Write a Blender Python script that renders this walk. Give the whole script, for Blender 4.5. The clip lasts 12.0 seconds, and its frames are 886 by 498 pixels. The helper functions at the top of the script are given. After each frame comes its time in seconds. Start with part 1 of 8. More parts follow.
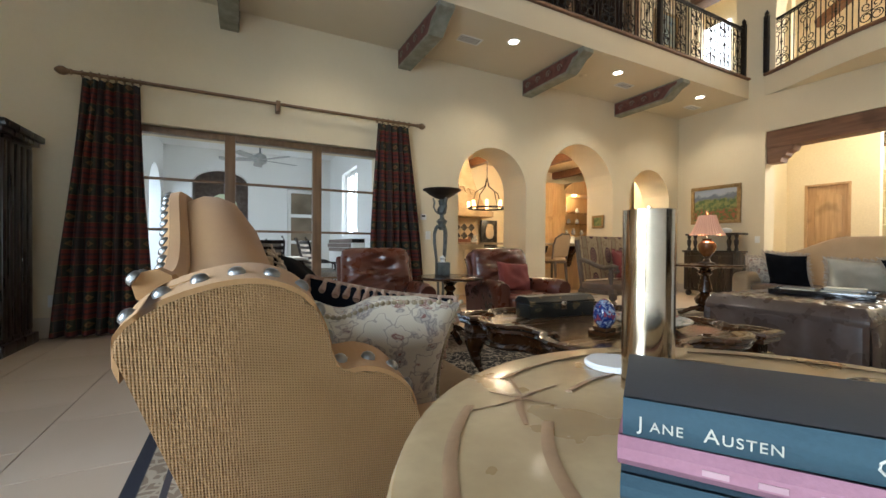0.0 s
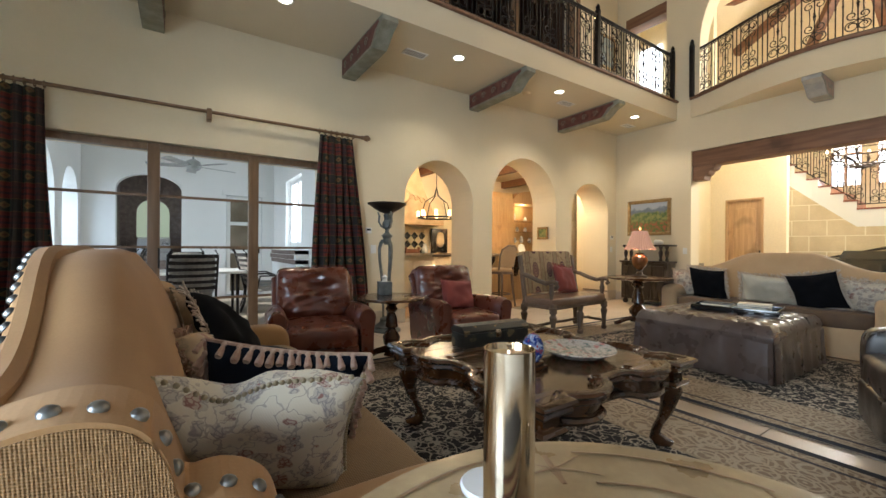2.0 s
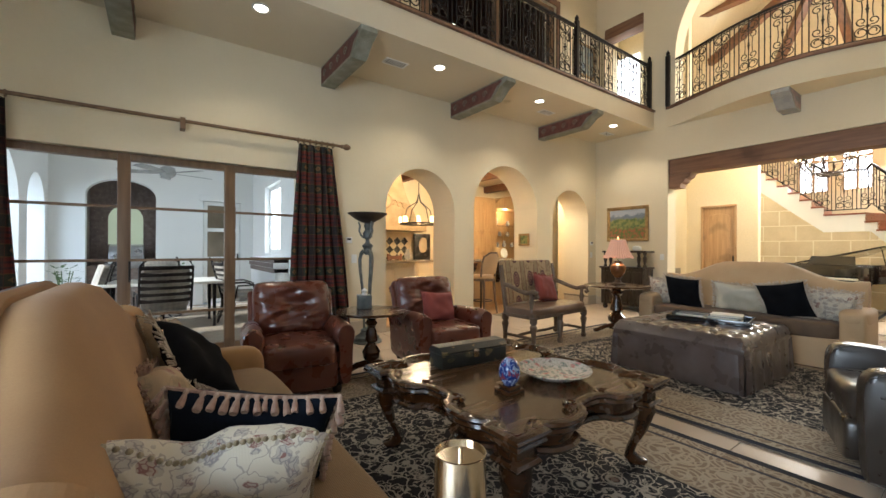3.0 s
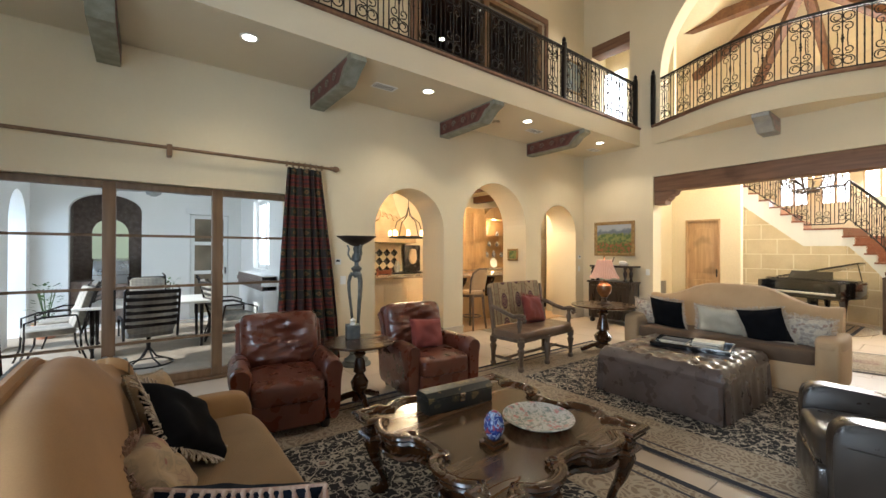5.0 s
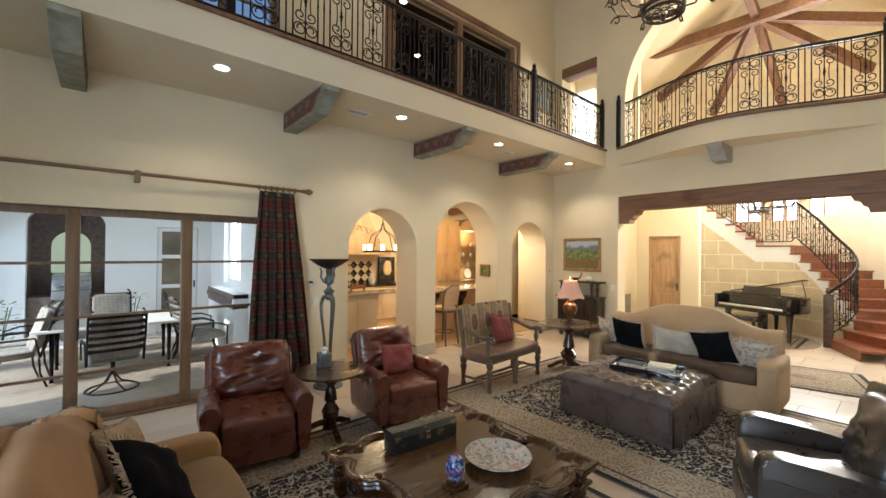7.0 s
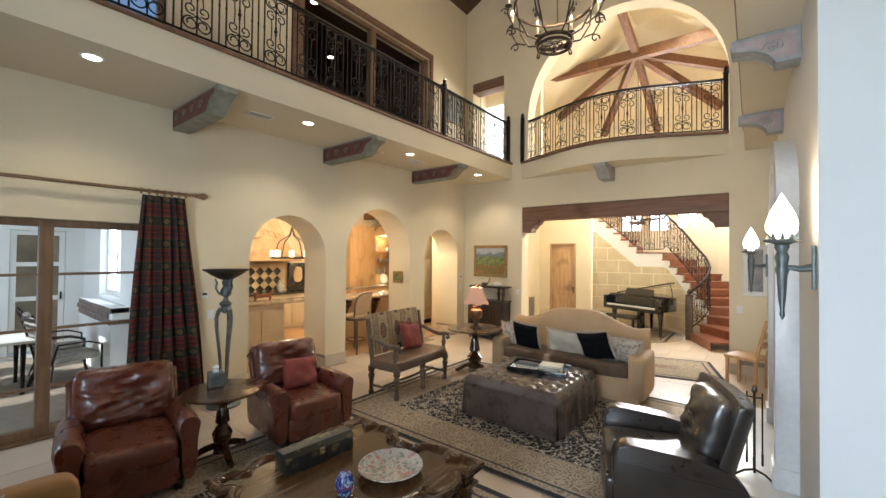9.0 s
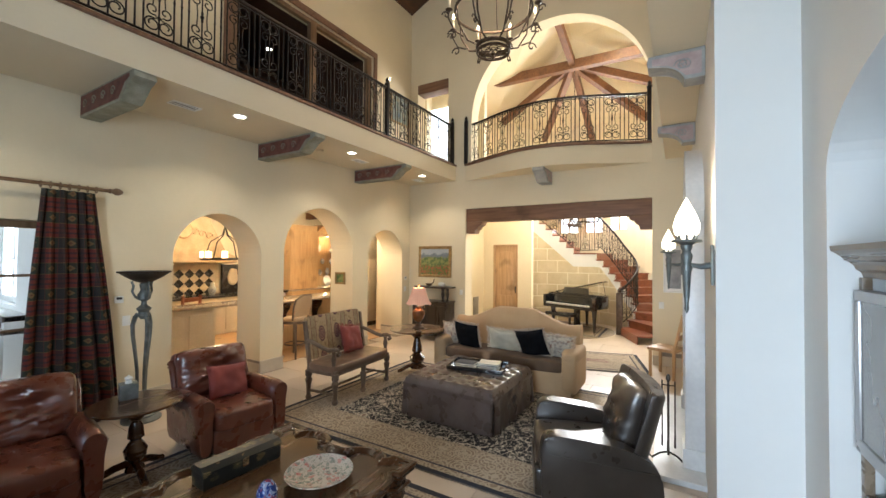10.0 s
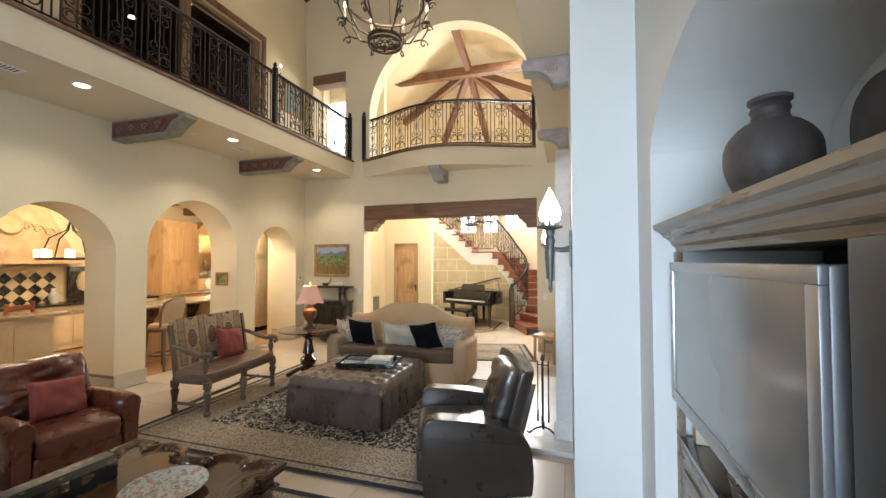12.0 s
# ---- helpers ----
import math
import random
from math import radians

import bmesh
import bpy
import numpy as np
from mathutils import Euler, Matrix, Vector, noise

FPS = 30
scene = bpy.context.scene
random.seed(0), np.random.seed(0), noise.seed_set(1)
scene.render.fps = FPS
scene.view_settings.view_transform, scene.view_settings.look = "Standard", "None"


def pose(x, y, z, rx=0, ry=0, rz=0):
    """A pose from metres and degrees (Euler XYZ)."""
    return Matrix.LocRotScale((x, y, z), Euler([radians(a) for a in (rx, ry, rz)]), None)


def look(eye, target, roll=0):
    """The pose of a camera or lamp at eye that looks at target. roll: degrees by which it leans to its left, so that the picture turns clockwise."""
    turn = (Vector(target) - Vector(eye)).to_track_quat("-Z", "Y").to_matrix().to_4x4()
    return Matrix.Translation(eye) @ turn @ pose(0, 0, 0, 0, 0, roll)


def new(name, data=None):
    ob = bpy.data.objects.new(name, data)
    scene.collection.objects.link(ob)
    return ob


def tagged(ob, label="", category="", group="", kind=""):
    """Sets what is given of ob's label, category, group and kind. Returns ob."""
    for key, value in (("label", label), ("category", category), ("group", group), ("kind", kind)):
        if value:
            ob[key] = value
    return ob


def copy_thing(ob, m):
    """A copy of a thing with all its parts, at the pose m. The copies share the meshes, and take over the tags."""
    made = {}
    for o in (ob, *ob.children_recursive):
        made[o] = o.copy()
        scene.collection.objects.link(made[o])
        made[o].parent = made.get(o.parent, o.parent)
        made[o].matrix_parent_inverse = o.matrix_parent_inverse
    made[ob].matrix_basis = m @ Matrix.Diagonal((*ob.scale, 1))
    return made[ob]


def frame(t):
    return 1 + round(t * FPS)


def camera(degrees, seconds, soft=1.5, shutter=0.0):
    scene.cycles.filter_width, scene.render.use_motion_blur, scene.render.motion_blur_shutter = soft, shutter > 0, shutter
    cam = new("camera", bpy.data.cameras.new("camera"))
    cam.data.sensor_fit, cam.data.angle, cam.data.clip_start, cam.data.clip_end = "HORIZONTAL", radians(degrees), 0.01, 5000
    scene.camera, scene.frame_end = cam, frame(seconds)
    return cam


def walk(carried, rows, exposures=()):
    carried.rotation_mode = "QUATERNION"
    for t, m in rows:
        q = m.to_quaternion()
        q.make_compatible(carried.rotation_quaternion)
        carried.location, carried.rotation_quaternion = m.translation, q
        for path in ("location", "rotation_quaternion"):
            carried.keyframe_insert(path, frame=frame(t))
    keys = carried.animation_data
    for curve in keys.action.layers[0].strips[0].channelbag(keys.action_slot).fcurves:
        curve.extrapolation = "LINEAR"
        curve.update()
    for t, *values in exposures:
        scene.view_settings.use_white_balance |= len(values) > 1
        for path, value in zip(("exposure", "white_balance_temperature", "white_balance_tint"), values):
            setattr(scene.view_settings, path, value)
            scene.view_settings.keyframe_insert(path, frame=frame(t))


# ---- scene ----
cam = camera(96.6, 12.0)
PATH = [
    (0, (0.197, -0.038, 0.932), (1.106, 1.743, 0.915), 0.4),
    (0.5, (0.236, -0.046, 0.963), (1.202, 1.705, 0.949), 0.4),
    (1, (0.268, -0.048, 0.999), (1.284, 1.675, 0.989), 0.4),
    (1.5, (0.298, -0.054, 1.044), (1.362, 1.64, 1.038), 0.4),
    (2, (0.326, -0.062, 1.097), (1.432, 1.605, 1.094), 0.4),
    (2.5, (0.35, -0.07, 1.154), (1.495, 1.57, 1.153), 0.3),
    (3, (0.365, -0.077, 1.216), (1.536, 1.544, 1.218), 0.2),
    (5, (0.361, -0.123, 1.503), (1.57, 1.47, 1.51), 0.2),
    (5.5, (0.352, -0.149, 1.578), (1.574, 1.434, 1.586), 0.3),
    (6, (0.339, -0.186, 1.656), (1.581, 1.382, 1.667), 0.3),
    (6.5, (0.325, -0.224, 1.728), (1.593, 1.323, 1.742), 0.4),
    (8.5, (0.34, -0.413, 1.892), (1.823, 0.928, 1.918), 0.7),
    (9, (0.382, -0.456, 1.888), (1.957, 0.777, 1.92), 0.6),
    (9.5, (0.426, -0.501, 1.879), (2.08, 0.621, 1.917), 0.5),
    (10, (0.449, -0.548, 1.877), (2.168, 0.474, 1.918), 0.5),
    (10.5, (0.48, -0.589, 1.867), (2.256, 0.329, 1.913), 0.5),
    (11, (0.508, -0.631, 1.845), (2.336, 0.179, 1.896), 0.3),
    (11.5, (0.542, -0.675, 1.811), (2.413, 0.031, 1.866), 0.1),
    (12, (0.579, -0.716, 1.755), (2.486, -0.116, 1.814), -0.1),
]
walk(cam, [(t, look(eye, target, roll)) for t, eye, target, roll in PATH], [(0.0, 0.08, 5900, 8), (3.0, 0.2, 5900, 8), (6.5, 0.25, 5850, 8), (9.0, 0.25, 5800, 8), (12.0, 0.28, 5750, 8)])


# ---- light ----
world = bpy.data.worlds.new("world")
scene.world = world
world.use_nodes = True
wn = world.node_tree.nodes
sky = wn.new("ShaderNodeTexSky")
sky.sky_type, sky.sun_disc = "NISHITA", False
sky.sun_elevation, sky.sun_rotation = radians(30), radians(-94)
wn["Background"].inputs[1].default_value = 0.12
world.node_tree.links.new(sky.outputs[0], wn["Background"].inputs[0])

sun = new("sun", bpy.data.lights.new("sun", "SUN"))
sun.data.energy, sun.data.angle, sun.data.color = 5.0, radians(0.5), (1.0, 0.93, 0.82)
sun.matrix_world = look((-8, -0.6, 4.6), (0, 0, 0))


def area(name, eye, target, sx, sy, watts, colour):
    la = new(name, bpy.data.lights.new(name, "AREA"))
    la.data.shape, la.data.size, la.data.size_y, la.data.energy, la.data.color = "RECTANGLE", sx, sy, watts, colour
    la.matrix_world = look(eye, target)
    return la


def spot(name, eye, watts, colour, cone=120, size=0.05):
    la = new(name, bpy.data.lights.new(name, "SPOT"))
    la.data.energy, la.data.color, la.data.spot_size, la.data.spot_blend, la.data.shadow_soft_size = watts, colour, radians(cone), 0.6, size
    la.matrix_world = look(eye, (eye[0], eye[1] + 0.001, 0))
    return la


def glow(name, eye, watts, colour, size=0.04):
    la = new(name, bpy.data.lights.new(name, "POINT"))
    la.data.energy, la.data.color, la.data.shadow_soft_size = watts, colour, size
    la.location = eye
    return la


DAY, WARM = (0.80, 0.90, 1.0), (1.0, 0.74, 0.46)
area("west_window_light", (-2.46, 0.0, 1.55), (3, -0.45, 0.8), 1.7, 2.2, 145, (0.76, 0.88, 1.0)).data.spread = radians(155)
# Added fill for the upper room; no window is seen at this spot.
area("high_window_light", (-2.46, 2.6, 6.0), (4, 2.0, 3.0), 2.8, 2.2, 26, DAY)
area("patio_sky_light", (-3.2, 7.6, 2.2), (0.2, 7.7, -0.6), 4.0, 3.4, 230, (0.66, 0.82, 1.0))
# Stair-window daylight, strengthened and aimed indoors to brighten the recliner and floor.
area("foyer_window_light", (13.4, 0.6, 4.4), (5.0, 0.2, 0.6), 3.0, 2.2, 750, (1.0, 0.96, 0.88))
# Two added point fills that brighten the kitchen; they belong to no fitting.
glow("kitchen_light_a", (5.2, 7.4, 2.9), 120, (1.0, 0.74, 0.44), 0.2)
glow("kitchen_light_b", (7.4, 6.25, 2.8), 115, (1.0, 0.78, 0.50), 0.2)
# Added fill in mid air to lift the foyer, apart from its chandelier.
glow("foyer_light", (9.8, 2.0, 3.2), 95, (1.0, 0.88, 0.66), 0.3)


# ---- materials ----
class Nodes:
    """A small writer for node materials."""

    def __init__(self, name):
        self.mat = bpy.data.materials.new(name)
        self.mat.use_nodes = True
        self.tree = self.mat.node_tree
        self.bsdf = self.tree.nodes["Principled BSDF"]
        self.coord = self.tree.nodes.new("ShaderNodeTexCoord").outputs["Object"]

    def add(self, kind, **values):
        n = self.tree.nodes.new(kind)
        for key, value in values.items():
            if key == "op":
                n.operation = value
            elif key == "feature":
                n.feature = value
            elif key == "bands":
                n.bands_direction = value
            elif key == "wave":
                n.wave_type = value
            elif key == "blend":
                n.blend_type = value
            elif key == "dtype":
                n.data_type = value
        return n

    def put(self, socket, value):
        if isinstance(value, bpy.types.NodeSocket):
            self.tree.links.new(value, socket)
        else:
            socket.default_value = value

    def noise(self, scale, detail=4.0, vec=None):
        n = self.add("ShaderNodeTexNoise")
        self.put(n.inputs["Vector"], vec or self.coord)
        n.inputs["Scale"].default_value, n.inputs["Detail"].default_value = scale, detail
        return n.outputs["Fac"]

    def voronoi(self, scale, feature="F1", out="Distance", vec=None):
        n = self.add("ShaderNodeTexVoronoi", feature=feature)
        self.put(n.inputs["Vector"], vec or self.coord)
        n.inputs["Scale"].default_value = scale
        return n.outputs[out]

    def scaled(self, sx, sy, sz, turn=0.0):
        n = self.add("ShaderNodeMapping")
        self.put(n.inputs["Vector"], self.coord)
        n.inputs["Scale"].default_value = (sx, sy, sz)
        n.inputs["Rotation"].default_value = (0, 0, radians(turn))
        return n.outputs[0]

    def math(self, op, a, b=0.0):
        n = self.add("ShaderNodeMath", op=op)
        self.put(n.inputs[0], a)
        self.put(n.inputs[1], b)
        return n.outputs[0]

    def step(self, value, low, high, a=0.0, b=1.0):
        n = self.add("ShaderNodeMapRange")
        for i, v in enumerate((value, low, high, a, b)):
            self.put(n.inputs[i], v)
        return n.outputs[0]

    def mix(self, fac, a, b, blend="MIX"):
        n = self.add("ShaderNodeMix", dtype="RGBA", blend=blend)
        self.put(n.inputs[0], fac)
        self.put(n.inputs[6], a if not isinstance(a, tuple) else (*a, 1))
        self.put(n.inputs[7], b if not isinstance(b, tuple) else (*b, 1))
        return n.outputs[2]

    def xyz(self, vec=None):
        n = self.add("ShaderNodeSeparateXYZ")
        self.put(n.inputs[0], vec or self.coord)
        return n.outputs

    def bump(self, height, strength=0.2, distance=0.004):
        n = self.add("ShaderNodeBump")
        self.put(n.inputs["Height"], height)
        n.inputs["Strength"].default_value, n.inputs["Distance"].default_value = strength, distance
        self.tree.links.new(n.outputs[0], self.bsdf.inputs["Normal"])

    def out(self, colour, rough=0.5, metal=0.0, coat=0.0, sheen=0.0):
        self.put(self.bsdf.inputs["Base Color"], colour if not isinstance(colour, tuple) else (*colour, 1))
        self.put(self.bsdf.inputs["Roughness"], rough)
        self.bsdf.inputs["Metallic"].default_value = metal
        self.bsdf.inputs["Coat Weight"].default_value = coat
        self.bsdf.inputs["Coat Roughness"].default_value = 0.12
        self.bsdf.inputs["Sheen Weight"].default_value = sheen
        return self.mat


def surface(name, a, b, rough=0.5, metal=0.0, big=2.0, fine=60.0, relief=0.15, depth=0.002, coat=0.0, sheen=0.0, speck=0.18):
    """Two tones in large soft patches with a fine grain and relief."""
    n = Nodes(name)
    patch, grain = n.noise(big, 5), n.noise(fine, 3)
    col = n.mix(n.step(patch, 0.35, 0.65), a, b)
    col = n.mix(n.step(grain, 0.3, 0.7, 0.0, speck), col, tuple(c * 0.6 for c in a))
    n.bump(n.math("ADD", grain, n.math("MULTIPLY", patch, 2.0)), relief, depth)
    return n.out(col, n.step(patch, 0.3, 0.7, rough - 0.06, rough + 0.08), metal, coat, sheen)


def wood(name, a, b, rough=0.4, axis="X", coat=0.0, scale=1.0):
    n = Nodes(name)
    s = {"X": (1.2, 14, 14), "Y": (14, 1.2, 14), "Z": (14, 14, 1.2)}[axis]
    vec = n.scaled(*(v * scale for v in s))
    grain, knots = n.noise(1.6, 8, vec), n.noise(2.3 * scale, 2)
    col = n.mix(n.step(grain, 0.3, 0.72), a, b)
    col = n.mix(n.step(knots, 0.6, 0.72, 0, 0.55), col, tuple(c * 0.45 for c in a))
    n.bump(grain, 0.25, 0.002)
    return n.out(col, n.step(grain, 0.3, 0.7, rough - 0.08, rough + 0.1), 0, coat)


def fabric(name, a, b, rough=0.9, weave=420.0, big=5.0, sheen=0.08, relief=0.3, contrast=0.35):
    n = Nodes(name)
    x = n.xyz()
    wx = n.math("SINE", n.math("MULTIPLY", n.math("ADD", n.math("ADD", x[0], n.math("MULTIPLY", x[2], 0.9)), n.math("MULTIPLY", x[1], 0.6)), weave))
    wz = n.math("SINE", n.math("MULTIPLY", n.math("ADD", n.math("SUBTRACT", x[2], n.math("MULTIPLY", x[0], 0.9)), n.math("MULTIPLY", x[1], 0.8)), weave * 0.8))
    w = n.math("MULTIPLY", wx, wz)
    patch = n.noise(big, 4)
    col = n.mix(n.step(patch, 0.3, 0.7), a, b)
    col = n.mix(n.step(w, -1, 1, 0, contrast), col, tuple(c * 0.55 for c in a))
    n.bump(n.math("ADD", w, n.noise(90, 2)), relief, 0.0012)
    return n.out(col, rough, 0, 0, sheen)


def leather(name, a, b, rough=0.34, worn=None, coat=0.45):
    n = Nodes(name)
    patch, pores, crease = n.noise(3.2, 5), n.voronoi(260), n.noise(9, 6)
    col = n.mix(n.step(patch, 0.36, 0.66), a, b)
    if worn:
        col = n.mix(n.step(crease, 0.50, 0.80, 0, 0.35), col, worn)
    n.bump(n.math("ADD", n.math("MULTIPLY", crease, 3.0), n.math("MULTIPLY", pores, 0.4)), 0.16, 0.003)
    return n.out(col, n.step(crease, 0.3, 0.7, rough - 0.06, rough + 0.14), 0, coat)


def emit(name, colour, strength):
    n = Nodes(name)
    n.bsdf.inputs["Emission Color"].default_value = (*colour, 1)
    n.bsdf.inputs["Emission Strength"].default_value = strength
    return n.out(colour, 0.6)


def glass(name, tint=(1, 1, 1), rough=0.0, alpha=None):
    n = Nodes(name)
    n.bsdf.inputs["Transmission Weight"].default_value = 1.0
    n.bsdf.inputs["IOR"].default_value = 1.05 if alpha is None else alpha
    return n.out(tint, rough)


def tile_floor(name):
    """Large pale travertine slabs in a running pattern, with soft veins and thin joints."""
    n = Nodes(name)
    patch, vein, fine = n.noise(1.4, 3), n.noise(5, 9), n.noise(45, 3)
    info = n.add("ShaderNodeObjectInfo").outputs["Random"]
    col = n.mix(n.step(patch, 0.32, 0.68), (0.50, 0.40, 0.30), (0.57, 0.47, 0.37))
    col = n.mix(n.step(info, 0, 1, 0, 0.3), col, (0.53, 0.44, 0.35))
    n.bump(fine, 0.06, 0.001)
    return n.out(col, n.step(vein, 0.2, 0.8, 0.27, 0.33))


def plaid():
    """Dark tartan drapery: oxblood, forest green and black with gold diamonds."""
    n = Nodes("plaid_drapery")
    x = n.xyz()
    u = n.math("MULTIPLY", x[0], 6.6)
    v = n.math("MULTIPLY", x[2], 3.77)
    cu, cv = n.math("FRACT", u), n.math("FRACT", v)
    du = n.math("ABSOLUTE", n.math("SUBTRACT", cu, 0.5))
    dv = n.math("ABSOLUTE", n.math("SUBTRACT", cv, 0.5))
    base = n.mix(n.step(dv, 0.20, 0.23), (0.022, 0.030, 0.018), (0.135, 0.020, 0.014))
    base = n.mix(n.step(n.math("ABSOLUTE", n.math("SUBTRACT", dv, 0.40)), 0.05, 0.03, 0, 0.75), base, (0.020, 0.016, 0.022))
    base = n.mix(n.step(du, 0.30, 0.36, 0, 0.72), base, (0.018, 0.016, 0.018))
    base = n.mix(n.step(n.math("ABSOLUTE", n.math("SUBTRACT", dv, 0.215)), 0.018, 0.010, 0, 0.55), base, (0.17, 0.095, 0.03))
    base = n.mix(n.step(n.math("ABSOLUTE", n.math("SUBTRACT", du, 0.33)), 0.018, 0.010, 0, 0.45), base, (0.12, 0.030, 0.018))
    base = n.mix(n.step(n.math("ADD", du, n.math("MULTIPLY", dv, 1.7)), 0.23, 0.19, 0, 0.8), base, (0.20, 0.12, 0.045))
    base = n.mix(n.step(n.math("ADD", du, n.math("MULTIPLY", dv, 1.7)), 0.10, 0.07, 0, 0.7), base, (0.10, 0.025, 0.016))
    base = n.mix(n.step(n.noise(140, 2), 0.3, 0.7, 0, 0.35), base, (0.01, 0.008, 0.008))
    n.bump(n.noise(380, 2), 0.3, 0.001)
    return n.out(base, 0.9)


def carpet(name, field, motif, w, h):
    """An oriental carpet: a dark field of pale palmettes and vines inside pale borders; w and h are its half sizes."""
    n = Nodes(name)
    x = n.xyz()
    warp = n.mix(0.10, n.coord, n.add("ShaderNodeTexNoise").outputs["Color"], "ADD")
    ex = n.math("SUBTRACT", w, n.math("ABSOLUTE", x[0]))
    ey = n.math("SUBTRACT", h, n.math("ABSOLUTE", x[1]))
    edge = n.math("MINIMUM", ex, ey)
    d = n.voronoi(4.6, "F1", "Distance", warp)
    rings = n.math("SINE", n.math("MULTIPLY", d, 46.0))
    line = lambda scale, w: n.step(n.math("ABSOLUTE", n.math("SUBTRACT", n.noise(scale, 1.5), 0.5)), w, w * 0.55)
    small = n.voronoi(13.0, "F1", "Distance", warp)
    petals = n.math("MULTIPLY", n.step(small, 0.27, 0.22), n.step(n.math("SINE", n.math("MULTIPLY", small, 50.0)), -0.5, 0.2))
    bloom = n.math("MULTIPLY", n.step(d, 0.32, 0.28), n.step(n.math("ADD", rings, n.math("MULTIPLY", n.noise(40, 2), 1.2)), 0.0, 0.7))
    lace = n.math("MAXIMUM", n.math("MAXIMUM", petals, bloom), n.math("MAXIMUM", line(9.5, 0.028), line(17.0, 0.024)))
    middle = n.mix(lace, field, motif)
    middle = n.mix(n.math("MULTIPLY", n.step(d, 0.13, 0.09), 0.7), middle, (0.20, 0.10, 0.07))
    bd = n.voronoi(5.5, "F1", "Distance", warp)
    bl = n.math("MAXIMUM", n.step(n.math("SINE", n.math("MULTIPLY", bd, 40)), 0.1, 0.6), n.step(n.voronoi(14, "DISTANCE_TO_EDGE", "Distance", warp), 0.08, 0.04))
    border = n.mix(n.math("MULTIPLY", bl, 0.75), (0.24, 0.18, 0.125), (0.46, 0.39, 0.29))
    border = n.mix(n.step(n.voronoi(16, "F1", "Distance", warp), 0.25, 0.15, 0, 0.4), border, (0.15, 0.10, 0.08))
    col = n.mix(n.step(edge, 0.585, 0.59), border, middle)
    for at, half, tone in ((0.575, 0.012, (0.30, 0.24, 0.17)), (0.145, 0.014, (0.045, 0.04, 0.05)), (0.03, 0.032, (0.012, 0.014, 0.026))):
        col = n.mix(n.step(n.math("ABSOLUTE", n.math("SUBTRACT", edge, at)), half, half * 0.8), col, tone)
    col = n.mix(n.step(n.noise(240, 2), 0.35, 0.7, 0, 0.15), col, (0.03, 0.025, 0.02))
    n.bump(n.noise(420, 2), 0.5, 0.002)
    return n.out(col, 0.95, 0, 0, 0.0)


def floral(name, ground, petals, leaf, scale=9.0):
    """Woven floral brocade."""
    n = Nodes(name)
    warp = n.mix(0.06, n.coord, n.add("ShaderNodeTexNoise").outputs["Color"], "ADD")
    d = n.voronoi(scale, "F1", "Distance", warp)
    tone = n.voronoi(scale, "F1", "Color", warp)
    lobes = n.voronoi(scale * 2.7, "DISTANCE_TO_EDGE", "Distance", warp)
    petal = n.step(lobes, 0.05, 0.13)
    heart = n.step(d, 0.13, 0.09)
    v = n.math("ABSOLUTE", n.math("SUBTRACT", n.noise(scale * 0.9, 2), 0.5))
    col = n.mix(n.step(v, 0.022, 0.010, 0, 0.7), ground, leaf)
    sprig = n.math("MULTIPLY", n.step(n.voronoi(scale * 1.9, "F1", "Distance", warp), 0.30, 0.24), n.step(n.noise(scale * 0.5, 2), 0.48, 0.54))
    col = n.mix(n.math("MULTIPLY", sprig, 0.55), col, leaf)
    flower = n.mix(n.step(n.xyz(tone)[0], 0.62, 0.72), leaf, petals)
    inside = n.math("MULTIPLY", n.step(d, 0.50, 0.44), n.step(n.xyz(tone)[1], 0.12, 0.18))
    bloom = n.mix(petal, flower, ground)
    bloom = n.mix(0.45, bloom, flower)
    bloom = n.mix(heart, bloom, petals)
    col = n.mix(inside, col, bloom)
    w = n.math("SINE", n.math("MULTIPLY", n.math("ADD", n.xyz()[0], n.xyz()[2]), 900))
    n.bump(n.math("ADD", n.math("MULTIPLY", w, 0.3), n.math("MULTIPLY", inside, 2)), 0.2, 0.001)
    return n.out(col, 0.72, 0, 0, 0.05)


PLASTER = surface("wall_plaster", (0.70, 0.61, 0.43), (0.75, 0.665, 0.485), 0.82, 0, 0.7, 30, 0.06, 0.003, speck=0.04)
YELLOW = surface("foyer_plaster", (0.74, 0.63, 0.43), (0.80, 0.69, 0.49), 0.8, 0, 1.0, 30, 0.1, 0.003)
SOFFIT = surface("ceiling_plaster", (0.66, 0.58, 0.42), (0.70, 0.62, 0.46), 0.85, 0, 0.7, 30, 0.05, 0.003, speck=0.04)
WHITE = surface("white_plaster", (0.75, 0.75, 0.72), (0.79, 0.79, 0.765), 0.8, 0, 0.8, 26, 0.03, 0.003, speck=0.02)
STONEBASE = surface("stone_base", (0.52, 0.46, 0.37), (0.60, 0.54, 0.45), 0.5, 0, 4, 60, 0.12)
TRIMGREY = surface("grey_trim", (0.22, 0.19, 0.16), (0.28, 0.25, 0.21), 0.5, 0, 6, 60, 0.1)
TILE = tile_floor("travertine")
GROUT = surface("grout", (0.30, 0.25, 0.19), (0.36, 0.30, 0.23), 0.9, 0, 8, 120, 0.2)
PATIOTILE = surface("patio_tile", (0.60, 0.57, 0.54), (0.74, 0.71, 0.68), 0.5, 0, 3.0, 40, 0.2)
BEAM = wood("beam_wood", (0.13, 0.062, 0.034), (0.24, 0.13, 0.075), 0.55, "Y")
RAFTER = wood("rafter_wood", (0.13, 0.055, 0.025), (0.23, 0.11, 0.05), 0.55, "X")
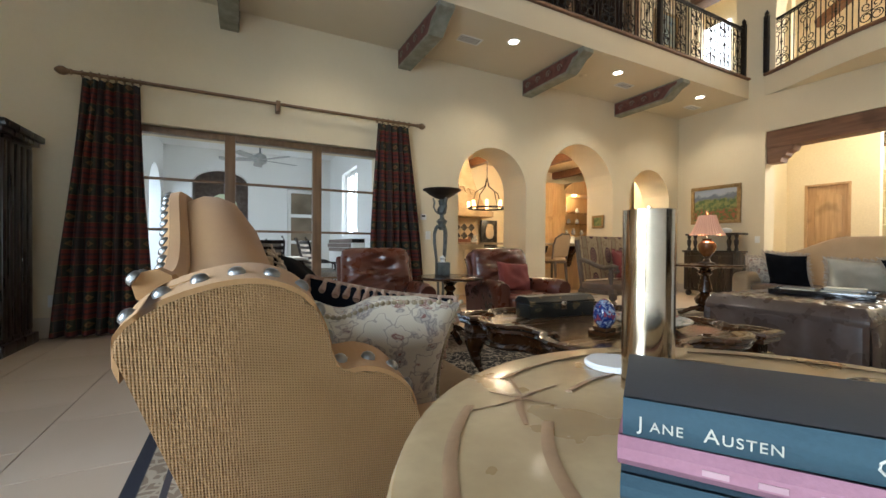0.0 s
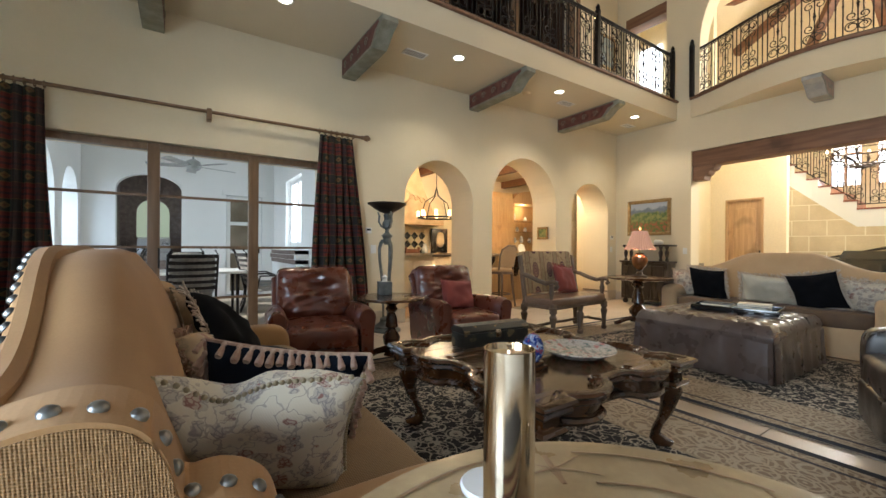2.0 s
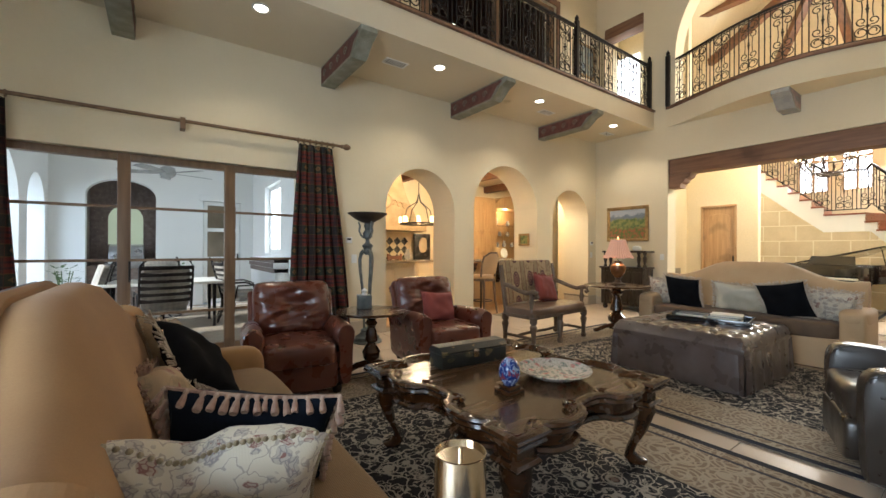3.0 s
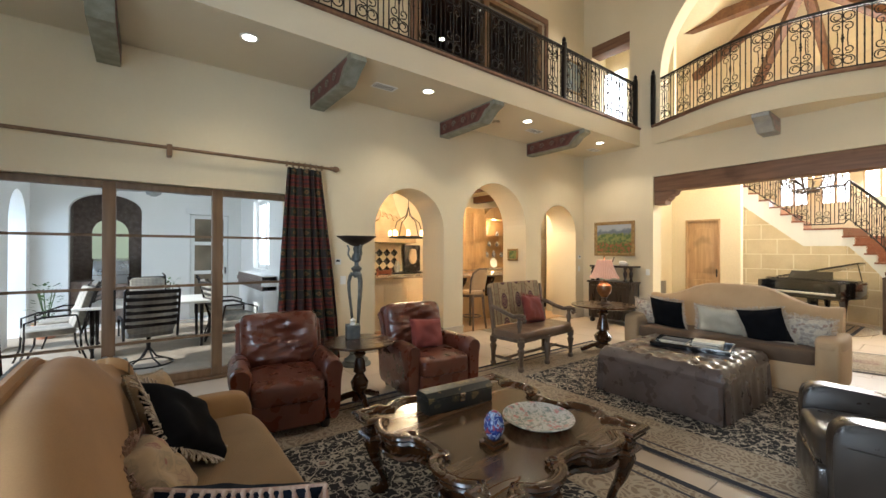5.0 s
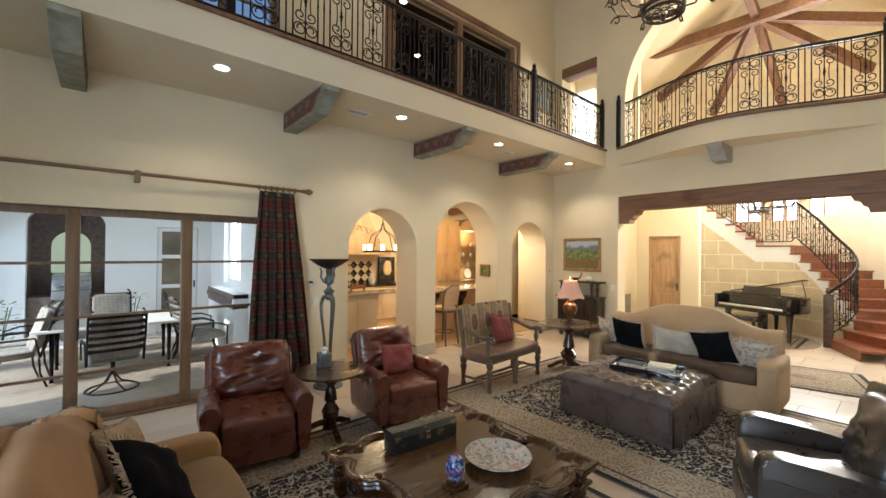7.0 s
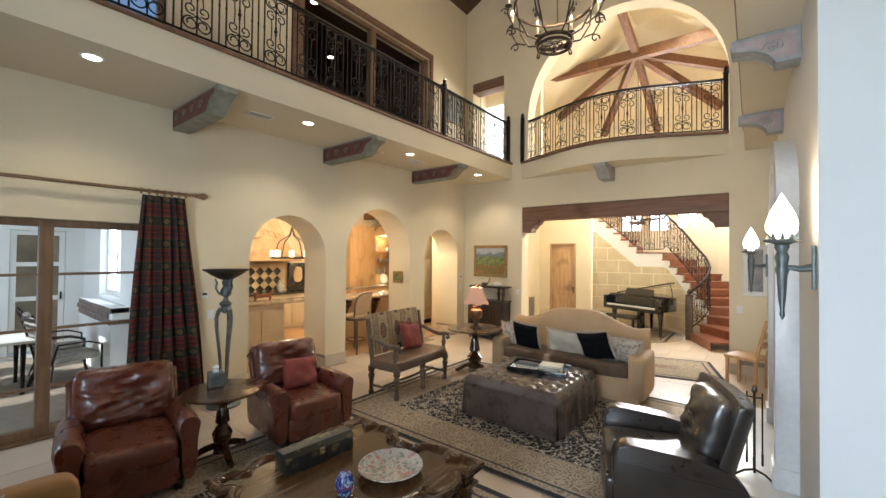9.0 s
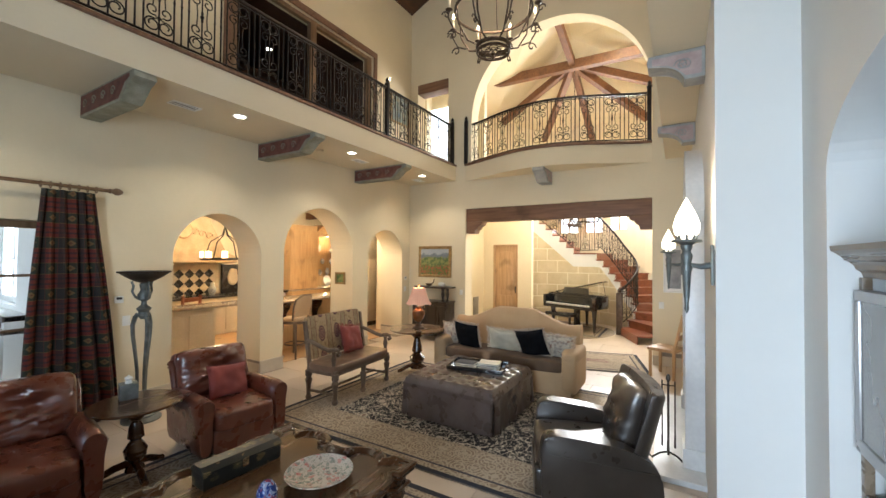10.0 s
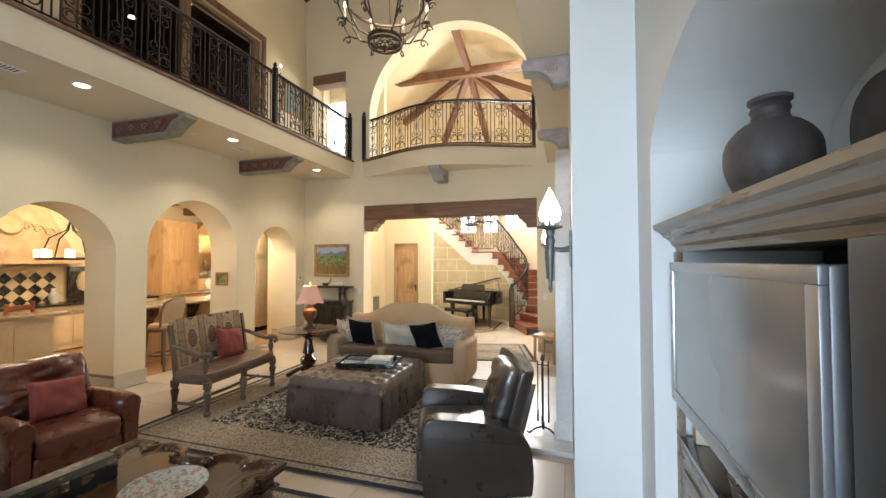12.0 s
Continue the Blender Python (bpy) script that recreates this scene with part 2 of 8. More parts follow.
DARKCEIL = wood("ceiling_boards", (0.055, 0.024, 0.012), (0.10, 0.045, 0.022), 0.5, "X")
DOORFRAME = wood("window_wood", (0.15, 0.085, 0.042), (0.23, 0.14, 0.075), 0.42, "Z")
PINE = wood("knotty_pine", (0.40, 0.24, 0.11), (0.56, 0.36, 0.19), 0.45, "Z")
CABINET = wood("maple_cabinet", (0.50, 0.31, 0.14), (0.62, 0.42, 0.21), 0.42, "Z")
CREAM = surface("cream_cabinet", (0.66, 0.56, 0.40), (0.72, 0.62, 0.46), 0.5, 0, 3, 50, 0.06)
MAHOG = wood("mahogany", (0.036, 0.015, 0.006), (0.075, 0.031, 0.011), 0.22, "X", 0.3)
BURL = wood("walnut_tabletop", (0.060, 0.027, 0.009), (0.095, 0.046, 0.016), 0.22, "X", 0.35, 0.6)
DARKWOOD = wood("dark_wood", (0.010, 0.006, 0.0045), (0.024, 0.013, 0.009), 0.3, "Z", 0.2)
GREYWOOD = wood("weathered_wood", (0.09, 0.058, 0.036), (0.17, 0.12, 0.08), 0.5, "Z")
TREAD = wood("stair_wood", (0.17, 0.052, 0.022), (0.27, 0.09, 0.042), 0.35, "Y", 0.2)
IRON = surface("wrought_iron", (0.020, 0.017, 0.016), (0.040, 0.032, 0.028), 0.45, 0.7, 14, 120, 0.3)
BRONZE = surface("bronze_iron", (0.065, 0.045, 0.032), (0.12, 0.085, 0.06), 0.42, 0.75, 12, 90, 0.4)
PEWTER = surface("verdigris_pewter", (0.13, 0.145, 0.14), (0.22, 0.24, 0.235), 0.45, 0.6, 14, 110, 0.5)
BRASS = surface("polished_brass", (0.62, 0.52, 0.38), (0.70, 0.60, 0.46), 0.14, 1.0, 18, 70, 0.03, 0.001)
NAIL = surface("pewter_nailhead", (0.20, 0.20, 0.20), (0.30, 0.30, 0.29), 0.32, 0.9, 30, 120, 0.1)
GOLD = surface("gilt_frame", (0.28, 0.18, 0.075), (0.42, 0.29, 0.13), 0.45, 0.5, 18, 90, 0.4)
CORBEL = surface("painted_corbel", (0.20, 0.20, 0.15), (0.31, 0.31, 0.25), 0.65, 0, 9, 60, 0.3)
CORBELRED = surface("corbel_red", (0.10, 0.030, 0.024), (0.20, 0.085, 0.065), 0.65, 0, 12, 60, 0.3)
CORBELROSE = surface("corbel_rose", (0.40, 0.30, 0.28), (0.52, 0.42, 0.40), 0.65, 0, 9, 60, 0.3)
REDLEATHER = leather("oxblood_leather", (0.100, 0.026, 0.013), (0.140, 0.038, 0.019), 0.27, (0.20, 0.072, 0.040))
BROWNLEATHER = leather("espresso_leather", (0.028, 0.021, 0.016), (0.046, 0.035, 0.027), 0.30, (0.055, 0.042, 0.033))
OTTLEATHER = leather("taupe_leather", (0.070, 0.048, 0.039), (0.098, 0.068, 0.056), 0.28, (0.17, 0.135, 0.115))
BENCHLEATHER = leather("saddle_leather", (0.13, 0.075, 0.045), (0.20, 0.125, 0.08), 0.38, (0.26, 0.17, 0.115))
CAMEL = surface("camel_suede", (0.34, 0.180, 0.068), (0.41, 0.232, 0.095), 0.85, 0, 3.0, 220, 0.12, 0.001, 0, 0.1)
CAMELPALE = surface("camel_damask", (0.47, 0.32, 0.17), (0.54, 0.38, 0.22), 0.8, 0, 3.0, 220, 0.1, 0.001, 0, 0.1)
WEAVE = fabric("basket_weave", (0.27, 0.145, 0.052), (0.33, 0.185, 0.070), 0.9, 950, 6, 0.05, 0.8, 0.7)
SEATTWEED = fabric("seat_tweed", (0.27, 0.165, 0.075), (0.36, 0.23, 0.11), 0.9, 620, 5, 0.08, 0.6, 0.8)
BROWNSEAT = surface("brown_velvet", (0.10, 0.060, 0.033), (0.15, 0.095, 0.055), 0.8, 0, 5, 160, 0.1, 0.001, 0, 0.06)
BLACKVELVET = surface("black_velvet", (0.005, 0.005, 0.006), (0.010, 0.010, 0.012), 0.95, 0, 6, 200, 0.1, 0.001, 0, 0.0)
NAVYVELVET = surface("navy_velvet", (0.004, 0.006, 0.011), (0.007, 0.010, 0.017), 0.92, 0, 6, 200, 0.1, 0.001, 0, 0.02)
REDVELVET = surface("brick_velvet", (0.20, 0.035, 0.026), (0.27, 0.055, 0.040), 0.85, 0, 6, 200, 0.12, 0.001, 0, 0.1)
IVORY = surface("ivory_silk", (0.52, 0.47, 0.35), (0.62, 0.56, 0.44), 0.45, 0, 7, 120, 0.15)
TASSEL = surface("rose_tassel", (0.30, 0.17, 0.12), (0.46, 0.33, 0.24), 0.85, 0, 40, 260, 0.5)
PEARL = surface("antique_bead", (0.26, 0.20, 0.12), (0.42, 0.35, 0.23), 0.35, 0.4, 30, 120, 0.1)
FRINGE = surface("tan_fringe", (0.46, 0.37, 0.27), (0.62, 0.53, 0.42), 0.85, 0, 30, 200, 0.5)
BROCADE = floral("floral_brocade", (0.58, 0.51, 0.39), (0.24, 0.11, 0.09), (0.27, 0.23, 0.215), 25)


def tapestry():
    """Gold striped tapestry with plum oval medallions in columns."""
    n = Nodes("bench_tapestry")
    x = n.xyz()
    cu = n.math("SUBTRACT", n.math("FRACT", n.math("ADD", n.math("MULTIPLY", x[0], 3.4), 0.5)), 0.5)
    cv = n.math("SUBTRACT", n.math("FRACT", n.math("MULTIPLY", x[2], 3.1)), 0.5)
    r = n.math("SQRT", n.math("ADD", n.math("MULTIPLY", n.math("MULTIPLY", cu, cu), 2.6), n.math("MULTIPLY", cv, cv)))
    col = n.mix(n.step(n.math("ABSOLUTE", cu), 0.33, 0.36), (0.40, 0.29, 0.16), (0.30, 0.225, 0.125))
    col = n.mix(n.step(n.math("ABSOLUTE", n.math("SUBTRACT", n.math("ABSOLUTE", cu), 0.35)), 0.02, 0.012), col, (0.16, 0.07, 0.05))
    col = n.mix(n.step(n.noise(26, 3), 0.5, 0.62, 0, 0.6), col, (0.19, 0.11, 0.05))
    col = n.mix(n.step(r, 0.34, 0.31), col, (0.075, 0.022, 0.032))
    col = n.mix(n.math("MULTIPLY", n.step(r, 0.30, 0.28), n.step(n.math("SINE", n.math("MULTIPLY", r, 60)), 0.0, 0.5)), col, (0.34, 0.20, 0.12))
    n.bump(n.noise(300, 2), 0.3, 0.001)
    return n.out(col, 0.85)


for velvet in (BLACKVELVET, NAVYVELVET):
    velvet.node_tree.nodes["Principled BSDF"].inputs["Specular IOR Level"].default_value = 0.12
TAPESTRY = tapestry()
ROSEPIL = floral("rose_damask", (0.40, 0.28, 0.16), (0.26, 0.11, 0.08), (0.30, 0.22, 0.13), 11)
PLAID = plaid()
FIELD = carpet("carpet_far_pattern", (0.006, 0.006, 0.008), (0.44, 0.38, 0.30), 1.48, 1.95)
FIELDNEAR = carpet("carpet_near_pattern", (0.006, 0.006, 0.009), (0.42, 0.37, 0.30), 1.68, 2.10)
ENTRYRUG = carpet("entry_rug_pattern", (0.20, 0.11, 0.085), (0.34, 0.27, 0.21), 0.7, 0.95)
TABLECREAM = surface("painted_table", (0.30, 0.205, 0.105), (0.44, 0.33, 0.185), 0.3, 0, 9, 70, 0.05, 0.001, 0.35)
TABLELINE = surface("table_paint_line", (0.24, 0.14, 0.075), (0.32, 0.20, 0.11), 0.35, 0, 20, 90, 0.1)
STONEBLOCK = surface("limestone_block", (0.58, 0.47, 0.29), (0.68, 0.57, 0.38), 0.7, 0, 2.4, 40, 0.2)
STONEJOINT = surface("limestone_joint", (0.80, 0.72, 0.55), (0.84, 0.77, 0.60), 0.8, 0, 5, 60, 0.1)
MARBLE = surface("pale_marble", (0.66, 0.66, 0.66), (0.76, 0.76, 0.75), 0.35, 0, 2.6, 26, 0.06)
SILVER = surface("silver_plastic", (0.42, 0.42, 0.42), (0.46, 0.46, 0.46), 0.3, 0.7, 3, 200, 0.03)
TVDARK = surface("dark_plastic", (0.020, 0.020, 0.024), (0.03, 0.03, 0.034), 0.4, 0, 4, 120, 0.05)
SCREEN = surface("tv_screen", (0.17, 0.165, 0.16), (0.18, 0.175, 0.17), 0.16, 0, 1, 10, 0.0, 0.001, 0.6)
PIANO = surface("black_lacquer", (0.006, 0.006, 0.007), (0.009, 0.009, 0.010), 0.12, 0, 2, 80, 0.0, 0.001, 0.6)
IVORYKEY = surface("ivory_keys", (0.75, 0.72, 0.64), (0.80, 0.77, 0.70), 0.3, 0, 20, 60, 0.0)
URNCLAY = surface("urn_clay", (0.055, 0.042, 0.040), (0.115, 0.098, 0.092), 0.55, 0, 7, 60, 0.3)
SHADE = emit("lamp_shade_silk", (0.62, 0.34, 0.23), 0.26)
BULB = emit("candle_bulb", (1.0, 0.72, 0.38), 16.0)
FLAMEGLASS = emit("flame_glass", (1.0, 0.83, 0.60), 5.5)
DOWNLIGHT = emit("downlight_lens", (1.0, 0.86, 0.66), 14.0)
# Panes emit by themselves, standing in for daylight behind or mirrored in them.
WINDOWGLOW = emit("self_lit_pane", (0.92, 0.96, 1.0), 3.2)
# Faint green emission stands in for the lit garden beyond the lattice.
LATTICEGLOW = emit("self_lit_garden_pane", (0.42, 0.47, 0.33), 0.55)
WAX = surface("ivory_wax", (0.74, 0.66, 0.50), (0.80, 0.72, 0.56), 0.5, 0, 12, 80, 0.1)
PANE = glass("window_glass", (1, 1, 1), 0.0)
CLEAR = glass("thick_glass", (0.95, 0.98, 0.97), 0.02, 1.45)
BLUEGLASS = floral("painted_egg", (0.012, 0.030, 0.16), (0.30, 0.05, 0.045), (0.38, 0.46, 0.62), 26)
BLUEGLASS.node_tree.nodes["Principled BSDF"].inputs["Roughness"].default_value = 0.08
CHINA = floral("painted_china", (0.50, 0.45, 0.39), (0.40, 0.12, 0.11), (0.12, 0.17, 0.15), 30)
CHINA.node_tree.nodes["Principled BSDF"].inputs["Roughness"].default_value = 0.12
LACQUER = floral("gilt_lacquer", (0.006, 0.007, 0.005), (0.16, 0.11, 0.04), (0.008, 0.009, 0.007), 15)
LACQUER.node_tree.nodes["Principled BSDF"].inputs["Roughness"].default_value = 0.42
BLUEWARE = floral("blue_white_ware", (0.60, 0.60, 0.56), (0.08, 0.12, 0.28), (0.30, 0.36, 0.42), 40)
PAPER = surface("book_pages", (0.66, 0.61, 0.50), (0.74, 0.69, 0.58), 0.8, 0, 8, 300, 0.3)
CHARCOAL = surface("charcoal_cloth", (0.030, 0.031, 0.036), (0.042, 0.043, 0.048), 0.75, 0, 5, 300, 0.15)
TEALCLOTH = surface("teal_cloth", (0.020, 0.050, 0.068), (0.032, 0.070, 0.090), 0.75, 0, 6, 300, 0.2)
PINKCLOTH = surface("pink_cloth", (0.27, 0.12, 0.155), (0.34, 0.165, 0.205), 0.75, 0, 6, 300, 0.2)
FADED = surface("faded_title", (0.40, 0.24, 0.26), (0.46, 0.30, 0.31), 0.7, 0, 20, 80, 0.1)
LETTER = surface("silver_lettering", (0.50, 0.48, 0.40), (0.58, 0.56, 0.48), 0.5, 0.2, 20, 80, 0.1)
LEAF = surface("houseplant_leaf", (0.05, 0.10, 0.03), (0.09, 0.15, 0.05), 0.5, 0, 20, 60, 0.2)
TERRA = surface("terracotta", (0.34, 0.15, 0.085), (0.42, 0.20, 0.12), 0.8, 0, 8, 60, 0.2)
CHECKDARK = surface("black_tile", (0.018, 0.016, 0.015), (0.03, 0.027, 0.024), 0.25, 0, 8, 60, 0.05)
CHECKPALE = surface("cream_tile", (0.62, 0.50, 0.33), (0.70, 0.58, 0.40), 0.35, 0, 8, 60, 0.05)
GRANITE = surface("granite", (0.30, 0.24, 0.18), (0.50, 0.42, 0.32), 0.22, 0, 25, 160, 0.0, 0.001, 0.3)
STEEL = surface("grill_steel", (0.42, 0.43, 0.45), (0.5, 0.51, 0.53), 0.3, 0.9, 4, 90, 0.05)
BRICKDARK = surface("grill_brick", (0.16, 0.12, 0.10), (0.25, 0.20, 0.17), 0.8, 0, 12, 60, 0.3)
STRIPE = fabric("patio_stripe", (0.17, 0.155, 0.135), (0.42, 0.38, 0.31), 0.9, 60, 3, 0.1, 0.2)
MURALSTONE = surface("carved_hood_stone", (0.42, 0.30, 0.16), (0.56, 0.42, 0.25), 0.7, 0, 5, 30, 0.4)


def landscape(name):
    n = Nodes(name)
    z = n.math("ADD", n.xyz()[2], n.math("MULTIPLY", n.math("SUBTRACT", n.noise(7, 4), 0.5), 0.22))
    low = n.mix(n.step(n.noise(22, 3), 0.42, 0.6), (0.10, 0.15, 0.035), (0.33, 0.10, 0.05))
    mid = n.mix(n.step(n.noise(16, 3), 0.4, 0.6), (0.09, 0.15, 0.05), (0.25, 0.27, 0.09))
    col = n.mix(n.step(z, -0.12, -0.06), low, mid)
    col = n.mix(n.step(z, 0.09, 0.13), col, (0.16, 0.20, 0.26))
    col = n.mix(n.step(z, 0.16, 0.20), col, (0.42, 0.48, 0.55))
    n.bump(n.noise(60, 3), 0.4, 0.002)
    return n.out(col, 0.5)


PAINTING = landscape("landscape_oil")


# ---- mesh helpers ----
def box(bm, x0, x1, y0, y1, z0, z1, bevel=0.0, seg=2):
    vs = [bm.verts.new((x, y, z)) for x in (x0, x1) for y in (y0, y1) for z in (z0, z1)]
    fs = [bm.faces.new([vs[i] for i in f]) for f in ((0, 1, 3, 2), (4, 6, 7, 5), (0, 4, 5, 1), (2, 3, 7, 6), (0, 2, 6, 4), (1, 5, 7, 3))]
    if bevel:
        es = list({e for f in fs for e in f.edges})
        bmesh.ops.bevel(bm, geom=es, offset=bevel, segments=seg, affect="EDGES", profile=0.6)
    return bm


def hexa(bm, a, b):
    """A block between two quads of corners that run the same way round."""
    va, vb = [bm.verts.new(p) for p in a], [bm.verts.new(p) for p in b]
    bm.faces.new(va[::-1])
    bm.faces.new(vb)
    for i in range(4):
        bm.faces.new((va[i], va[(i + 1) % 4], vb[(i + 1) % 4], vb[i]))


def lathe(bm, profile, n=24, at=(0, 0, 0), m=None, cap=True):
    m = m or Matrix()
    rings = []
    for r, z in profile:
        rings.append([bm.verts.new(m @ Vector((at[0] + r * math.cos(k * math.tau / n), at[1] + r * math.sin(k * math.tau / n), at[2] + z))) for k in range(n)])
    for a, b in zip(rings, rings[1:]):
        for k in range(n):
            bm.faces.new((a[k], a[(k + 1) % n], b[(k + 1) % n], b[k]))
    if cap:
        bm.faces.new(rings[0][::-1])
        bm.faces.new(rings[-1])
    else:
        for k in range(n):
            bm.faces.new((rings[-1][k], rings[-1][(k + 1) % n], rings[0][(k + 1) % n], rings[0][k]))
    return bm


def tube(bm, pts, r, n=8, closed=False, ends=None, flat=1.0):
    pts = [Vector(p) for p in pts]
    rings, up = [], Vector((0.123, 0.31, 0.94))
    for i, p in enumerate(pts):
        a = pts[i - 1] if i or closed else p
        b = pts[(i + 1) % len(pts)] if i < len(pts) - 1 or closed else p
        d = (b - a).normalized()
        s = d.cross(up).normalized()
        t = s.cross(d).normalized()
        k = r * (1 if ends is None else ends[0] + (ends[1] - ends[0]) * i / (len(pts) - 1))
        rings.append([bm.verts.new(p + s * k * math.cos(j * math.tau / n) + t * k * flat * math.sin(j * math.tau / n)) for j in range(n)])
    pairs = list(zip(rings, rings[1:])) + ([(rings[-1], rings[0])] if closed else [])
    for a, b in pairs:
        for j in range(n):
            bm.faces.new((a[j], a[(j + 1) % n], b[(j + 1) % n], b[j]))
    if not closed:
        bm.faces.new(rings[0][::-1])
        bm.faces.new(rings[-1])
    return bm


def prism(bm, outline, lift, to=lambda u, v, w: (u, v, w), bevel=0.0):
    """An outline in u, v drawn out from w0 to w1 (lift)."""
    a = [bm.verts.new(to(u, v, lift[0])) for u, v in outline]
    b = [bm.verts.new(to(u, v, lift[1])) for u, v in outline]
    n = len(outline)
    fs = [bm.faces.new(a[::-1]), bm.faces.new(b)] + [bm.faces.new((a[i], a[(i + 1) % n], b[(i + 1) % n], b[i])) for i in range(n)]
    if bevel:
        es = list({*fs[0].edges, *fs[1].edges})
        bmesh.ops.bevel(bm, geom=es, offset=bevel, segments=3, affect="EDGES", profile=0.5)
    return bm


def puff(bm, x0, x1, y0, y1, z0, z1, e=0.35, n=20, wrinkle=0.0, seed=0.0):
    """A stuffed block: a superellipsoid with soft folds."""
    c = Vector(((x0 + x1) / 2, (y0 + y1) / 2, (z0 + z1) / 2))
    h = Vector(((x1 - x0) / 2, (y1 - y0) / 2, (z1 - z0) / 2))
    power = lambda v, k: math.copysign(abs(v) ** k, v)
    rows = []
    for i in range(1, n):
        la = -math.pi / 2 + math.pi * i / n
        row = []
        for j in range(2 * n):
            lo = math.tau * j / (2 * n)
            p = Vector((power(math.cos(la), e) * power(math.cos(lo), e) * h.x, power(math.cos(la), e) * power(math.sin(lo), e) * h.y, power(math.sin(la), e) * h.z))
            if wrinkle:
                p += p.normalized() * wrinkle * noise.noise((p.x * 9 + seed, p.y * 9, p.z * 9))
            row.append(bm.verts.new(c + p))
        rows.append(row)
    m = 2 * n
    for a, b in zip(rows, rows[1:]):
        for j in range(m):
            bm.faces.new((a[j], a[(j + 1) % m], b[(j + 1) % m], b[j]))
    bm.faces.new(rows[0][::-1])
    bm.faces.new(rows[-1])
    return bm


def pad(bm, w, h, t, n=16, seed=0.0):
    """A throw pillow in the XZ plane, base at z = 0, with pinched corners."""
    def spot_at(i, j, side):
        u, v = -1 + 2 * i / n, -1 + 2 * j / n
        pinch = 1 - 0.09 * (1 - abs(u) ** 2) * (abs(v) ** 3) - 0.09 * (1 - abs(v) ** 2) * (abs(u) ** 3)
        k = (max(0, 1 - u ** 4) ** 0.5) * (max(0, 1 - v ** 4) ** 0.5)
        y = side * t * k * (0.9 + 0.25 * noise.noise((u * 1.7 + seed, v * 1.7, side)))
        return (u * w * pinch, y, h + v * h * pinch)
    grids = []
    for side in (1, -1):
        grids.append([[bm.verts.new(spot_at(i, j, side)) for j in range(n + 1)] for i in range(n + 1)])
        g = grids[-1]
        for i in range(n):
            for j in range(n):
                q = (g[i][j], g[i + 1][j], g[i + 1][j + 1], g[i][j + 1])
                bm.faces.new(q[::-1] if side > 0 else q)
    bmesh.ops.remove_doubles(bm, verts=bm.verts[:], dist=0.0006)
    return bm


def part(name, bm, material, parent=None, label="", smooth=True, weld=False):
    bmesh.ops.recalc_face_normals(bm, faces=bm.faces[:])
    me = bpy.data.meshes.new(name)
    bm.to_mesh(me)
    bm.free()
    me.materials.append(material)
    if smooth:
        me.polygons.foreach_set("use_smooth", [True] * len(me.polygons))
        me.set_sharp_from_angle(angle=radians(38))
    ob = new(name, me)
    ob.parent = parent
    return tagged(ob, label)


def again(name, ob, m, parent=None):
    """Another piece on the same mesh."""
    o = new(name, ob.data)
    o.parent = parent or ob.parent
    o.matrix_basis = m
    return o


def thing(name, label, category, m=None, group="", kind=""):
    ob = new(name)
    ob.empty_display_size = 0.1
    if m is not None:
        ob.matrix_basis = m
    return tagged(ob, label, category, group, kind)


def B():
    return bmesh.new()


def boxes(rows, bevel=0.0):
    bm = B()
    for r in rows:
        box(bm, *r, bevel=bevel)
    return bm


def arc(cx, cy, r, a0, a1, n):
    return [(cx + r * math.cos(radians(a0 + (a1 - a0) * i / n)), cy + r * math.sin(radians(a0 + (a1 - a0) * i / n))) for i in range(n + 1)]


def wall_with(name, material, u0, u1, v0, v1, openings, to, lift, label, steps=1):
    """A wall from u0 to u1 and v0 to v1 with openings (ua, ub, bottom, spring, rise): a flat head when rise is 0, else an elliptic arch."""
    cuts = {u0 + (u1 - u0) * i / steps for i in range(steps + 1)} | {u0, u1}
    for ua, ub, _, _, rise in openings:
        cuts |= {ua, ub}
        if rise:
            cuts |= {(ua + ub) / 2 - (ub - ua) / 2 * math.cos(math.pi * i / 28) for i in range(29)}
    cuts = sorted({round(c, 5) for c in cuts})
    bm = B()
    for a, b in zip(cuts, cuts[1:]):
        if b - a < 1e-5:
            continue
        spans, low = [], (v0, v0)
        for ua, ub, bottom, spring, rise in sorted(openings, key=lambda o: o[2]):
            if a > ua - 1e-6 and b < ub + 1e-6:
                c, h = (ua + ub) / 2, (ub - ua) / 2
                top = [spring + rise * math.sqrt(max(0, 1 - ((u - c) / h) ** 2)) for u in (a, b)]
                if bottom > low[0] + 1e-6:
                    spans.append((low, (bottom, bottom)))
                low = tuple(top)
        spans.append((low, (v1, v1)))
        for (la, lb), (ha, hb) in spans:
            hexa(bm, [to(a, la, lift[0]), to(b, lb, lift[0]), to(b, hb, lift[0]), to(a, ha, lift[0])],
                 [to(a, la, lift[1]), to(b, lb, lift[1]), to(b, hb, lift[1]), to(a, ha, lift[1])])
    return tagged(part(name, bm, material, smooth=False), label, "wall", kind="structure")


# ---- the setting ----
WA, WB, RW = 5.155, 8.425, -0.75          # faces of the window wall, the foyer wall and the chimney wall
SOF, DECK = 3.64, 3.97                    # underside and top of the balconies
along_x = lambda u, v, w: (u, w, v)
along_y = lambda u, v, w: (w, u, v)

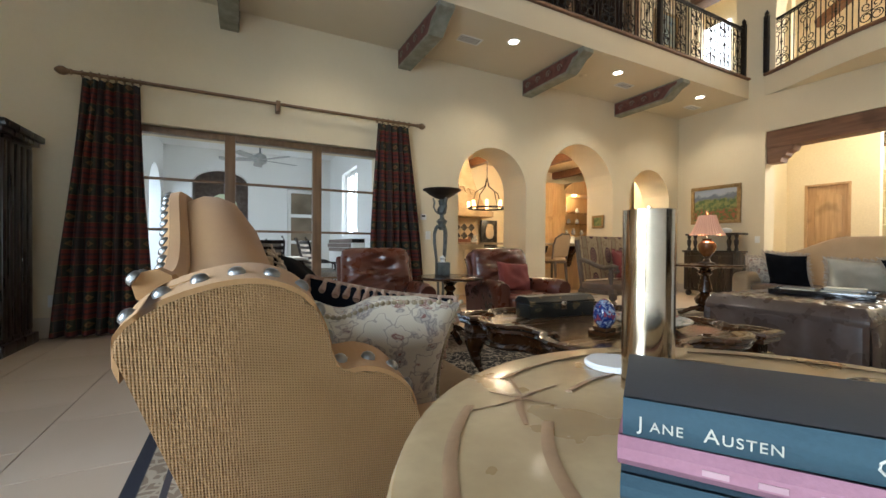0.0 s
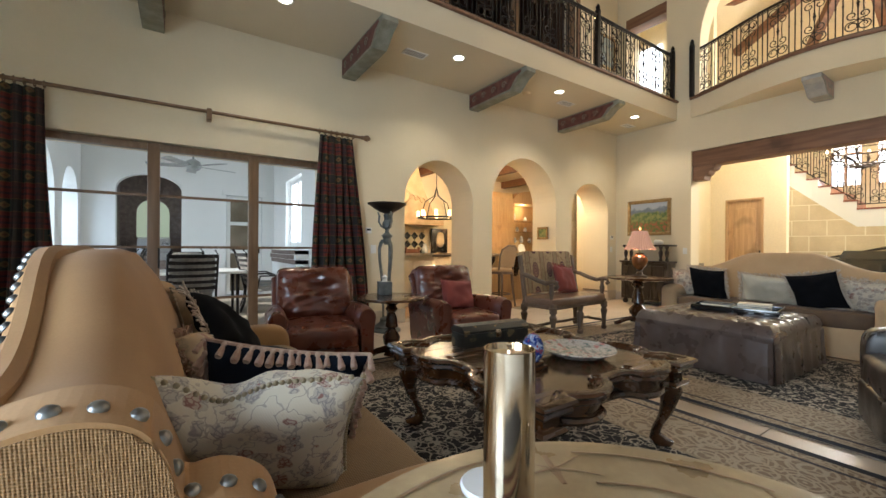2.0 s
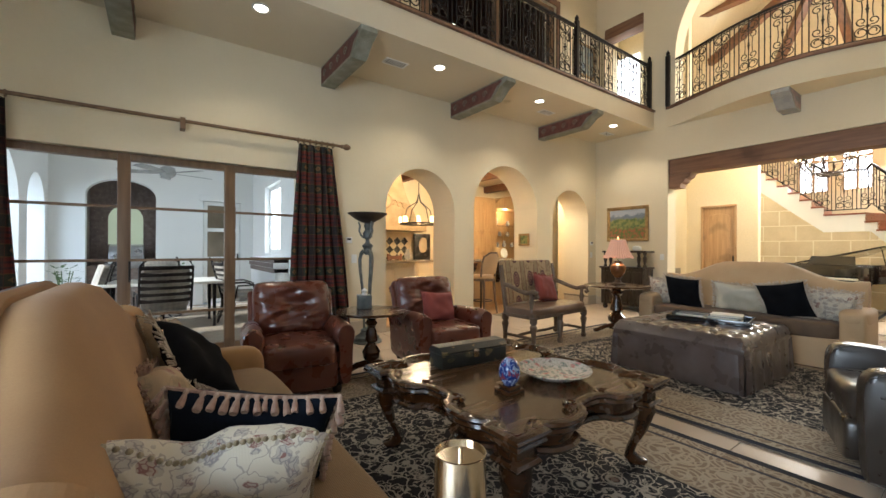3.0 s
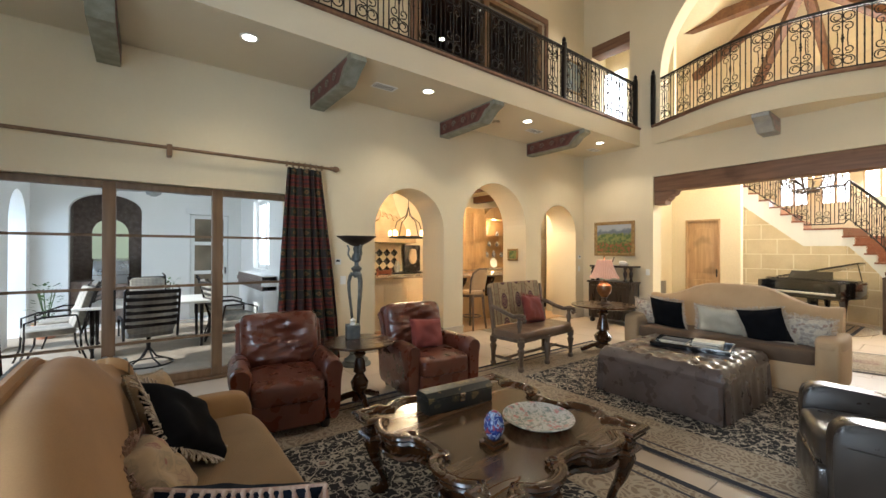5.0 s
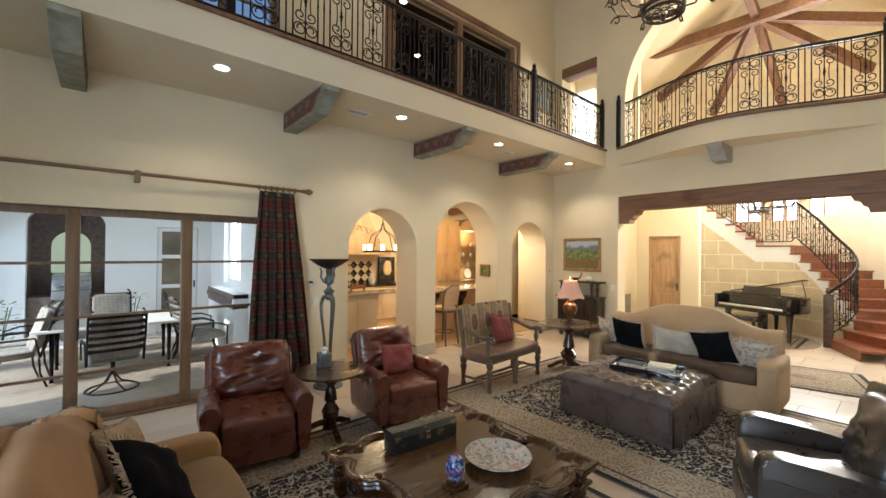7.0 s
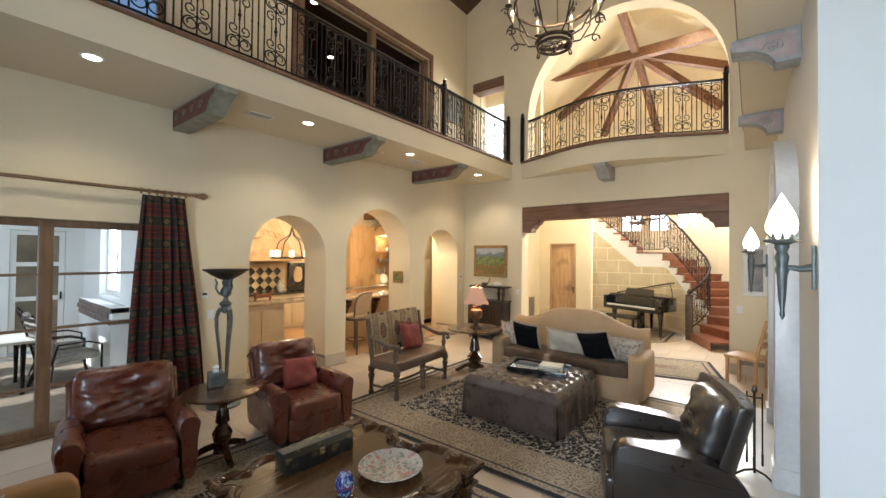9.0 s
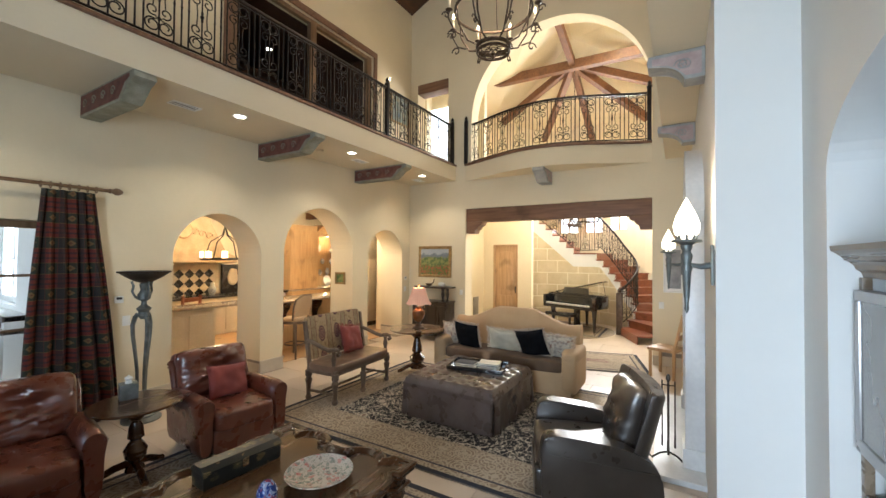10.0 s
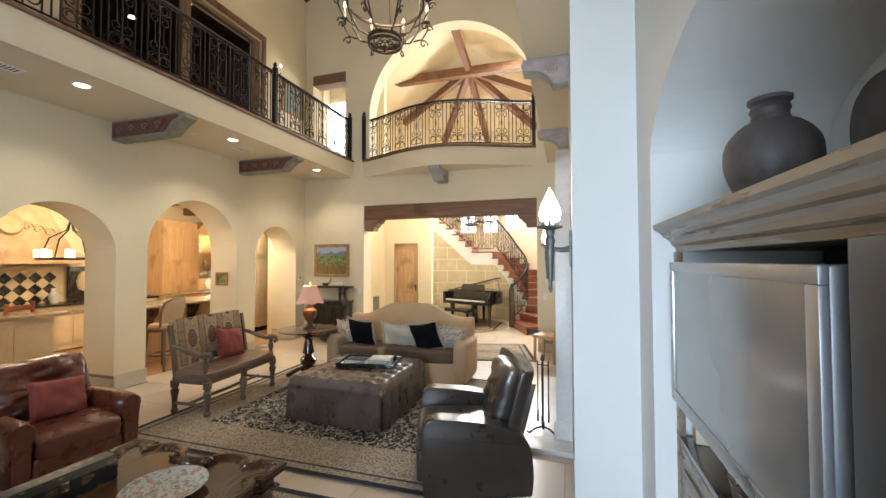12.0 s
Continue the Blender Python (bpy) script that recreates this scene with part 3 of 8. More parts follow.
tagged(part("floor", boxes([(-2.8, 13.9, -2.2, 9.6, -0.2, -0.012)]), GROUT), "pale stone floor bed under travertine slabs", "floor", kind="structure")
wall_with("wall_north", PLASTER, -2.5, WB, 0, 3.80, [(-0.95, 1.95, 0, 2.22, 0), (3.10, 4.38, 0, 1.84, 0.64), (4.80, 6.44, 0, 1.93, 0.83), (6.90, 8.12, 0, 1.87, 0.61)], along_x, (WA, WA + 0.62), "cream plaster wall with a glazed opening and three arches")
wall_with("wall_north_upper", PLASTER, -2.5, WB, 3.80, 8.4, [(0.7, 2.05, 4.0, 6.0, 0), (3.80, 7.0, 4.0, 6.22, 0)], along_x, (WA, WA + 0.3), "cream plaster upper wall above the balcony")
wall_with("wall_east", PLASTER, -2.2, 6.2, 0, 10.2, [(-0.16, 3.60, 0, 2.98, 0), (-0.17, 3.47, DECK, 4.97, 1.83), (4.08, 4.95, DECK, 6.10, 0)], along_y, (WB, WB + 0.33), "cream plaster wall with a wide beamed opening and a tall upper arch")
wall_with("wall_south", WHITE, -2.5, 3.41, 0, SOF, [(1.20, 3.0, 0.0, 2.30, 0.37)], along_x, (-1.16, -1.95), "pale plaster wall with an arched media niche")
tagged(part("niche_back", boxes([(1.1, 3.1, -2.05, -1.953, 0, 3.2)]), WHITE), "shaded plaster back of the media niche", "wall", kind="structure")
tagged(part("chimney_wall", boxes([(3.41, WB, -2.2, RW, 0, SOF)], 0.0), WHITE), "pale plaster chimney breast", "wall", kind="structure")
tagged(part("wall_south_upper", boxes([(-2.5, 13.9, -2.3, -2.2, 0, 10)]), PLASTER), "plain cream upper wall", "wall", kind="structure")
# Never in view; the upper openings are added for fill and a sun beam.
wall_with("wall_west", PLASTER, -2.2, 6.2, 0, 10, [(-1.0, 1.4, 0.4, 4.3, 0), (1.2, 4.0, 4.9, 7.2, 0), (-1.05, -0.30, 4.42, 5.45, 0)], along_y, (-2.8, -2.5), "unseen cream plaster wall with openings that admit light")

bm = B()
for y0, z0, y1, z1 in ((WA + 0.4, 7.72, 1.6, 9.6), (-2.4, 7.72, 1.6, 9.6)):
    hexa(bm, [(-2.8, y0, z0), (WB + 0.1, y0, z0), (WB + 0.1, y1, z1), (-2.8, y1, z1)], [(-2.8, y0, z0 + 0.12), (WB + 0.1, y0, z0 + 0.12), (WB + 0.1, y1, z1 + 0.12), (-2.8, y1, z1 + 0.12)])
tagged(part("ceiling", bm, DARKCEIL), "dark stained board ceiling", "ceiling", kind="structure")

# balcony along the window wall
FAS = 3.87
tagged(part("balcony_north", boxes([(-2.5, WB, FAS, WA, SOF, DECK)]), SOFFIT), "plaster balcony slab with a recessed-light soffit", "balcony", kind="structure")
tagged(part("balcony_trim_north", boxes([(-2.5, WB - 0.02, FAS - 0.045, FAS + 0.09, DECK, DECK + 0.035)], 0.01), BEAM), "dark wood nosing on the balcony edge", "trim", kind="structure")
tagged(part("balcony_south", boxes([(0.9, WB, -2.2, -0.37, SOF + 0.004, DECK)]), SOFFIT), "narrow plaster balcony slab over the chimney wall", "balcony", kind="structure")
tagged(part("balcony_trim_south", boxes([(0.9, WB - 0.02, -0.44, -0.345, DECK, DECK + 0.035)], 0.01), BEAM), "dark wood nosing", "trim", kind="structure")


def bulge(inset, n=40):
    """Plan curve of the bowed balcony in front of the upper arch."""
    return [(WB - (0.62 - inset) * math.sin(math.pi * i / n) ** 1.35 + (0.0 if 0 < i < n else 0.0), 3.62 - 3.78 * i / n) for i in range(n + 1)]


bm = prism(B(), bulge(0) + [(WB + 0.9, -0.16), (WB + 0.9, 3.62)], (SOF - 0.02, DECK), lambda u, v, w: (u, v, w))
tagged(part("balcony_bow", bm, PLASTER), "bowed plaster balcony above the wide opening", "balcony", kind="structure")
bm = B()
tube(bm, [(x - 0.02, y, DECK + 0.018) for x, y in bulge(0.0)], 0.03, 6)
tagged(part("balcony_trim_bow", bm, BEAM), "dark wood nosing on the bowed balcony", "trim", kind="structure")

# base boards of stone round the piers
bm = B()
for a, b in ((-2.5, -0.95), (1.95, 3.10), (4.38, 4.80), (6.44, 6.90), (8.12, WB)):
    box(bm, a - 0.0, b + 0.0, WA - 0.018, WA, 0, 0.165)
    box(bm, a - 0.012 if a > 2 else a, b + 0.012 if b < 8 else b, WA - 0.024, WA, 0.165, 0.20)
for x, s in ((3.10, 1), (4.38, -1), (4.80, 1), (6.44, -1), (6.90, 1), (8.12, -1)):
    box(bm, min(x, x + 0.016 * s), max(x, x + 0.016 * s), WA, WA + 0.62, 0, 0.165)
tagged(part("baseboard", bm, STONEBASE, smooth=False), "pale stone base course", "baseboard", kind="structure")
bm = B()
for x, s in ((4.38, -1), (6.44, -1), (8.12, -1), (4.80, 1)):
    box(bm, min(x, x + 0.022 * s), max(x, x + 0.022 * s), WA - 0.02, WA + 0.62, 0.167, 0.20)
tagged(part("baseboard_cap", bm, TRIMGREY, smooth=False), "grey cap on the base course", "baseboard", kind="structure")
bm = boxes([(WB - 0.016, WB, -0.75, -0.16, 0, 0.17), (WB - 0.016, WB, 3.60, WA, 0, 0.17)])
tagged(part("baseboard_east", bm, STONEBASE), "pale stone base course", "baseboard", kind="structure")


# wooden beam over the wide opening
beam = thing("lintel_beam", "rough brown timber lintel with carved corbel ends in the opening", "beam", kind="structure")
part("timber", box(B(), WB + 0.02, WB + 0.31, -0.157, 3.597, 2.68, 2.977, 0.012), BEAM, beam)
for y, s in ((3.597, -1), (-0.157, 1)):
    prof = [(0, 2.68), (0, 2.42), (0.20, 2.42), (0.215, 2.50), (0.27, 2.52), (0.29, 2.58), (0.36, 2.60), (0.40, 2.68)]
    part("bracket", prism(B(), [(y + s * u, v) for u, v in prof], (WB + 0.04, WB + 0.29), lambda u, v, w: (w, u, v), 0.006), BEAM, beam)
ub = thing("upper_lintel", "brown timber lintel over an upper doorway", "beam", kind="structure")
part("timber", box(B(), WB - 0.01, WB + 0.3, 4.083, 4.947, 5.87, 6.098, 0.01), BEAM, ub)

# foyer and rotunda
CX, CY, RI, RO = 10.75, 2.35, 1.78, 3.30
round_to = lambda u, v, w: (CX + w * math.cos(u), CY + w * math.sin(u), v)
tagged(part("foyer_wall_north", boxes([(WB + 0.33, 10.9, 4.2, 4.35, 0, DECK - 0.01)]), YELLOW), "warm yellow foyer side wall", "wall", kind="structure")
wall_with("foyer_wall_door", YELLOW, 2.80, 4.2, 0, DECK - 0.01, [(3.18, 3.89, 0, 2.24, 0)], along_y, (10.70, 10.85), "warm yellow foyer wall with a pine door")
wall_with("rotunda_wall", YELLOW, radians(-112), radians(112), 0, 8.4, [(radians(-14.5), radians(-5), 2.70, 4.3, 0), (radians(-29), radians(-18.5), 2.76, 4.3, 0), (radians(-1), radians(9), 2.70, 4.3, 0)], round_to, (RO, RO + 0.15), "curved warm yellow stair wall with daylight windows", 40)
tagged(part("foyer_wall_south", boxes([(WB + 0.33, 10.2, -0.75, -0.6, 0, 8.4)]), YELLOW), "warm yellow foyer wall", "wall", kind="structure")
bm = B()
apex = (11.2, 1.85, 7.75)
ring = [(WB + 0.33, -2.2, 7.0), (13.9, -2.2, 6.2), (13.9, 5.6, 6.2), (WB + 0.33, 5.6, 7.0)]
for low, high in ((ring, 0.0),):
    vs = [bm.verts.new(p) for p in low]
    top, fr = bm.verts.new(apex), bm.verts.new((WB + 0.33, 1.85, 7.75))
    for f in ((vs[0], vs[1], top, fr), (vs[1], vs[2], top), (vs[2], vs[3], fr, top)):
        bm.faces.new(f)
tagged(part("foyer_ceiling", bm, YELLOW, smooth=False), "pale vaulted plaster ceiling over the stair hall", "ceiling", kind="structure")

truss = thing("radial_truss", "stained timber tie beam with rafters fanning from a hub", "truss", kind="structure")
HUB = Vector((11.2, 1.85, 7.05))


def strut(a, b, w, h, mat, parent, name="rafter"):
    a, b = Vector(a), Vector(b)
    d = (b - a).normalized()
    s = d.cross(Vector((0, 0, 1)))
    s = (s.normalized() if s.length > 1e-4 else Vector((1, 0, 0))) * w / 2
    t = s.cross(d).normalized() * h / 2
    bm = B()
    hexa(bm, [a - s - t, a + s - t, a + s + t, a - s + t], [b - s - t, b + s - t, b + s + t, b - s + t])
    return part(name, bm, mat, parent, smooth=False)


strut((11.2, 4.6, 7.06), (11.2, -0.9, 7.0), 0.2, 0.24, RAFTER, truss, "tie_beam")
for p in ((12.6, 4.4, 6.35), (13.2, 3.2, 5.75), (13.5, 1.75, 5.65), (13.2, 0.2, 5.95), (12.7, -0.8, 6.4), (8.9, 1.85, 7.62)):
    strut(HUB + Vector((0.02, 0, 0.02)), p, 0.15, 0.2, RAFTER, truss)

# patio shell
wall_with("patio_wall_back", WHITE, -1.9, 3.2, -0.1, 3.2, [(-0.78, 0.33, 0.0, 2.28, 0.33), (1.18, 1.93, -0.03, 2.28, 0)], along_x, (10.2, 10.42), "white patio wall with an arched grill niche and a glazed door")
wall_with("patio_wall_side", WHITE, 5.8, 10.2, -0.1, 3.2, [(7.6, 8.9, 1.12, 2.5, 0)], along_y, (2.2, 2.5), "white patio side wall with windows")
wall_with("patio_arcade", WHITE, 5.8, 10.2, -0.1, 3.2, [(6.1, 8.3, -0.03, 1.9, 0.8), (8.75, 9.95, -0.03, 1.9, 0.6)], along_y, (-1.75, -1.3), "white plaster arcade open to daylight")
tagged(part("patio_ceiling", boxes([(-1.9, 2.6, 5.7, 10.5, 3.06, 3.16)]), WHITE), "white patio ceiling", "ceiling", kind="structure")
tagged(part("grill_niche_lining", boxes([(-0.9, 0.45, 11.0, 11.1, 0, 2.9), (-0.86, -0.785, 10.42, 11.0, 0, 2.9), (0.335, 0.41, 10.42, 11.0, 0, 2.9), (-0.86, 0.41, 10.42, 11.0, 2.7, 2.9)]), BRICKDARK), "dark brick lining of the outdoor grill niche", "wall", kind="structure")
tagged(part("ground", boxes([(-400, 400, -400, 400, -0.6, -0.3)]), LEAF), "dark green ground beyond the patio", "ground", kind="structure")
tagged(part("patio_base", boxes([(-9, 2.4, 5.785, 12, -0.3, -0.035)]), GROUT), "mortar bed of the patio paving", "pavement", kind="structure")

# kitchen shell
tagged(part("kitchen_wall_back", boxes([(2.5, 10.7, 9.3, 9.45, 0, 3.4)]), YELLOW), "warm kitchen back wall", "wall", kind="structure")
tagged(part("kitchen_wall_side", boxes([(2.501, 2.56, 5.78, 9.3, 0, 3.4), (10.6, 10.7, 5.6, 9.3, 0, 3.4), (8.76, 10.7, 5.6, 5.7, 0, 3.4)]), YELLOW), "warm kitchen side walls", "wall", kind="structure")
tagged(part("kitchen_ceiling", boxes([(2.5, 10.7, 5.78, 9.45, 3.2, 3.3)]), YELLOW), "warm plaster kitchen ceiling", "ceiling", kind="structure")
for x in (4.0, 5.6, 7.2, 8.8):
    tagged(strut((x, 5.79, 3.1), (x, 9.3, 3.1), 0.16, 0.19, RAFTER, None, "kitchen_beam"), "stained timber kitchen ceiling beam", "beam", "kitchen beams", "structure")

# upper room behind the glazed opening, its unlit darkness put into the board colour
tagged(part("upper_room", boxes([(3.2, 7.6, 8.6, 8.7, 3.9, 6.9), (3.2, 3.3, 5.46, 8.6, 3.9, 6.9), (7.5, 7.6, 5.46, 8.6, 3.9, 6.9), (3.2, 7.6, 5.46, 8.6, 6.6, 6.7), (0.2, 7.6, 5.46, 8.6, 3.85, 3.95)]), DARKCEIL), "upper room in dark boards that stand in for unlit depth", "wall", kind="structure")


# ---- windows and doors ----
def glazing(name, label, x0, x1, y, z0, z1, posts, rails, wide, mat, glassy=True):
    w = thing(name, label, "window", kind="structure")
    for x in posts:
        part("window_frame", box(B(), x - wide / 2, x + wide / 2, y - 0.05, y + 0.05, z0, z1, 0.008), mat, w)
    for a, b in zip(posts, posts[1:]):
        part("top_rail", box(B(), a + wide / 2, b - wide / 2, y - 0.045, y + 0.045, z1 - 0.075, z1, 0.006), mat, w)
        part("bottom_rail", box(B(), a + wide / 2, b - wide / 2, y - 0.045, y + 0.045, z0, z0 + 0.09, 0.006), mat, w)
        for z in rails:
            part("glazing_bar", box(B(), a + wide / 2, b - wide / 2, y - 0.018, y + 0.018, z - 0.014, z + 0.014), mat, w)
        if glassy:
            g = part("pane", box(B(), a + wide / 2, b - wide / 2, y - 0.004, y + 0.004, z0 + 0.09, z1 - 0.075), PANE, w, smooth=False)
            g.visible_shadow = False
    return w


glazing("window_1", "brown wood sliding patio doors with thin glazing bars", -0.95, 1.95, WA + 0.11, 0.02, 2.215, [-0.91, 0.075, 1.06, 1.91], (0.5, 1.09, 1.65), 0.11, DOORFRAME)
part("door_handle", box(B(), 0.115, 0.135, WA + 0.035, WA + 0.06, 0.86, 1.08, 0.006), IRON, bpy.data.objects["window_1"])
part("sill", box(B(), -0.95, 1.95, WA - 0.02, WA + 0.3, 0.0, 0.018, 0.004), DOORFRAME, bpy.data.objects["window_1"])
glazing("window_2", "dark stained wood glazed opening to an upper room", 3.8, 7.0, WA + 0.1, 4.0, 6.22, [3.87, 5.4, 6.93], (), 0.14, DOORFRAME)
part("casing", boxes([(3.70, 7.1, WA - 0.03, WA, 6.22, 6.34), (3.70, 3.80, WA - 0.03, WA, 4.0, 6.22), (7.0, 7.1, WA - 0.03, WA, 4.0, 6.22)], 0.006), BEAM, bpy.data.objects["window_2"])
glazing("window_3", "pale upper window with a brown frame", 0.7, 2.05, WA + 0.1, 4.0, 6.0, [0.74, 1.4, 2.01], (5.0,), 0.09, DOORFRAME)

door = thing("door_1", "knotty pine two-panel foyer door, closed", "door", kind="structure")
part("door_leaf", box(B(), 10.74, 10.78, 3.22, 3.85, 0.01, 2.20, 0.004), PINE, door)
for z0, z1 in ((0.18, 0.84), (1.0, 1.98)):
    out = [(3.33, z0), (3.74, z0), (3.74, z1)] + ([(3.33 + 0.205 * (1 + math.cos(a)), z1 + 0.07 * math.sin(a)) for a in (0.5, 1.0, 1.57, 2.1, 2.6)] if z0 > 0.5 else []) + [(3.33, z1)]
    part("panel", prism(B(), out, (10.722, 10.739), lambda u, v, w: (w, u, v), 0.008), PINE, door)
for r in ((10.68, 10.79, 3.18, 3.222, 0, 2.24), (10.68, 10.79, 3.848, 3.89, 0, 2.24), (10.68, 10.79, 3.222, 3.848, 2.20, 2.24)):
    part("door_frame", box(B(), *r, 0.004), PINE, door)
part("door_handle", box(B(), 10.70, 10.735, 3.245, 3.265, 0.92, 1.1, 0.006), IRON, door)

for n_, (a0, a1, z0) in enumerate(((-14.5, -5, 2.70), (-29, -18.5, 2.76), (-1, 9, 2.70))):
    w = thing("window_%d" % (n_ + 4), "tall bright stair window in a yellow curved wall", "window", kind="structure")
    bm = B()
    for i in range(6):
        u0, u1 = (radians(a0 + (a1 - a0) * k / 6) for k in (i, i + 1))
        hexa(bm, [round_to(u0, z0, RO + 0.08), round_to(u1, z0, RO + 0.08), round_to(u1, 4.3, RO + 0.08), round_to(u0, 4.3, RO + 0.08)], [round_to(u0, z0, RO + 0.1), round_to(u1, z0, RO + 0.1), round_to(u1, 4.3, RO + 0.1), round_to(u0, 4.3, RO + 0.1)])
    part("pane", bm, WINDOWGLOW, w, "pane glowing in place of daylight outside")
    bm = B()
    for z in (z0, 3.5, 4.28):
        tube(bm, [round_to(radians(a0 + (a1 - a0) * k / 8), z, RO + 0.04) for k in range(9)], 0.03, 6)
    for a in (a0, (a0 + a1) / 2, a1):
        tube(bm, [round_to(radians(a), z0, RO + 0.04), round_to(radians(a), 4.3, RO + 0.04)], 0.028, 6)
    part("window_frame", bm, PINE, w)

# glowing panes in place of the bright outside of the upper doorway and the patio windows
glazing("window_7", "white framed patio window", 0, 0, 0, 1.12, 2.5, [-0.62, 0.0, 0.62], (1.8,), 0.07, WHITE, False).matrix_basis = pose(2.35, 8.25, 0, 0, 0, 90)
part("pane", box(B(), -0.6, 0.6, 0.0, 0.01, 1.16, 2.46), WINDOWGLOW, bpy.data.objects["window_7"], "pale panes made to glow in place of reflected daylight")
w = thing("window_8", "bright upper hall window seen through the doorway", "window", kind="structure")
part("pane", box(B(), 10.0, 10.02, 5.0, 5.9, 4.3, 6.1), WINDOWGLOW, w)
tagged(part("upper_hall", boxes([(8.76, 10.3, 6.3, 6.4, DECK, 6.8), (10.05, 10.2, 3.9, 6.3, DECK, 6.8), (8.76, 10.3, 4.0, 6.4, 6.7, 6.8), (8.76, 10.3, 4.0, 6.4, DECK - 0.1, DECK)]), YELLOW), "warm yellow upper hall", "wall", kind="structure")

# Out-of-view slabs added to block direct sun from the west openings.
tagged(part("porch_roof", boxes([(-10.5, -2.85, -2.4, 3.0, 4.4, 4.5), (-7.5, -2.85, 1.0, 4.2, 7.3, 7.4)]), DARKCEIL), "unseen dark slabs added to keep sun off the west openings", "roof", kind="structure")


# ---- carpets ----
tagged(part("rug_far", box(B(), -1.48, 1.48, -1.95, 1.95, 0, 0.012, 0.004), FIELD), "black and ivory oriental rug with a pale border under the ottoman", "rug").location = (4.85, 1.67, 0.001)
tagged(part("rug_near", box(B(), -1.68, 1.68, -2.10, 2.10, 0, 0.012, 0.004), FIELDNEAR), "dark floral oriental rug under the coffee table", "rug").location = (1.48, 1.42, 0.001)
tagged(part("entry_rug", box(B(), -0.7, 0.7, -0.95, 0.95, 0, 0.01, 0.003), ENTRYRUG), "small rust patterned rug in the opening to the foyer", "rug").matrix_basis = pose(8.1, 0.9, 0.001, 0, 0, 14)
tagged(part("piano_rug", lathe(B(), [(0.001, 0), (1.2, 0), (1.2, 0.01), (0.001, 0.01)], 40), ENTRYRUG), "round muted rug under the grand piano", "rug").location = (11.1, 2.0, 0.001)


# ---- seating ----
def leaned(bm, degrees, y, z):
    """Tip a back rearwards by degrees and set its foot at y, z."""
    bmesh.ops.rotate(bm, verts=bm.verts[:], cent=(0, 0, 0), matrix=Matrix.Rotation(radians(-degrees), 3, "X"))
    bmesh.ops.translate(bm, verts=bm.verts[:], vec=(0, y, z))
    return bm


def creased(bm, depth, face, seed):
    """Press soft creases that gather round the middle of a worn cushion."""
    half_w, half_h = max(v.co.x for v in bm.verts), max(v.co.z for v in bm.verts) / 2
    for v in bm.verts:
        corner = 1 - 0.16 * abs(v.co.x / half_w * (v.co.z - half_h) / half_h) ** 2.5
        v.co.x, v.co.z = v.co.x * corner, half_h + (v.co.z - half_h) * corner
        if v.co.y * face > 0:
            u, w = v.co.x / 0.30, (v.co.z - 0.22) / 0.26
            near = math.exp(-(u * u * 1.3 + w * w * 1.6))
            fold = noise.noise((v.co.x * 5 + seed, v.co.z * 13 - v.co.x * 4, seed)) + 0.5 * noise.noise((v.co.x * 11, v.co.z * 24 + seed, 2.0))
            v.co.y += -face * depth * near * (0.9 + 1.3 * fold)
    return bm


def club_arm(bm, s):
    """A padded arm: a slab side that swells into a rounded top and a rounded, bulging front."""
    rows = []
    for i in range(15):
        t = i / 14
        y = -0.40 + 0.68 * t
        top = 0.585 - 0.035 * t + 0.012 * math.sin(t * math.pi)
        end = min(1.0, 0.30 + 1.0 * math.sqrt(min(1, t / 0.16)))
        ring = []
        for k in range(20):
            a = math.tau * k / 20
            cx, cz = math.cos(a), math.sin(a)
            q = (abs(cx) ** 3 + abs(cz) ** 3) ** (-1 / 3)
            z = 0.06 + (top - 0.06) * (0.5 + 0.5 * cz * q * (0.86 + 0.14 * end))
            swell = 0.062 + 0.030 * math.exp(-((z - top + 0.085) / 0.075) ** 2)
            ring.append(bm.verts.new((s * 0.335 + cx * q * swell * (0.72 + 0.28 * end), y, z)))
        rows.append(ring)
    for a, b in zip(rows, rows[1:]):
        for k in range(20):
            bm.faces.new((a[k], a[(k + 1) % 20], b[(k + 1) % 20], b[k]))
    bm.faces.new(rows[0][::-1])
    bm.faces.new(rows[-1])
    return bm


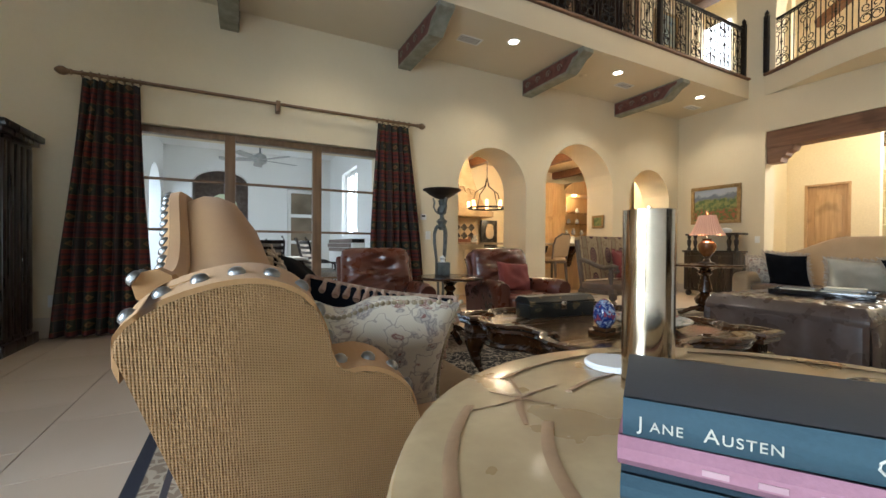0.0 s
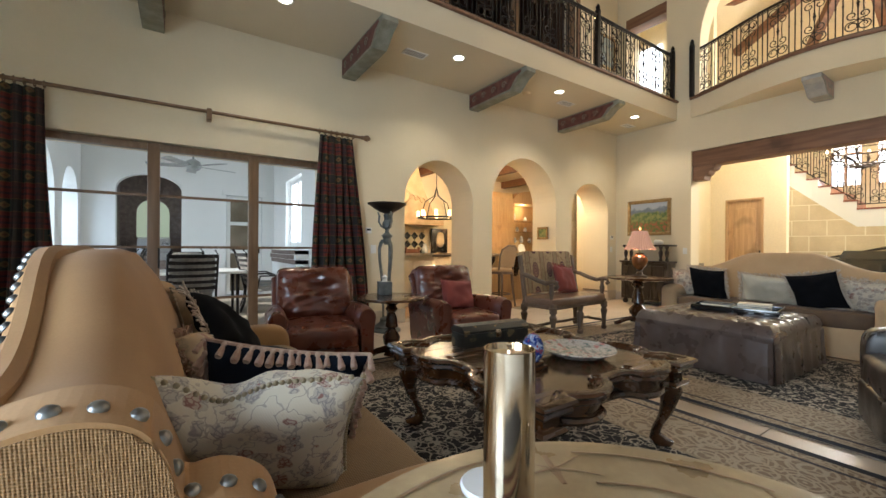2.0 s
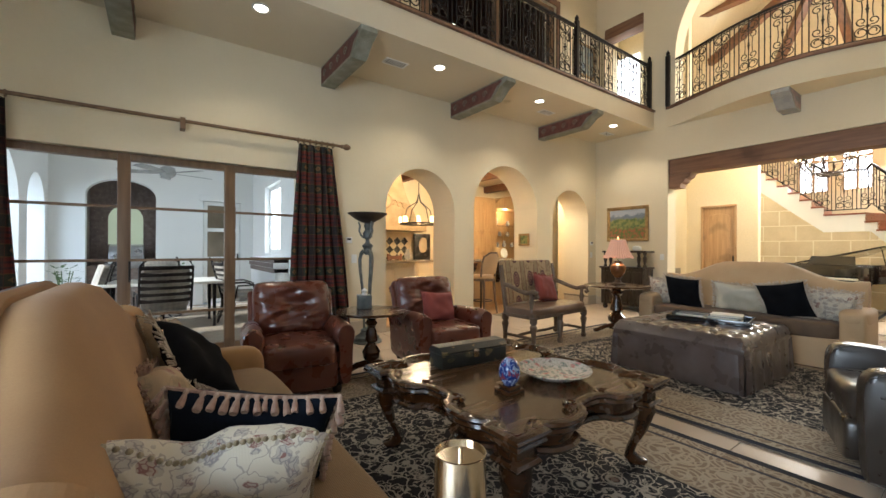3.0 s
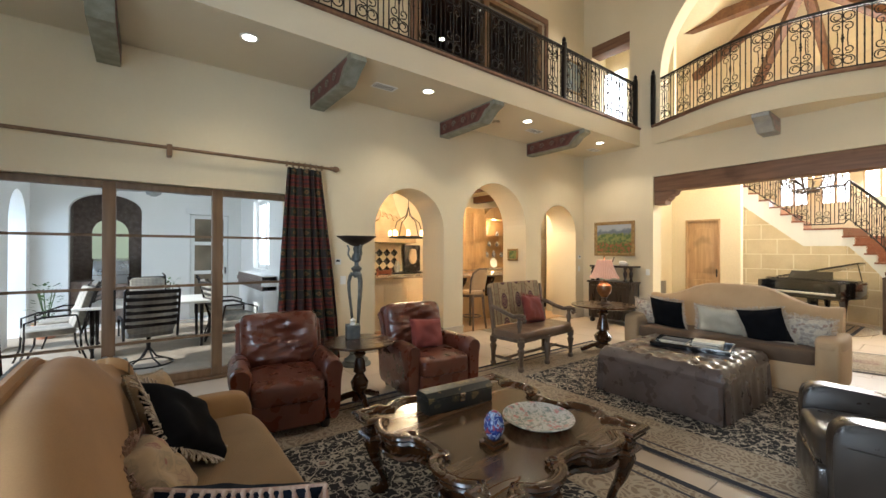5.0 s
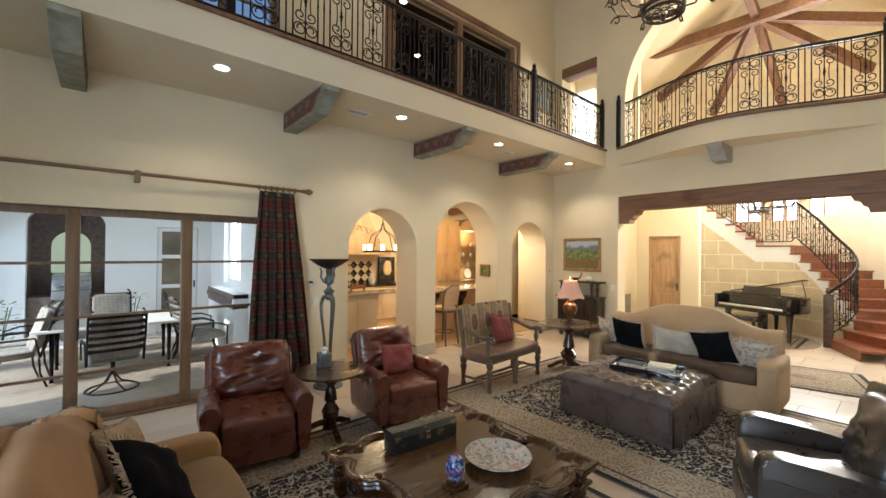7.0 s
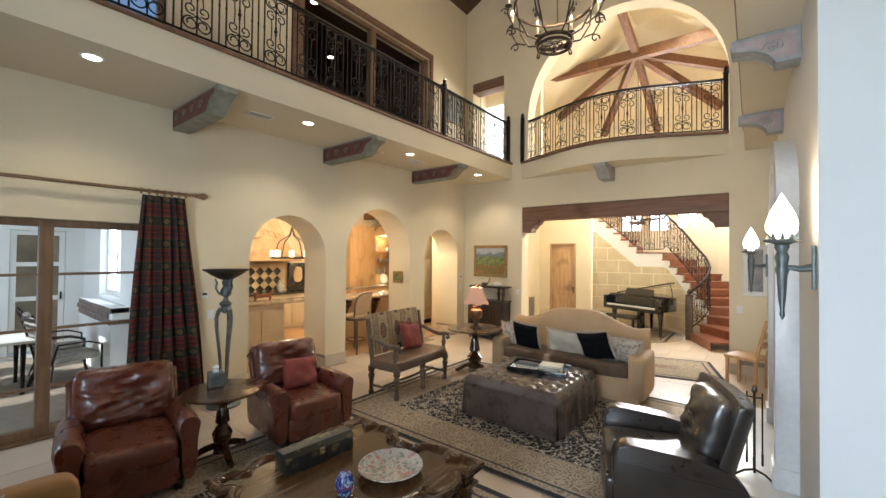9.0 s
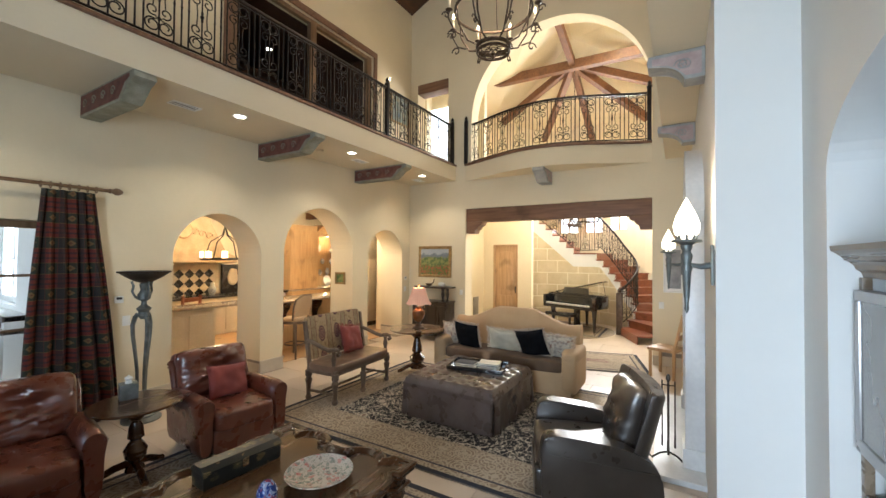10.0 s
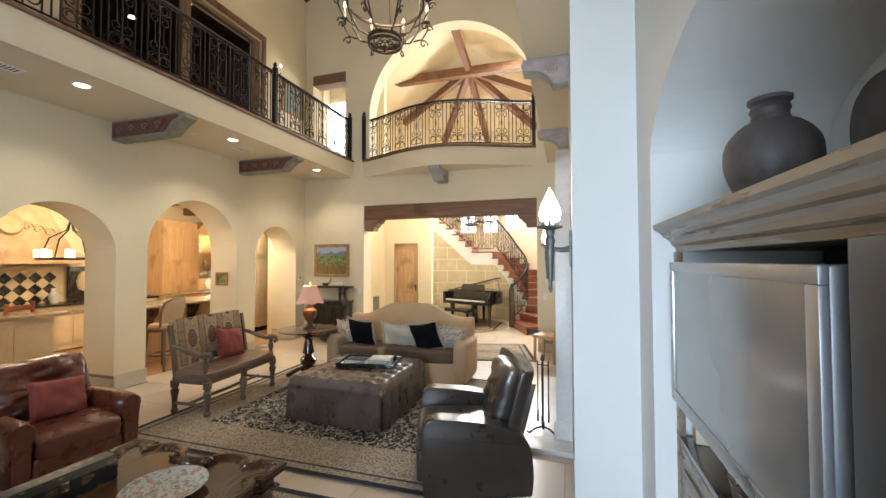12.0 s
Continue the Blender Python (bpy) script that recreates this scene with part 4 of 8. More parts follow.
def club_chair(m, label, group):
    c = thing("leather_armchair", label, "armchair", m, group)
    part("base", box(B(), -0.30, 0.30, -0.33, 0.32, 0.06, 0.27, 0.03), REDLEATHER, c)
    part("front_skirt", puff(B(), -0.275, 0.275, -0.40, -0.31, 0.06, 0.29, 0.25, 12), REDLEATHER, c)
    part("seat_cushion", puff(B(), -0.275, 0.275, -0.44, 0.20, 0.25, 0.445, 0.30, 20, 0.012), REDLEATHER, c)
    bm = leaned(creased(pad(B(), 0.36, 0.275, 0.125, 44, 3.1), 0.045, -1, 1.7), 15, 0.20, 0.385)
    part("back_cushion", bm, REDLEATHER, c, "creased oxblood back cushion")
    part("back_frame", leaned(puff(B(), -0.33, 0.33, -0.05, 0.06, 0.0, 0.76, 0.2, 16), 13, 0.25, 0.12), REDLEATHER, c)
    for s in (-1, 1):
        bm = B()
        tube(bm, [(s * 0.335, y, z) for y, z in ((0.24, 0.44), (0.30, 0.58), (0.35, 0.72), (0.385, 0.78), (0.40, 0.755), (0.385, 0.735))], 0.034, 10, ends=(0.8, 1.0))
        part("rolled_wing", bm, REDLEATHER, c)
        part("arm", club_arm(B(), s), REDLEATHER, c)
        bm = B()
        tube(bm, [(s * 0.335 + 0.062 * math.cos(a), -0.398, 0.50 + 0.065 * math.sin(a)) for a in [radians(-30 + 24 * i) for i in range(11)]], 0.006, 6)
        part("welt", bm, REDLEATHER, c)
    bm = B()
    tube(bm, [(-0.25 + 0.05 * i, -0.435 + 0.012 * abs(i - 5) / 5, 0.35) for i in range(11)], 0.006, 6)
    part("seat_welt", bm, REDLEATHER, c)
    for x in (-0.28, 0.28):
        for y in (-0.32, 0.30):
            part("foot", lathe(B(), [(0.03, 0), (0.04, 0.03), (0.035, 0.065)], 12, (x, y, 0)), DARKWOOD, c)
    return c


A1, A2 = pose(1.36, 3.53, 0.012, 0, 0, -9) @ Matrix.Diagonal((1.05, 1.05, 1.0, 1)), pose(2.80, 3.40, 0.012, 0, 0, -6)
chair = club_chair(A1, "oxblood leather club armchair with a creased back cushion", "leather armchairs")
copy_thing(chair, A2)


tassel_mesh = []


def tassel(parent, m):
    """A hanging tassel: a knotted head over a flared skirt of thread."""
    if not tassel_mesh:
        bm = lathe(B(), [(0.002, 0.004), (0.006, 0.0), (0.0075, -0.006), (0.0045, -0.012), (0.007, -0.018), (0.010, -0.040), (0.0085, -0.047), (0.001, -0.044)], 8)
        tassel_mesh.append(part("tassel", bm, TASSEL, parent, "faded rose and tan tassel"))
        tassel_mesh[0].matrix_basis = m
    else:
        again("tassel", tassel_mesh[0], m, parent)


def throw_pillow(name, label, mat, m, w, h, t, trim=None, tassels=0, seed=0.0, braid=0.0, fold=0.0):
    """A pillow with a cord, a beaded edge (braid), a ruffled fringe (tassels 1 to 4) or hanging tassels (9); fold dents its top edge."""
    p = thing(name, label, "pillow", m)
    sag = lambda x, z: -fold * math.exp(-((x / w + 0.25) / 0.30) ** 2) * max(0.0, (z - h) / h) ** 1.5
    bm = pad(B(), w, h, t, 20, seed)
    for v in bm.verts:
        v.co.z += sag(v.co.x, v.co.z)
        v.co.y += 0.012 * noise.noise((v.co.x * 12 + seed, v.co.y * 4, v.co.z * 12)) * min(1, abs(v.co.y) * 30)
    part("cover", bm, mat, p)
    edge = []
    for k in range(56):
        a = math.tau * k / 56
        q = max(abs(math.cos(a)), abs(math.sin(a)))
        u, v = math.cos(a) / q, math.sin(a) / q
        pinch = 1 - 0.09 * (1 - abs(u) ** 2) * (abs(v) ** 3) - 0.09 * (1 - abs(v) ** 2) * (abs(u) ** 3)
        x, z = u * w * pinch, h + v * h * pinch
        edge.append(Vector((x, 0, z + sag(x, z))))
    if trim:
        rnd = random.Random(int(seed * 10) + 5)
        bm = B()
        if tassels == 9:
            inv = m.to_3x3().inverted()
            down = (inv @ Vector((0, 0, -1))).normalized()
            for i, e in enumerate(edge):
                tube(bm, [e, e.lerp(edge[(i + 1) % 56], 0.5), edge[(i + 1) % 56]], 0.006, 5)
                if e.z > h * 0.9 or e.x > w * 0.7:
                    d = (down + (e - Vector((0, 0, h))).normalized() * 0.35 + Vector((rnd.uniform(-.25, .25), rnd.uniform(-1.5, -1.0), 0))).normalized()
                    tassel(p, Matrix.Translation(e) @ Vector((0, 0, -1)).rotation_difference(d).to_matrix().to_4x4() @ Matrix.Scale(rnd.uniform(0.95, 1.3), 4))
        elif tassels:
            for i in range(112):
                e = edge[i // 2].lerp(edge[(i // 2 + 1) % 56], 0.5 * (i % 2))
                out = (e - Vector((0, 0, h))).normalized()
                for k in range(tassels):
                    d = out * (0.026 + 0.018 * rnd.random()) + Vector((rnd.uniform(-.012, .012), rnd.uniform(-.02, .02), rnd.uniform(-.012, .012)))
                    tube(bm, [e, e + d * 0.6, e + d], 0.0042, 4, ends=(0.8, 1.2))
        if braid:
            for i in range(112):
                e = edge[i // 2].lerp(edge[(i // 2 + 1) % 56], 0.5 * (i % 2))
                lathe(bm, [(0.002, -braid), (braid * 0.8, -braid * 0.5), (braid, 0), (braid * 0.8, braid * 0.5), (0.002, braid)], 7, e)
        part("cord" if tassels == 9 else "fringe" if tassels else "beaded_trim", bm, trim, p)
    return p


for m0, sd in ((A2, 0.3),):
    throw_pillow("lumbar_pillow", "brick red velvet pillow with a twisted cord on a leather armchair", REDVELVET, m0 @ pose(0.03, -0.02, 0.425, -20, 5, 6), 0.205, 0.165, 0.075, REDVELVET, 0, sd, 0.008)


def camel_curve(y, c, half, low, high):
    """Height of a camel back: low shoulders, small scallop steps, a high middle."""
    u = abs(y - c) / half
    top = high if u < 0.22 else high - (high - low) * (0.5 - 0.5 * math.cos(math.pi * min(1, (u - 0.22) / 0.62)))
    return top + (0.012 if u > 0.9 else 0.0)


def sofa_back(bm, x_face, c, half, low, high, thick, lean, face, z0=0.30, rows=26):
    """Padded back with a camel top; face is +1 when the sitter looks along +x."""
    grid = []
    for i in range(rows + 1):
        y = c - half + 2 * half * i / rows
        top = camel_curve(y, c, half, low, high)
        ring = []
        for k in range(18):
            a = math.tau * k / 18
            cx, cz = math.cos(a), math.sin(a)
            q = (abs(cx) ** 3.2 + abs(cz) ** 3.2) ** (-1 / 3.2)
            z = z0 + (top - z0) * (0.5 + 0.5 * cz * q)
            x = x_face - face * (thick / 2 - cx * q * thick / 2) - face * lean * (z - z0)
            ring.append(bm.verts.new((x, y, z)))
        grid.append(ring)
    for a, b in zip(grid, grid[1:]):
        for k in range(18):
            bm.faces.new((a[k], a[(k + 1) % 18], b[(k + 1) % 18], b[k]))
    bm.faces.new(grid[0][::-1])
    bm.faces.new(grid[-1])
    return bm


nails = []


def nail(parent, p, d):
    """One domed nailhead, on a mesh that all of them share."""
    m = Matrix.Translation(p) @ Vector((0, 0, 1)).rotation_difference(d).to_matrix().to_4x4()
    if not nails:
        nails.append(part("nailhead", lathe(B(), [(0.0125, -0.002), (0.0115, 0.0044), (0.0075, 0.0081), (0.001, 0.0094)], 10), NAIL, parent, "domed pewter nailhead"))
        nails[0].matrix_basis = m
    else:
        again("nailhead", nails[0], m, parent)


# near sofa, seen from behind its arm
ns = thing("wing_sofa", "camel suede wing sofa with pewter nailheads and a woven side panel", "sofa", pose(0, 0, 0.012))
SY0, SY1 = 0.575, 2.83
WING = [(0.34, 0.03), (0.062, 0.775), (0.055, 0.805), (0.085, 0.836), (0.13, 0.858), (0.19, 0.872), (0.24, 0.868), (0.285, 0.845), (0.312, 0.80), (0.325, 0.75), (0.338, 0.727), (0.38, 0.727), (0.425, 0.708), (0.458, 0.67), (0.474, 0.60), (0.478, 0.03)]


def eased(pts, n=4):
    """A smooth curve through the points."""
    out = []
    for i in range(len(pts) - 1):
        p0, p1, p2, p3 = (Vector(pts[max(0, min(len(pts) - 1, i + k))]) for k in (-1, 0, 1, 2))
        for k in range(n):
            t = k / n
            q = 0.5 * (2 * p1 + (p2 - p0) * t + (2 * p0 - 5 * p1 + 4 * p2 - p3) * t * t + (3 * p1 - p0 - 3 * p2 + p3) * t ** 3)
            out.append((q.x, q.y))
    return out + [tuple(pts[-1])]


WING = [WING[0]] + eased(WING[1:-1]) + [WING[-1]]
for y0, s in ((SY0, 1), (SY1, -1)):
    outer = [(x, z - 0.008) for x, z in WING]
    part("side_panel", prism(B(), outer, (y0, y0 + s * 0.035), lambda u, v, w: (u, w, v), 0.006), WEAVE, ns, "woven basket-weave side panel")
    bm = B()
    top = WING[1:-1]
    for (xa, za), (xb, zb) in zip(top, top[1:]):
        hexa(bm, [(xa, y0 + s * 0.004, za - 0.03), (xb, y0 + s * 0.004, zb - 0.03), (xb, y0 + s * 0.002, zb), (xa, y0 + s * 0.002, za)],
             [(xa, y0 + s * 0.15, za - 0.03), (xb, y0 + s * 0.15, zb - 0.03), (xb, y0 + s * 0.10, zb + 0.018), (xa, y0 + s * 0.10, za + 0.018)])
    bmesh.ops.remove_doubles(bm, verts=bm.verts[:], dist=0.0005)
    part("arm_band", bm, CAMEL, ns)
    run = 0.0
    for (xa, za), (xb, zb) in zip(top, top[1:]):
        a, b = Vector((xa, y0 + s * 0.035, za + 0.006)), Vector((xb, y0 + s * 0.035, zb + 0.006))
        L = (b - a).length
        while run < L:
            nrm = Vector((-(zb - za), 0, (xb - xa))).normalized()
            nail(ns, a.lerp(b, run / L), (nrm + Vector((0, -s * 0.35, 0))).normalized())
            run += 0.047
        run -= L
    bm = puff(B(), 0.30, 0.93, min(y0 + s * 0.03, y0 + s * 0.2), max(y0 + s * 0.03, y0 + s * 0.2), 0.05, 0.58, 0.34, 14)
    part("arm", bm, CAMEL, ns)
part("back", sofa_back(B(), 0.43, (SY0 + SY1) / 2, (SY1 - SY0) / 2 - 0.05, 0.86, 1.075, 0.235, 0.265, 1), CAMEL, ns)
bt = B()
pts = []
for i in range(90):
    y = SY0 + 0.12 + (SY1 - SY0 - 0.24) * i / 89
    z = camel_curve(y, (SY0 + SY1) / 2, (SY1 - SY0) / 2 - 0.06, 0.86, 1.075)
    pts.append((0.195 - 0.265 * (z - 0.30) + 0.035, y, z - 0.018))
tube(bt, pts, 0.028, 8)
for p in pts[::2]:
    nail(ns, Vector(p) + Vector((-0.024, 0, 0.014)), Vector((-0.8, 0, 0.6)))
part("back_band", bt, CAMEL, ns)
part("seat_cushion", puff(B(), 0.24, 0.95, SY0 + 0.13, SY1 - 0.13, 0.27, 0.47, 0.26, 18), SEATTWEED, ns, "tweed bench seat cushion")
part("base", box(B(), 0.20, 0.90, SY0 + 0.06, SY1 - 0.06, 0.06, 0.30, 0.02), CAMEL, ns)
for y in (SY0 + 0.12, SY1 - 0.12):
    for x in (0.3, 0.85):
        part("foot", lathe(B(), [(0.025, 0), (0.04, 0.05), (0.045, 0.075)], 12, (x, y, 0)), DARKWOOD, ns)

throw_pillow("brocade_pillow", "cream and mauve floral brocade pillow with beaded edge on the sofa", BROCADE, pose(0.48, 1.075, 0.478, 28, 5, -17), 0.245, 0.19, 0.085, PEARL, 0, 1.3, 0.0075, 0.07)
throw_pillow("tasselled_pillow", "navy velvet pillow with hanging rose tassels on the sofa", NAVYVELVET, pose(0.585, 1.28, 0.478, 17, 9, -18), 0.235, 0.17, 0.06, TASSEL, 9, 2.2)
throw_pillow("velvet_pillow", "black velvet pillow with tan fringe propped against other pillows", BLACKVELVET, pose(0.57, 1.97, 0.575, -52, 34, 40), 0.20, 0.20, 0.075, FRINGE, 2, 3.7)
throw_pillow("damask_pillow", "rose and gold damask pillow with ruffled fringe on the sofa", ROSEPIL, pose(0.50, 1.74, 0.475, -34, 8, 80), 0.19, 0.165, 0.085, TASSEL, 4, 4.4)
throw_pillow("damask_pillow", "gold floral damask pillow with beaded edge on the sofa", ROSEPIL, pose(0.46, 2.40, 0.478, -20, 12, 66), 0.21, 0.20, 0.07, PEARL, 0, 5.4, 0.007)

# far sofa
fs = thing("camelback_sofa", "tan camelback sofa with a skirt and brown seat cushion", "sofa", pose(0, 0, 0.012))
part("back", sofa_back(B(), 6.36, 1.70, 1.03, 0.86, 1.06, 0.20, 0.16, -1, 0.30, 30), CAMELPALE, fs)
for y0, y1 in ((0.60, 0.80), (2.60, 2.80)):
    bm = puff(B(), 5.80, 6.55, y0, y1, 0.05, 0.61, 0.24, 14)
    puff(bm, 5.79, 6.5, y0 - 0.02, y1 + 0.02, 0.46, 0.62, 0.6, 12)
    part("arm", bm, CAMELPALE, fs)
part("seat_cushion", puff(B(), 5.80, 6.40, 0.78, 2.62, 0.30, 0.48, 0.24, 18), BROWNSEAT, fs, "brown velvet seat cushion")
part("skirt", box(B(), 5.81, 6.5, 0.66, 2.74, 0.015, 0.32, 0.015), CAMELPALE, fs)
for y, sd, mat, lab, trim in ((0.93, 1.1, BROCADE, "cream floral pillow with tan fringe on the camelback sofa", FRINGE), (1.20, 2.1, BLACKVELVET, "black velvet pillow with tan fringe on the camelback sofa", FRINGE), (1.70, 3.1, IVORY, "ivory silk pillow with tan fringe on the camelback sofa", FRINGE), (2.28, 4.1, BLACKVELVET, "black velvet pillow with tan fringe on the camelback sofa", FRINGE), (2.52, 5.1, BROCADE, "cream floral pillow with tan fringe on the camelback sofa", FRINGE)):
    black = mat is BLACKVELVET
    throw_pillow("velvet_pillow" if black else "floral_pillow" if mat is BROCADE else "silk_pillow", lab, mat, pose(6.13 - (0.09 if black else 0.0), y, 0.475, -20, 10 if black and y < 2 else -4, 90 + (-8 if black else 6)), 0.22 if y != 1.70 else 0.27, 0.205 if black else 0.175, 0.075, trim, 3, sd)

# tufted ottoman
ot = thing("tufted_ottoman", "square tufted taupe leather ottoman with a pleated skirt", "ottoman", pose(4.86, 1.66, 0.012, 0, 0, -1))
bm = B()
N = 44
grid = []
for i in range(N + 1):
    row = []
    for j in range(N + 1):
        u, v = -1 + 2 * i / N, -1 + 2 * j / N
        e = max(abs(u), abs(v))
        z = 0.485 - 0.10 * max(0, (e - 0.86) / 0.14) ** 2.2
        for a in range(-3, 4):
            for b in range(-3, 4):
                du, dv = u - a * 0.27, v - b * 0.27
                z -= 0.034 * math.exp(-(du * du + dv * dv) / 0.0050)
        row.append(bm.verts.new((u * 0.61, v * 0.585, z)))
    grid.append(row)
for i in range(N):
    for j in range(N):
        bm.faces.new((grid[i][j], grid[i + 1][j], grid[i + 1][j + 1], grid[i][j + 1]))
part("tufted_top", bm, OTTLEATHER, ot)
part("band", box(B(), -0.605, 0.605, -0.58, 0.58, 0.33, 0.40, 0.02), OTTLEATHER, ot)
for k in range(4):
    w, d = ((0.60, 0.575), (0.575, 0.60))[k % 2]
    bm = B()
    n = 28
    front, back = [], []
    for i in range(n + 1):
        u = -w + 2 * w * i / n
        wob = 0.004 * math.sin(i * 1.3) + (0.012 if i in (1, n - 1) else 0)
        front.append((bm.verts.new((u, -d - 0.004 + wob, 0.35)), bm.verts.new((u * 1.012, -d - 0.022 + wob * 2, 0.012))))
        back.append((bm.verts.new((u, -d + 0.02, 0.35)), bm.verts.new((u * 1.0, -d + 0.01, 0.012))))
    for (a, b), (c, e) in zip(front, front[1:]):
        bm.faces.new((a, c, e, b))
    for (a, b), (c, e) in zip(back, back[1:]):
        bm.faces.new((b, e, c, a))
    p = part("skirt_panel", bm, OTTLEATHER, ot)
    p.matrix_basis = pose(0, 0, 0, 0, 0, 90 * k)
for a in range(-2, 3):
    for b in range(-2, 3):
        part("button", lathe(B(), [(0.013, 0), (0.012, 0.006), (0.001, 0.009)], 10, (a * 0.27 * 0.61, b * 0.27 * 0.585, 0.451)), OTTLEATHER, ot)

tray = thing("serving_tray", "black lacquer tray with raised rim on the ottoman", "tray", pose(4.96, 1.60, 0.498, 0, 0, 100))
part("tray_base", box(B(), -0.34, 0.34, -0.21, 0.21, 0, 0.012, 0.004), PIANO, tray)
for r in ((-0.35, 0.35, -0.22, -0.205, 0, 0.05), (-0.35, 0.35, 0.205, 0.22, 0, 0.05), (-0.35, -0.335, -0.205, 0.205, 0, 0.05), (0.335, 0.35, -0.205, 0.205, 0, 0.05)):
    part("rim", box(B(), *r, 0.005), PIANO, tray)


def book(label, w, d, h, cover, m, group="", spine=None):
    b = thing("book", label, "book", m, group)
    part("front_cover", box(B(), -w, w, -d, d, h - 0.003, h, 0.001), cover, b)
    part("back_cover", box(B(), -w, w, -d, d, 0, 0.003, 0.001), cover, b)
    bm = B()
    prism(bm, [(-d, 0.0), (-d - 0.006, h * 0.3), (-d - 0.006, h * 0.7), (-d, h), (-d + 0.004, h), (-d + 0.004, 0)], (-w, w), lambda u, v, q: (q, u, v))
    part("spine", bm, spine or cover, b)
    part("pages", box(B(), -w + 0.004, w - 0.004, -d + 0.004, d - 0.005, 0.003, h - 0.003), PAPER, b, "cream page block")
    return b


for i, (x, y, a, col) in enumerate(((-0.14, 0.02, 4, PAPER), (-0.13, 0.0, -6, TEALCLOTH), (-0.14, -0.01, 2, PAPER), (0.15, 0.03, 8, PAPER), (0.16, 0.0, -4, CHARCOAL))):
    k = i if i < 3 else i - 3
    book("pale hardcover book on the ottoman tray", 0.13, 0.10, 0.022, col, tray.matrix_basis @ pose(x, y, 0.0125 + 0.0225 * k, 0, 0, a), "books on the tray")

# brown leather recliner
rc = thing("leather_recliner", "espresso leather recliner with welted arms and a tall pillow back", "armchair", pose(3.82, -0.02, 0.012, 0, 0, 200))
part("seat_cushion", puff(B(), -0.275, 0.275, -0.52, 0.16, 0.26, 0.47, 0.3, 20, 0.010), BROWNLEATHER, rc)
part("footrest", puff(B(), -0.27, 0.27, -0.53, -0.42, 0.06, 0.30, 0.28, 14), BROWNLEATHER, rc)
part("base", box(B(), -0.30, 0.30, -0.42, 0.26, 0.03, 0.30, 0.03), BROWNLEATHER, rc)
for s in (-1, 1):
    prof = eased([(-0.47, 0.03), (-0.485, 0.35), (-0.48, 0.53), (-0.44, 0.59), (-0.34, 0.60), (0.0, 0.565), (0.20, 0.50), (0.30, 0.40), (0.325, 0.20), (0.31, 0.03)], 4)
    part("arm", prism(B(), prof, (s * 0.355 - 0.068, s * 0.355 + 0.068), lambda u, v, w: (w, u, v), 0.028), BROWNLEATHER, rc)
    for off in (0.062, -0.062):
        bm = B()
        tube(bm, [(s * 0.355 + off, u * 0.992, v - 0.012) for u, v in prof[4:29]], 0.0065, 6)
        part("welt", bm, BROWNLEATHER, rc)
    bm = B()
    tube(bm, [(s * 0.4245, u, 0.47 - 0.10 * (u + 0.40)) for u in (-0.43, -0.2, 0.0, 0.2, 0.28)], 0.004, 6)
    part("side_seam", bm, BROWNLEATHER, rc)
bm = leaned(creased(pad(B(), 0.295, 0.285, 0.125, 36, 7.0), 0.025, -1, 4.0), 15, 0.10, 0.39)
part("back_cushion", bm, BROWNLEATHER, rc, "pillowed back cushion with folds")
bm = B()
rows = []
for i in range(13):
    t = i / 12
    half, row = 0.375 + 0.045 * t, []
    for k in range(24):
        a = math.tau * k / 24
        cx, cy = math.cos(a), math.sin(a)
        q = (abs(cx) ** 5 + abs(cy) ** 5) ** (-1 / 5)
        wing = 0.10 * max(0.0, abs(cx * q) - 0.75) / 0.25 * (1 - 0.5 * t)
        row.append(bm.verts.new((cx * q * half, cy * q * 0.055 - wing, 0.80 * t + 0.02 * math.cos(cx * q * 1.5) * t)))
    rows.append(row)
for a, b in zip(rows, rows[1:]):
    for k in range(24):
        bm.faces.new((a[k], a[(k + 1) % 24], b[(k + 1) % 24], b[k]))
bm.faces.new(rows[0][::-1])
bm.faces.new(rows[-1])
bmesh.ops.bevel(bm, geom=list({e for f in bm.faces if len(f.verts) > 4 for e in f.edges}), offset=0.025, segments=3, affect="EDGES", profile=0.5)
part("back_shell", leaned(bm, 12, 0.165, 0.14), BROWNLEATHER, rc)
bm = B()
tube(bm, [(-0.40 + 0.08 * i, 0.295, 0.925 + 0.012 * math.sin(math.pi * i / 10)) for i in range(11)], 0.007, 6)
part("back_welt", bm, BROWNLEATHER, rc)


# ---- tables ----
def scalloped(h):
    """Plan of the coffee table top: square corner blocks, two bowed lobes a side and a scrolled notch in the middle."""
    half = [(-h, -h), (-h + 0.165, -h), (-h + 0.17, -h + 0.04), (-h + 0.195, -h + 0.055)]
    half += [(-0.40 + 0.27 * i / 9, -h + 0.055 - 0.065 * math.sin(math.pi * (i + 0.4) / 10.0) ** 0.7) for i in range(1, 10)]
    half += [(-0.115, -h + 0.07), (-0.07, -h + 0.095)]
    side = half + [(0.0, -h + 0.10)] + [(-x, y) for x, y in half[::-1]][:-1]
    pts = []
    for k in range(4):
        c, s = math.cos(k * math.pi / 2), math.sin(k * math.pi / 2)
        pts += [(x * c - y * s, x * s + y * c) for x, y in side]
    return pts


ct = thing("coffee_table", "carved mahogany coffee table with a scalloped rim and cabriole legs", "table", pose(2.025, 1.555, 0.012, 0, 0, 1.5))
plan = scalloped(0.60)
part("tabletop", prism(B(), [(x * 0.93, y * 0.93) for x, y in plan], (0.455, 0.478)), BURL, ct, "warm polished walnut top")


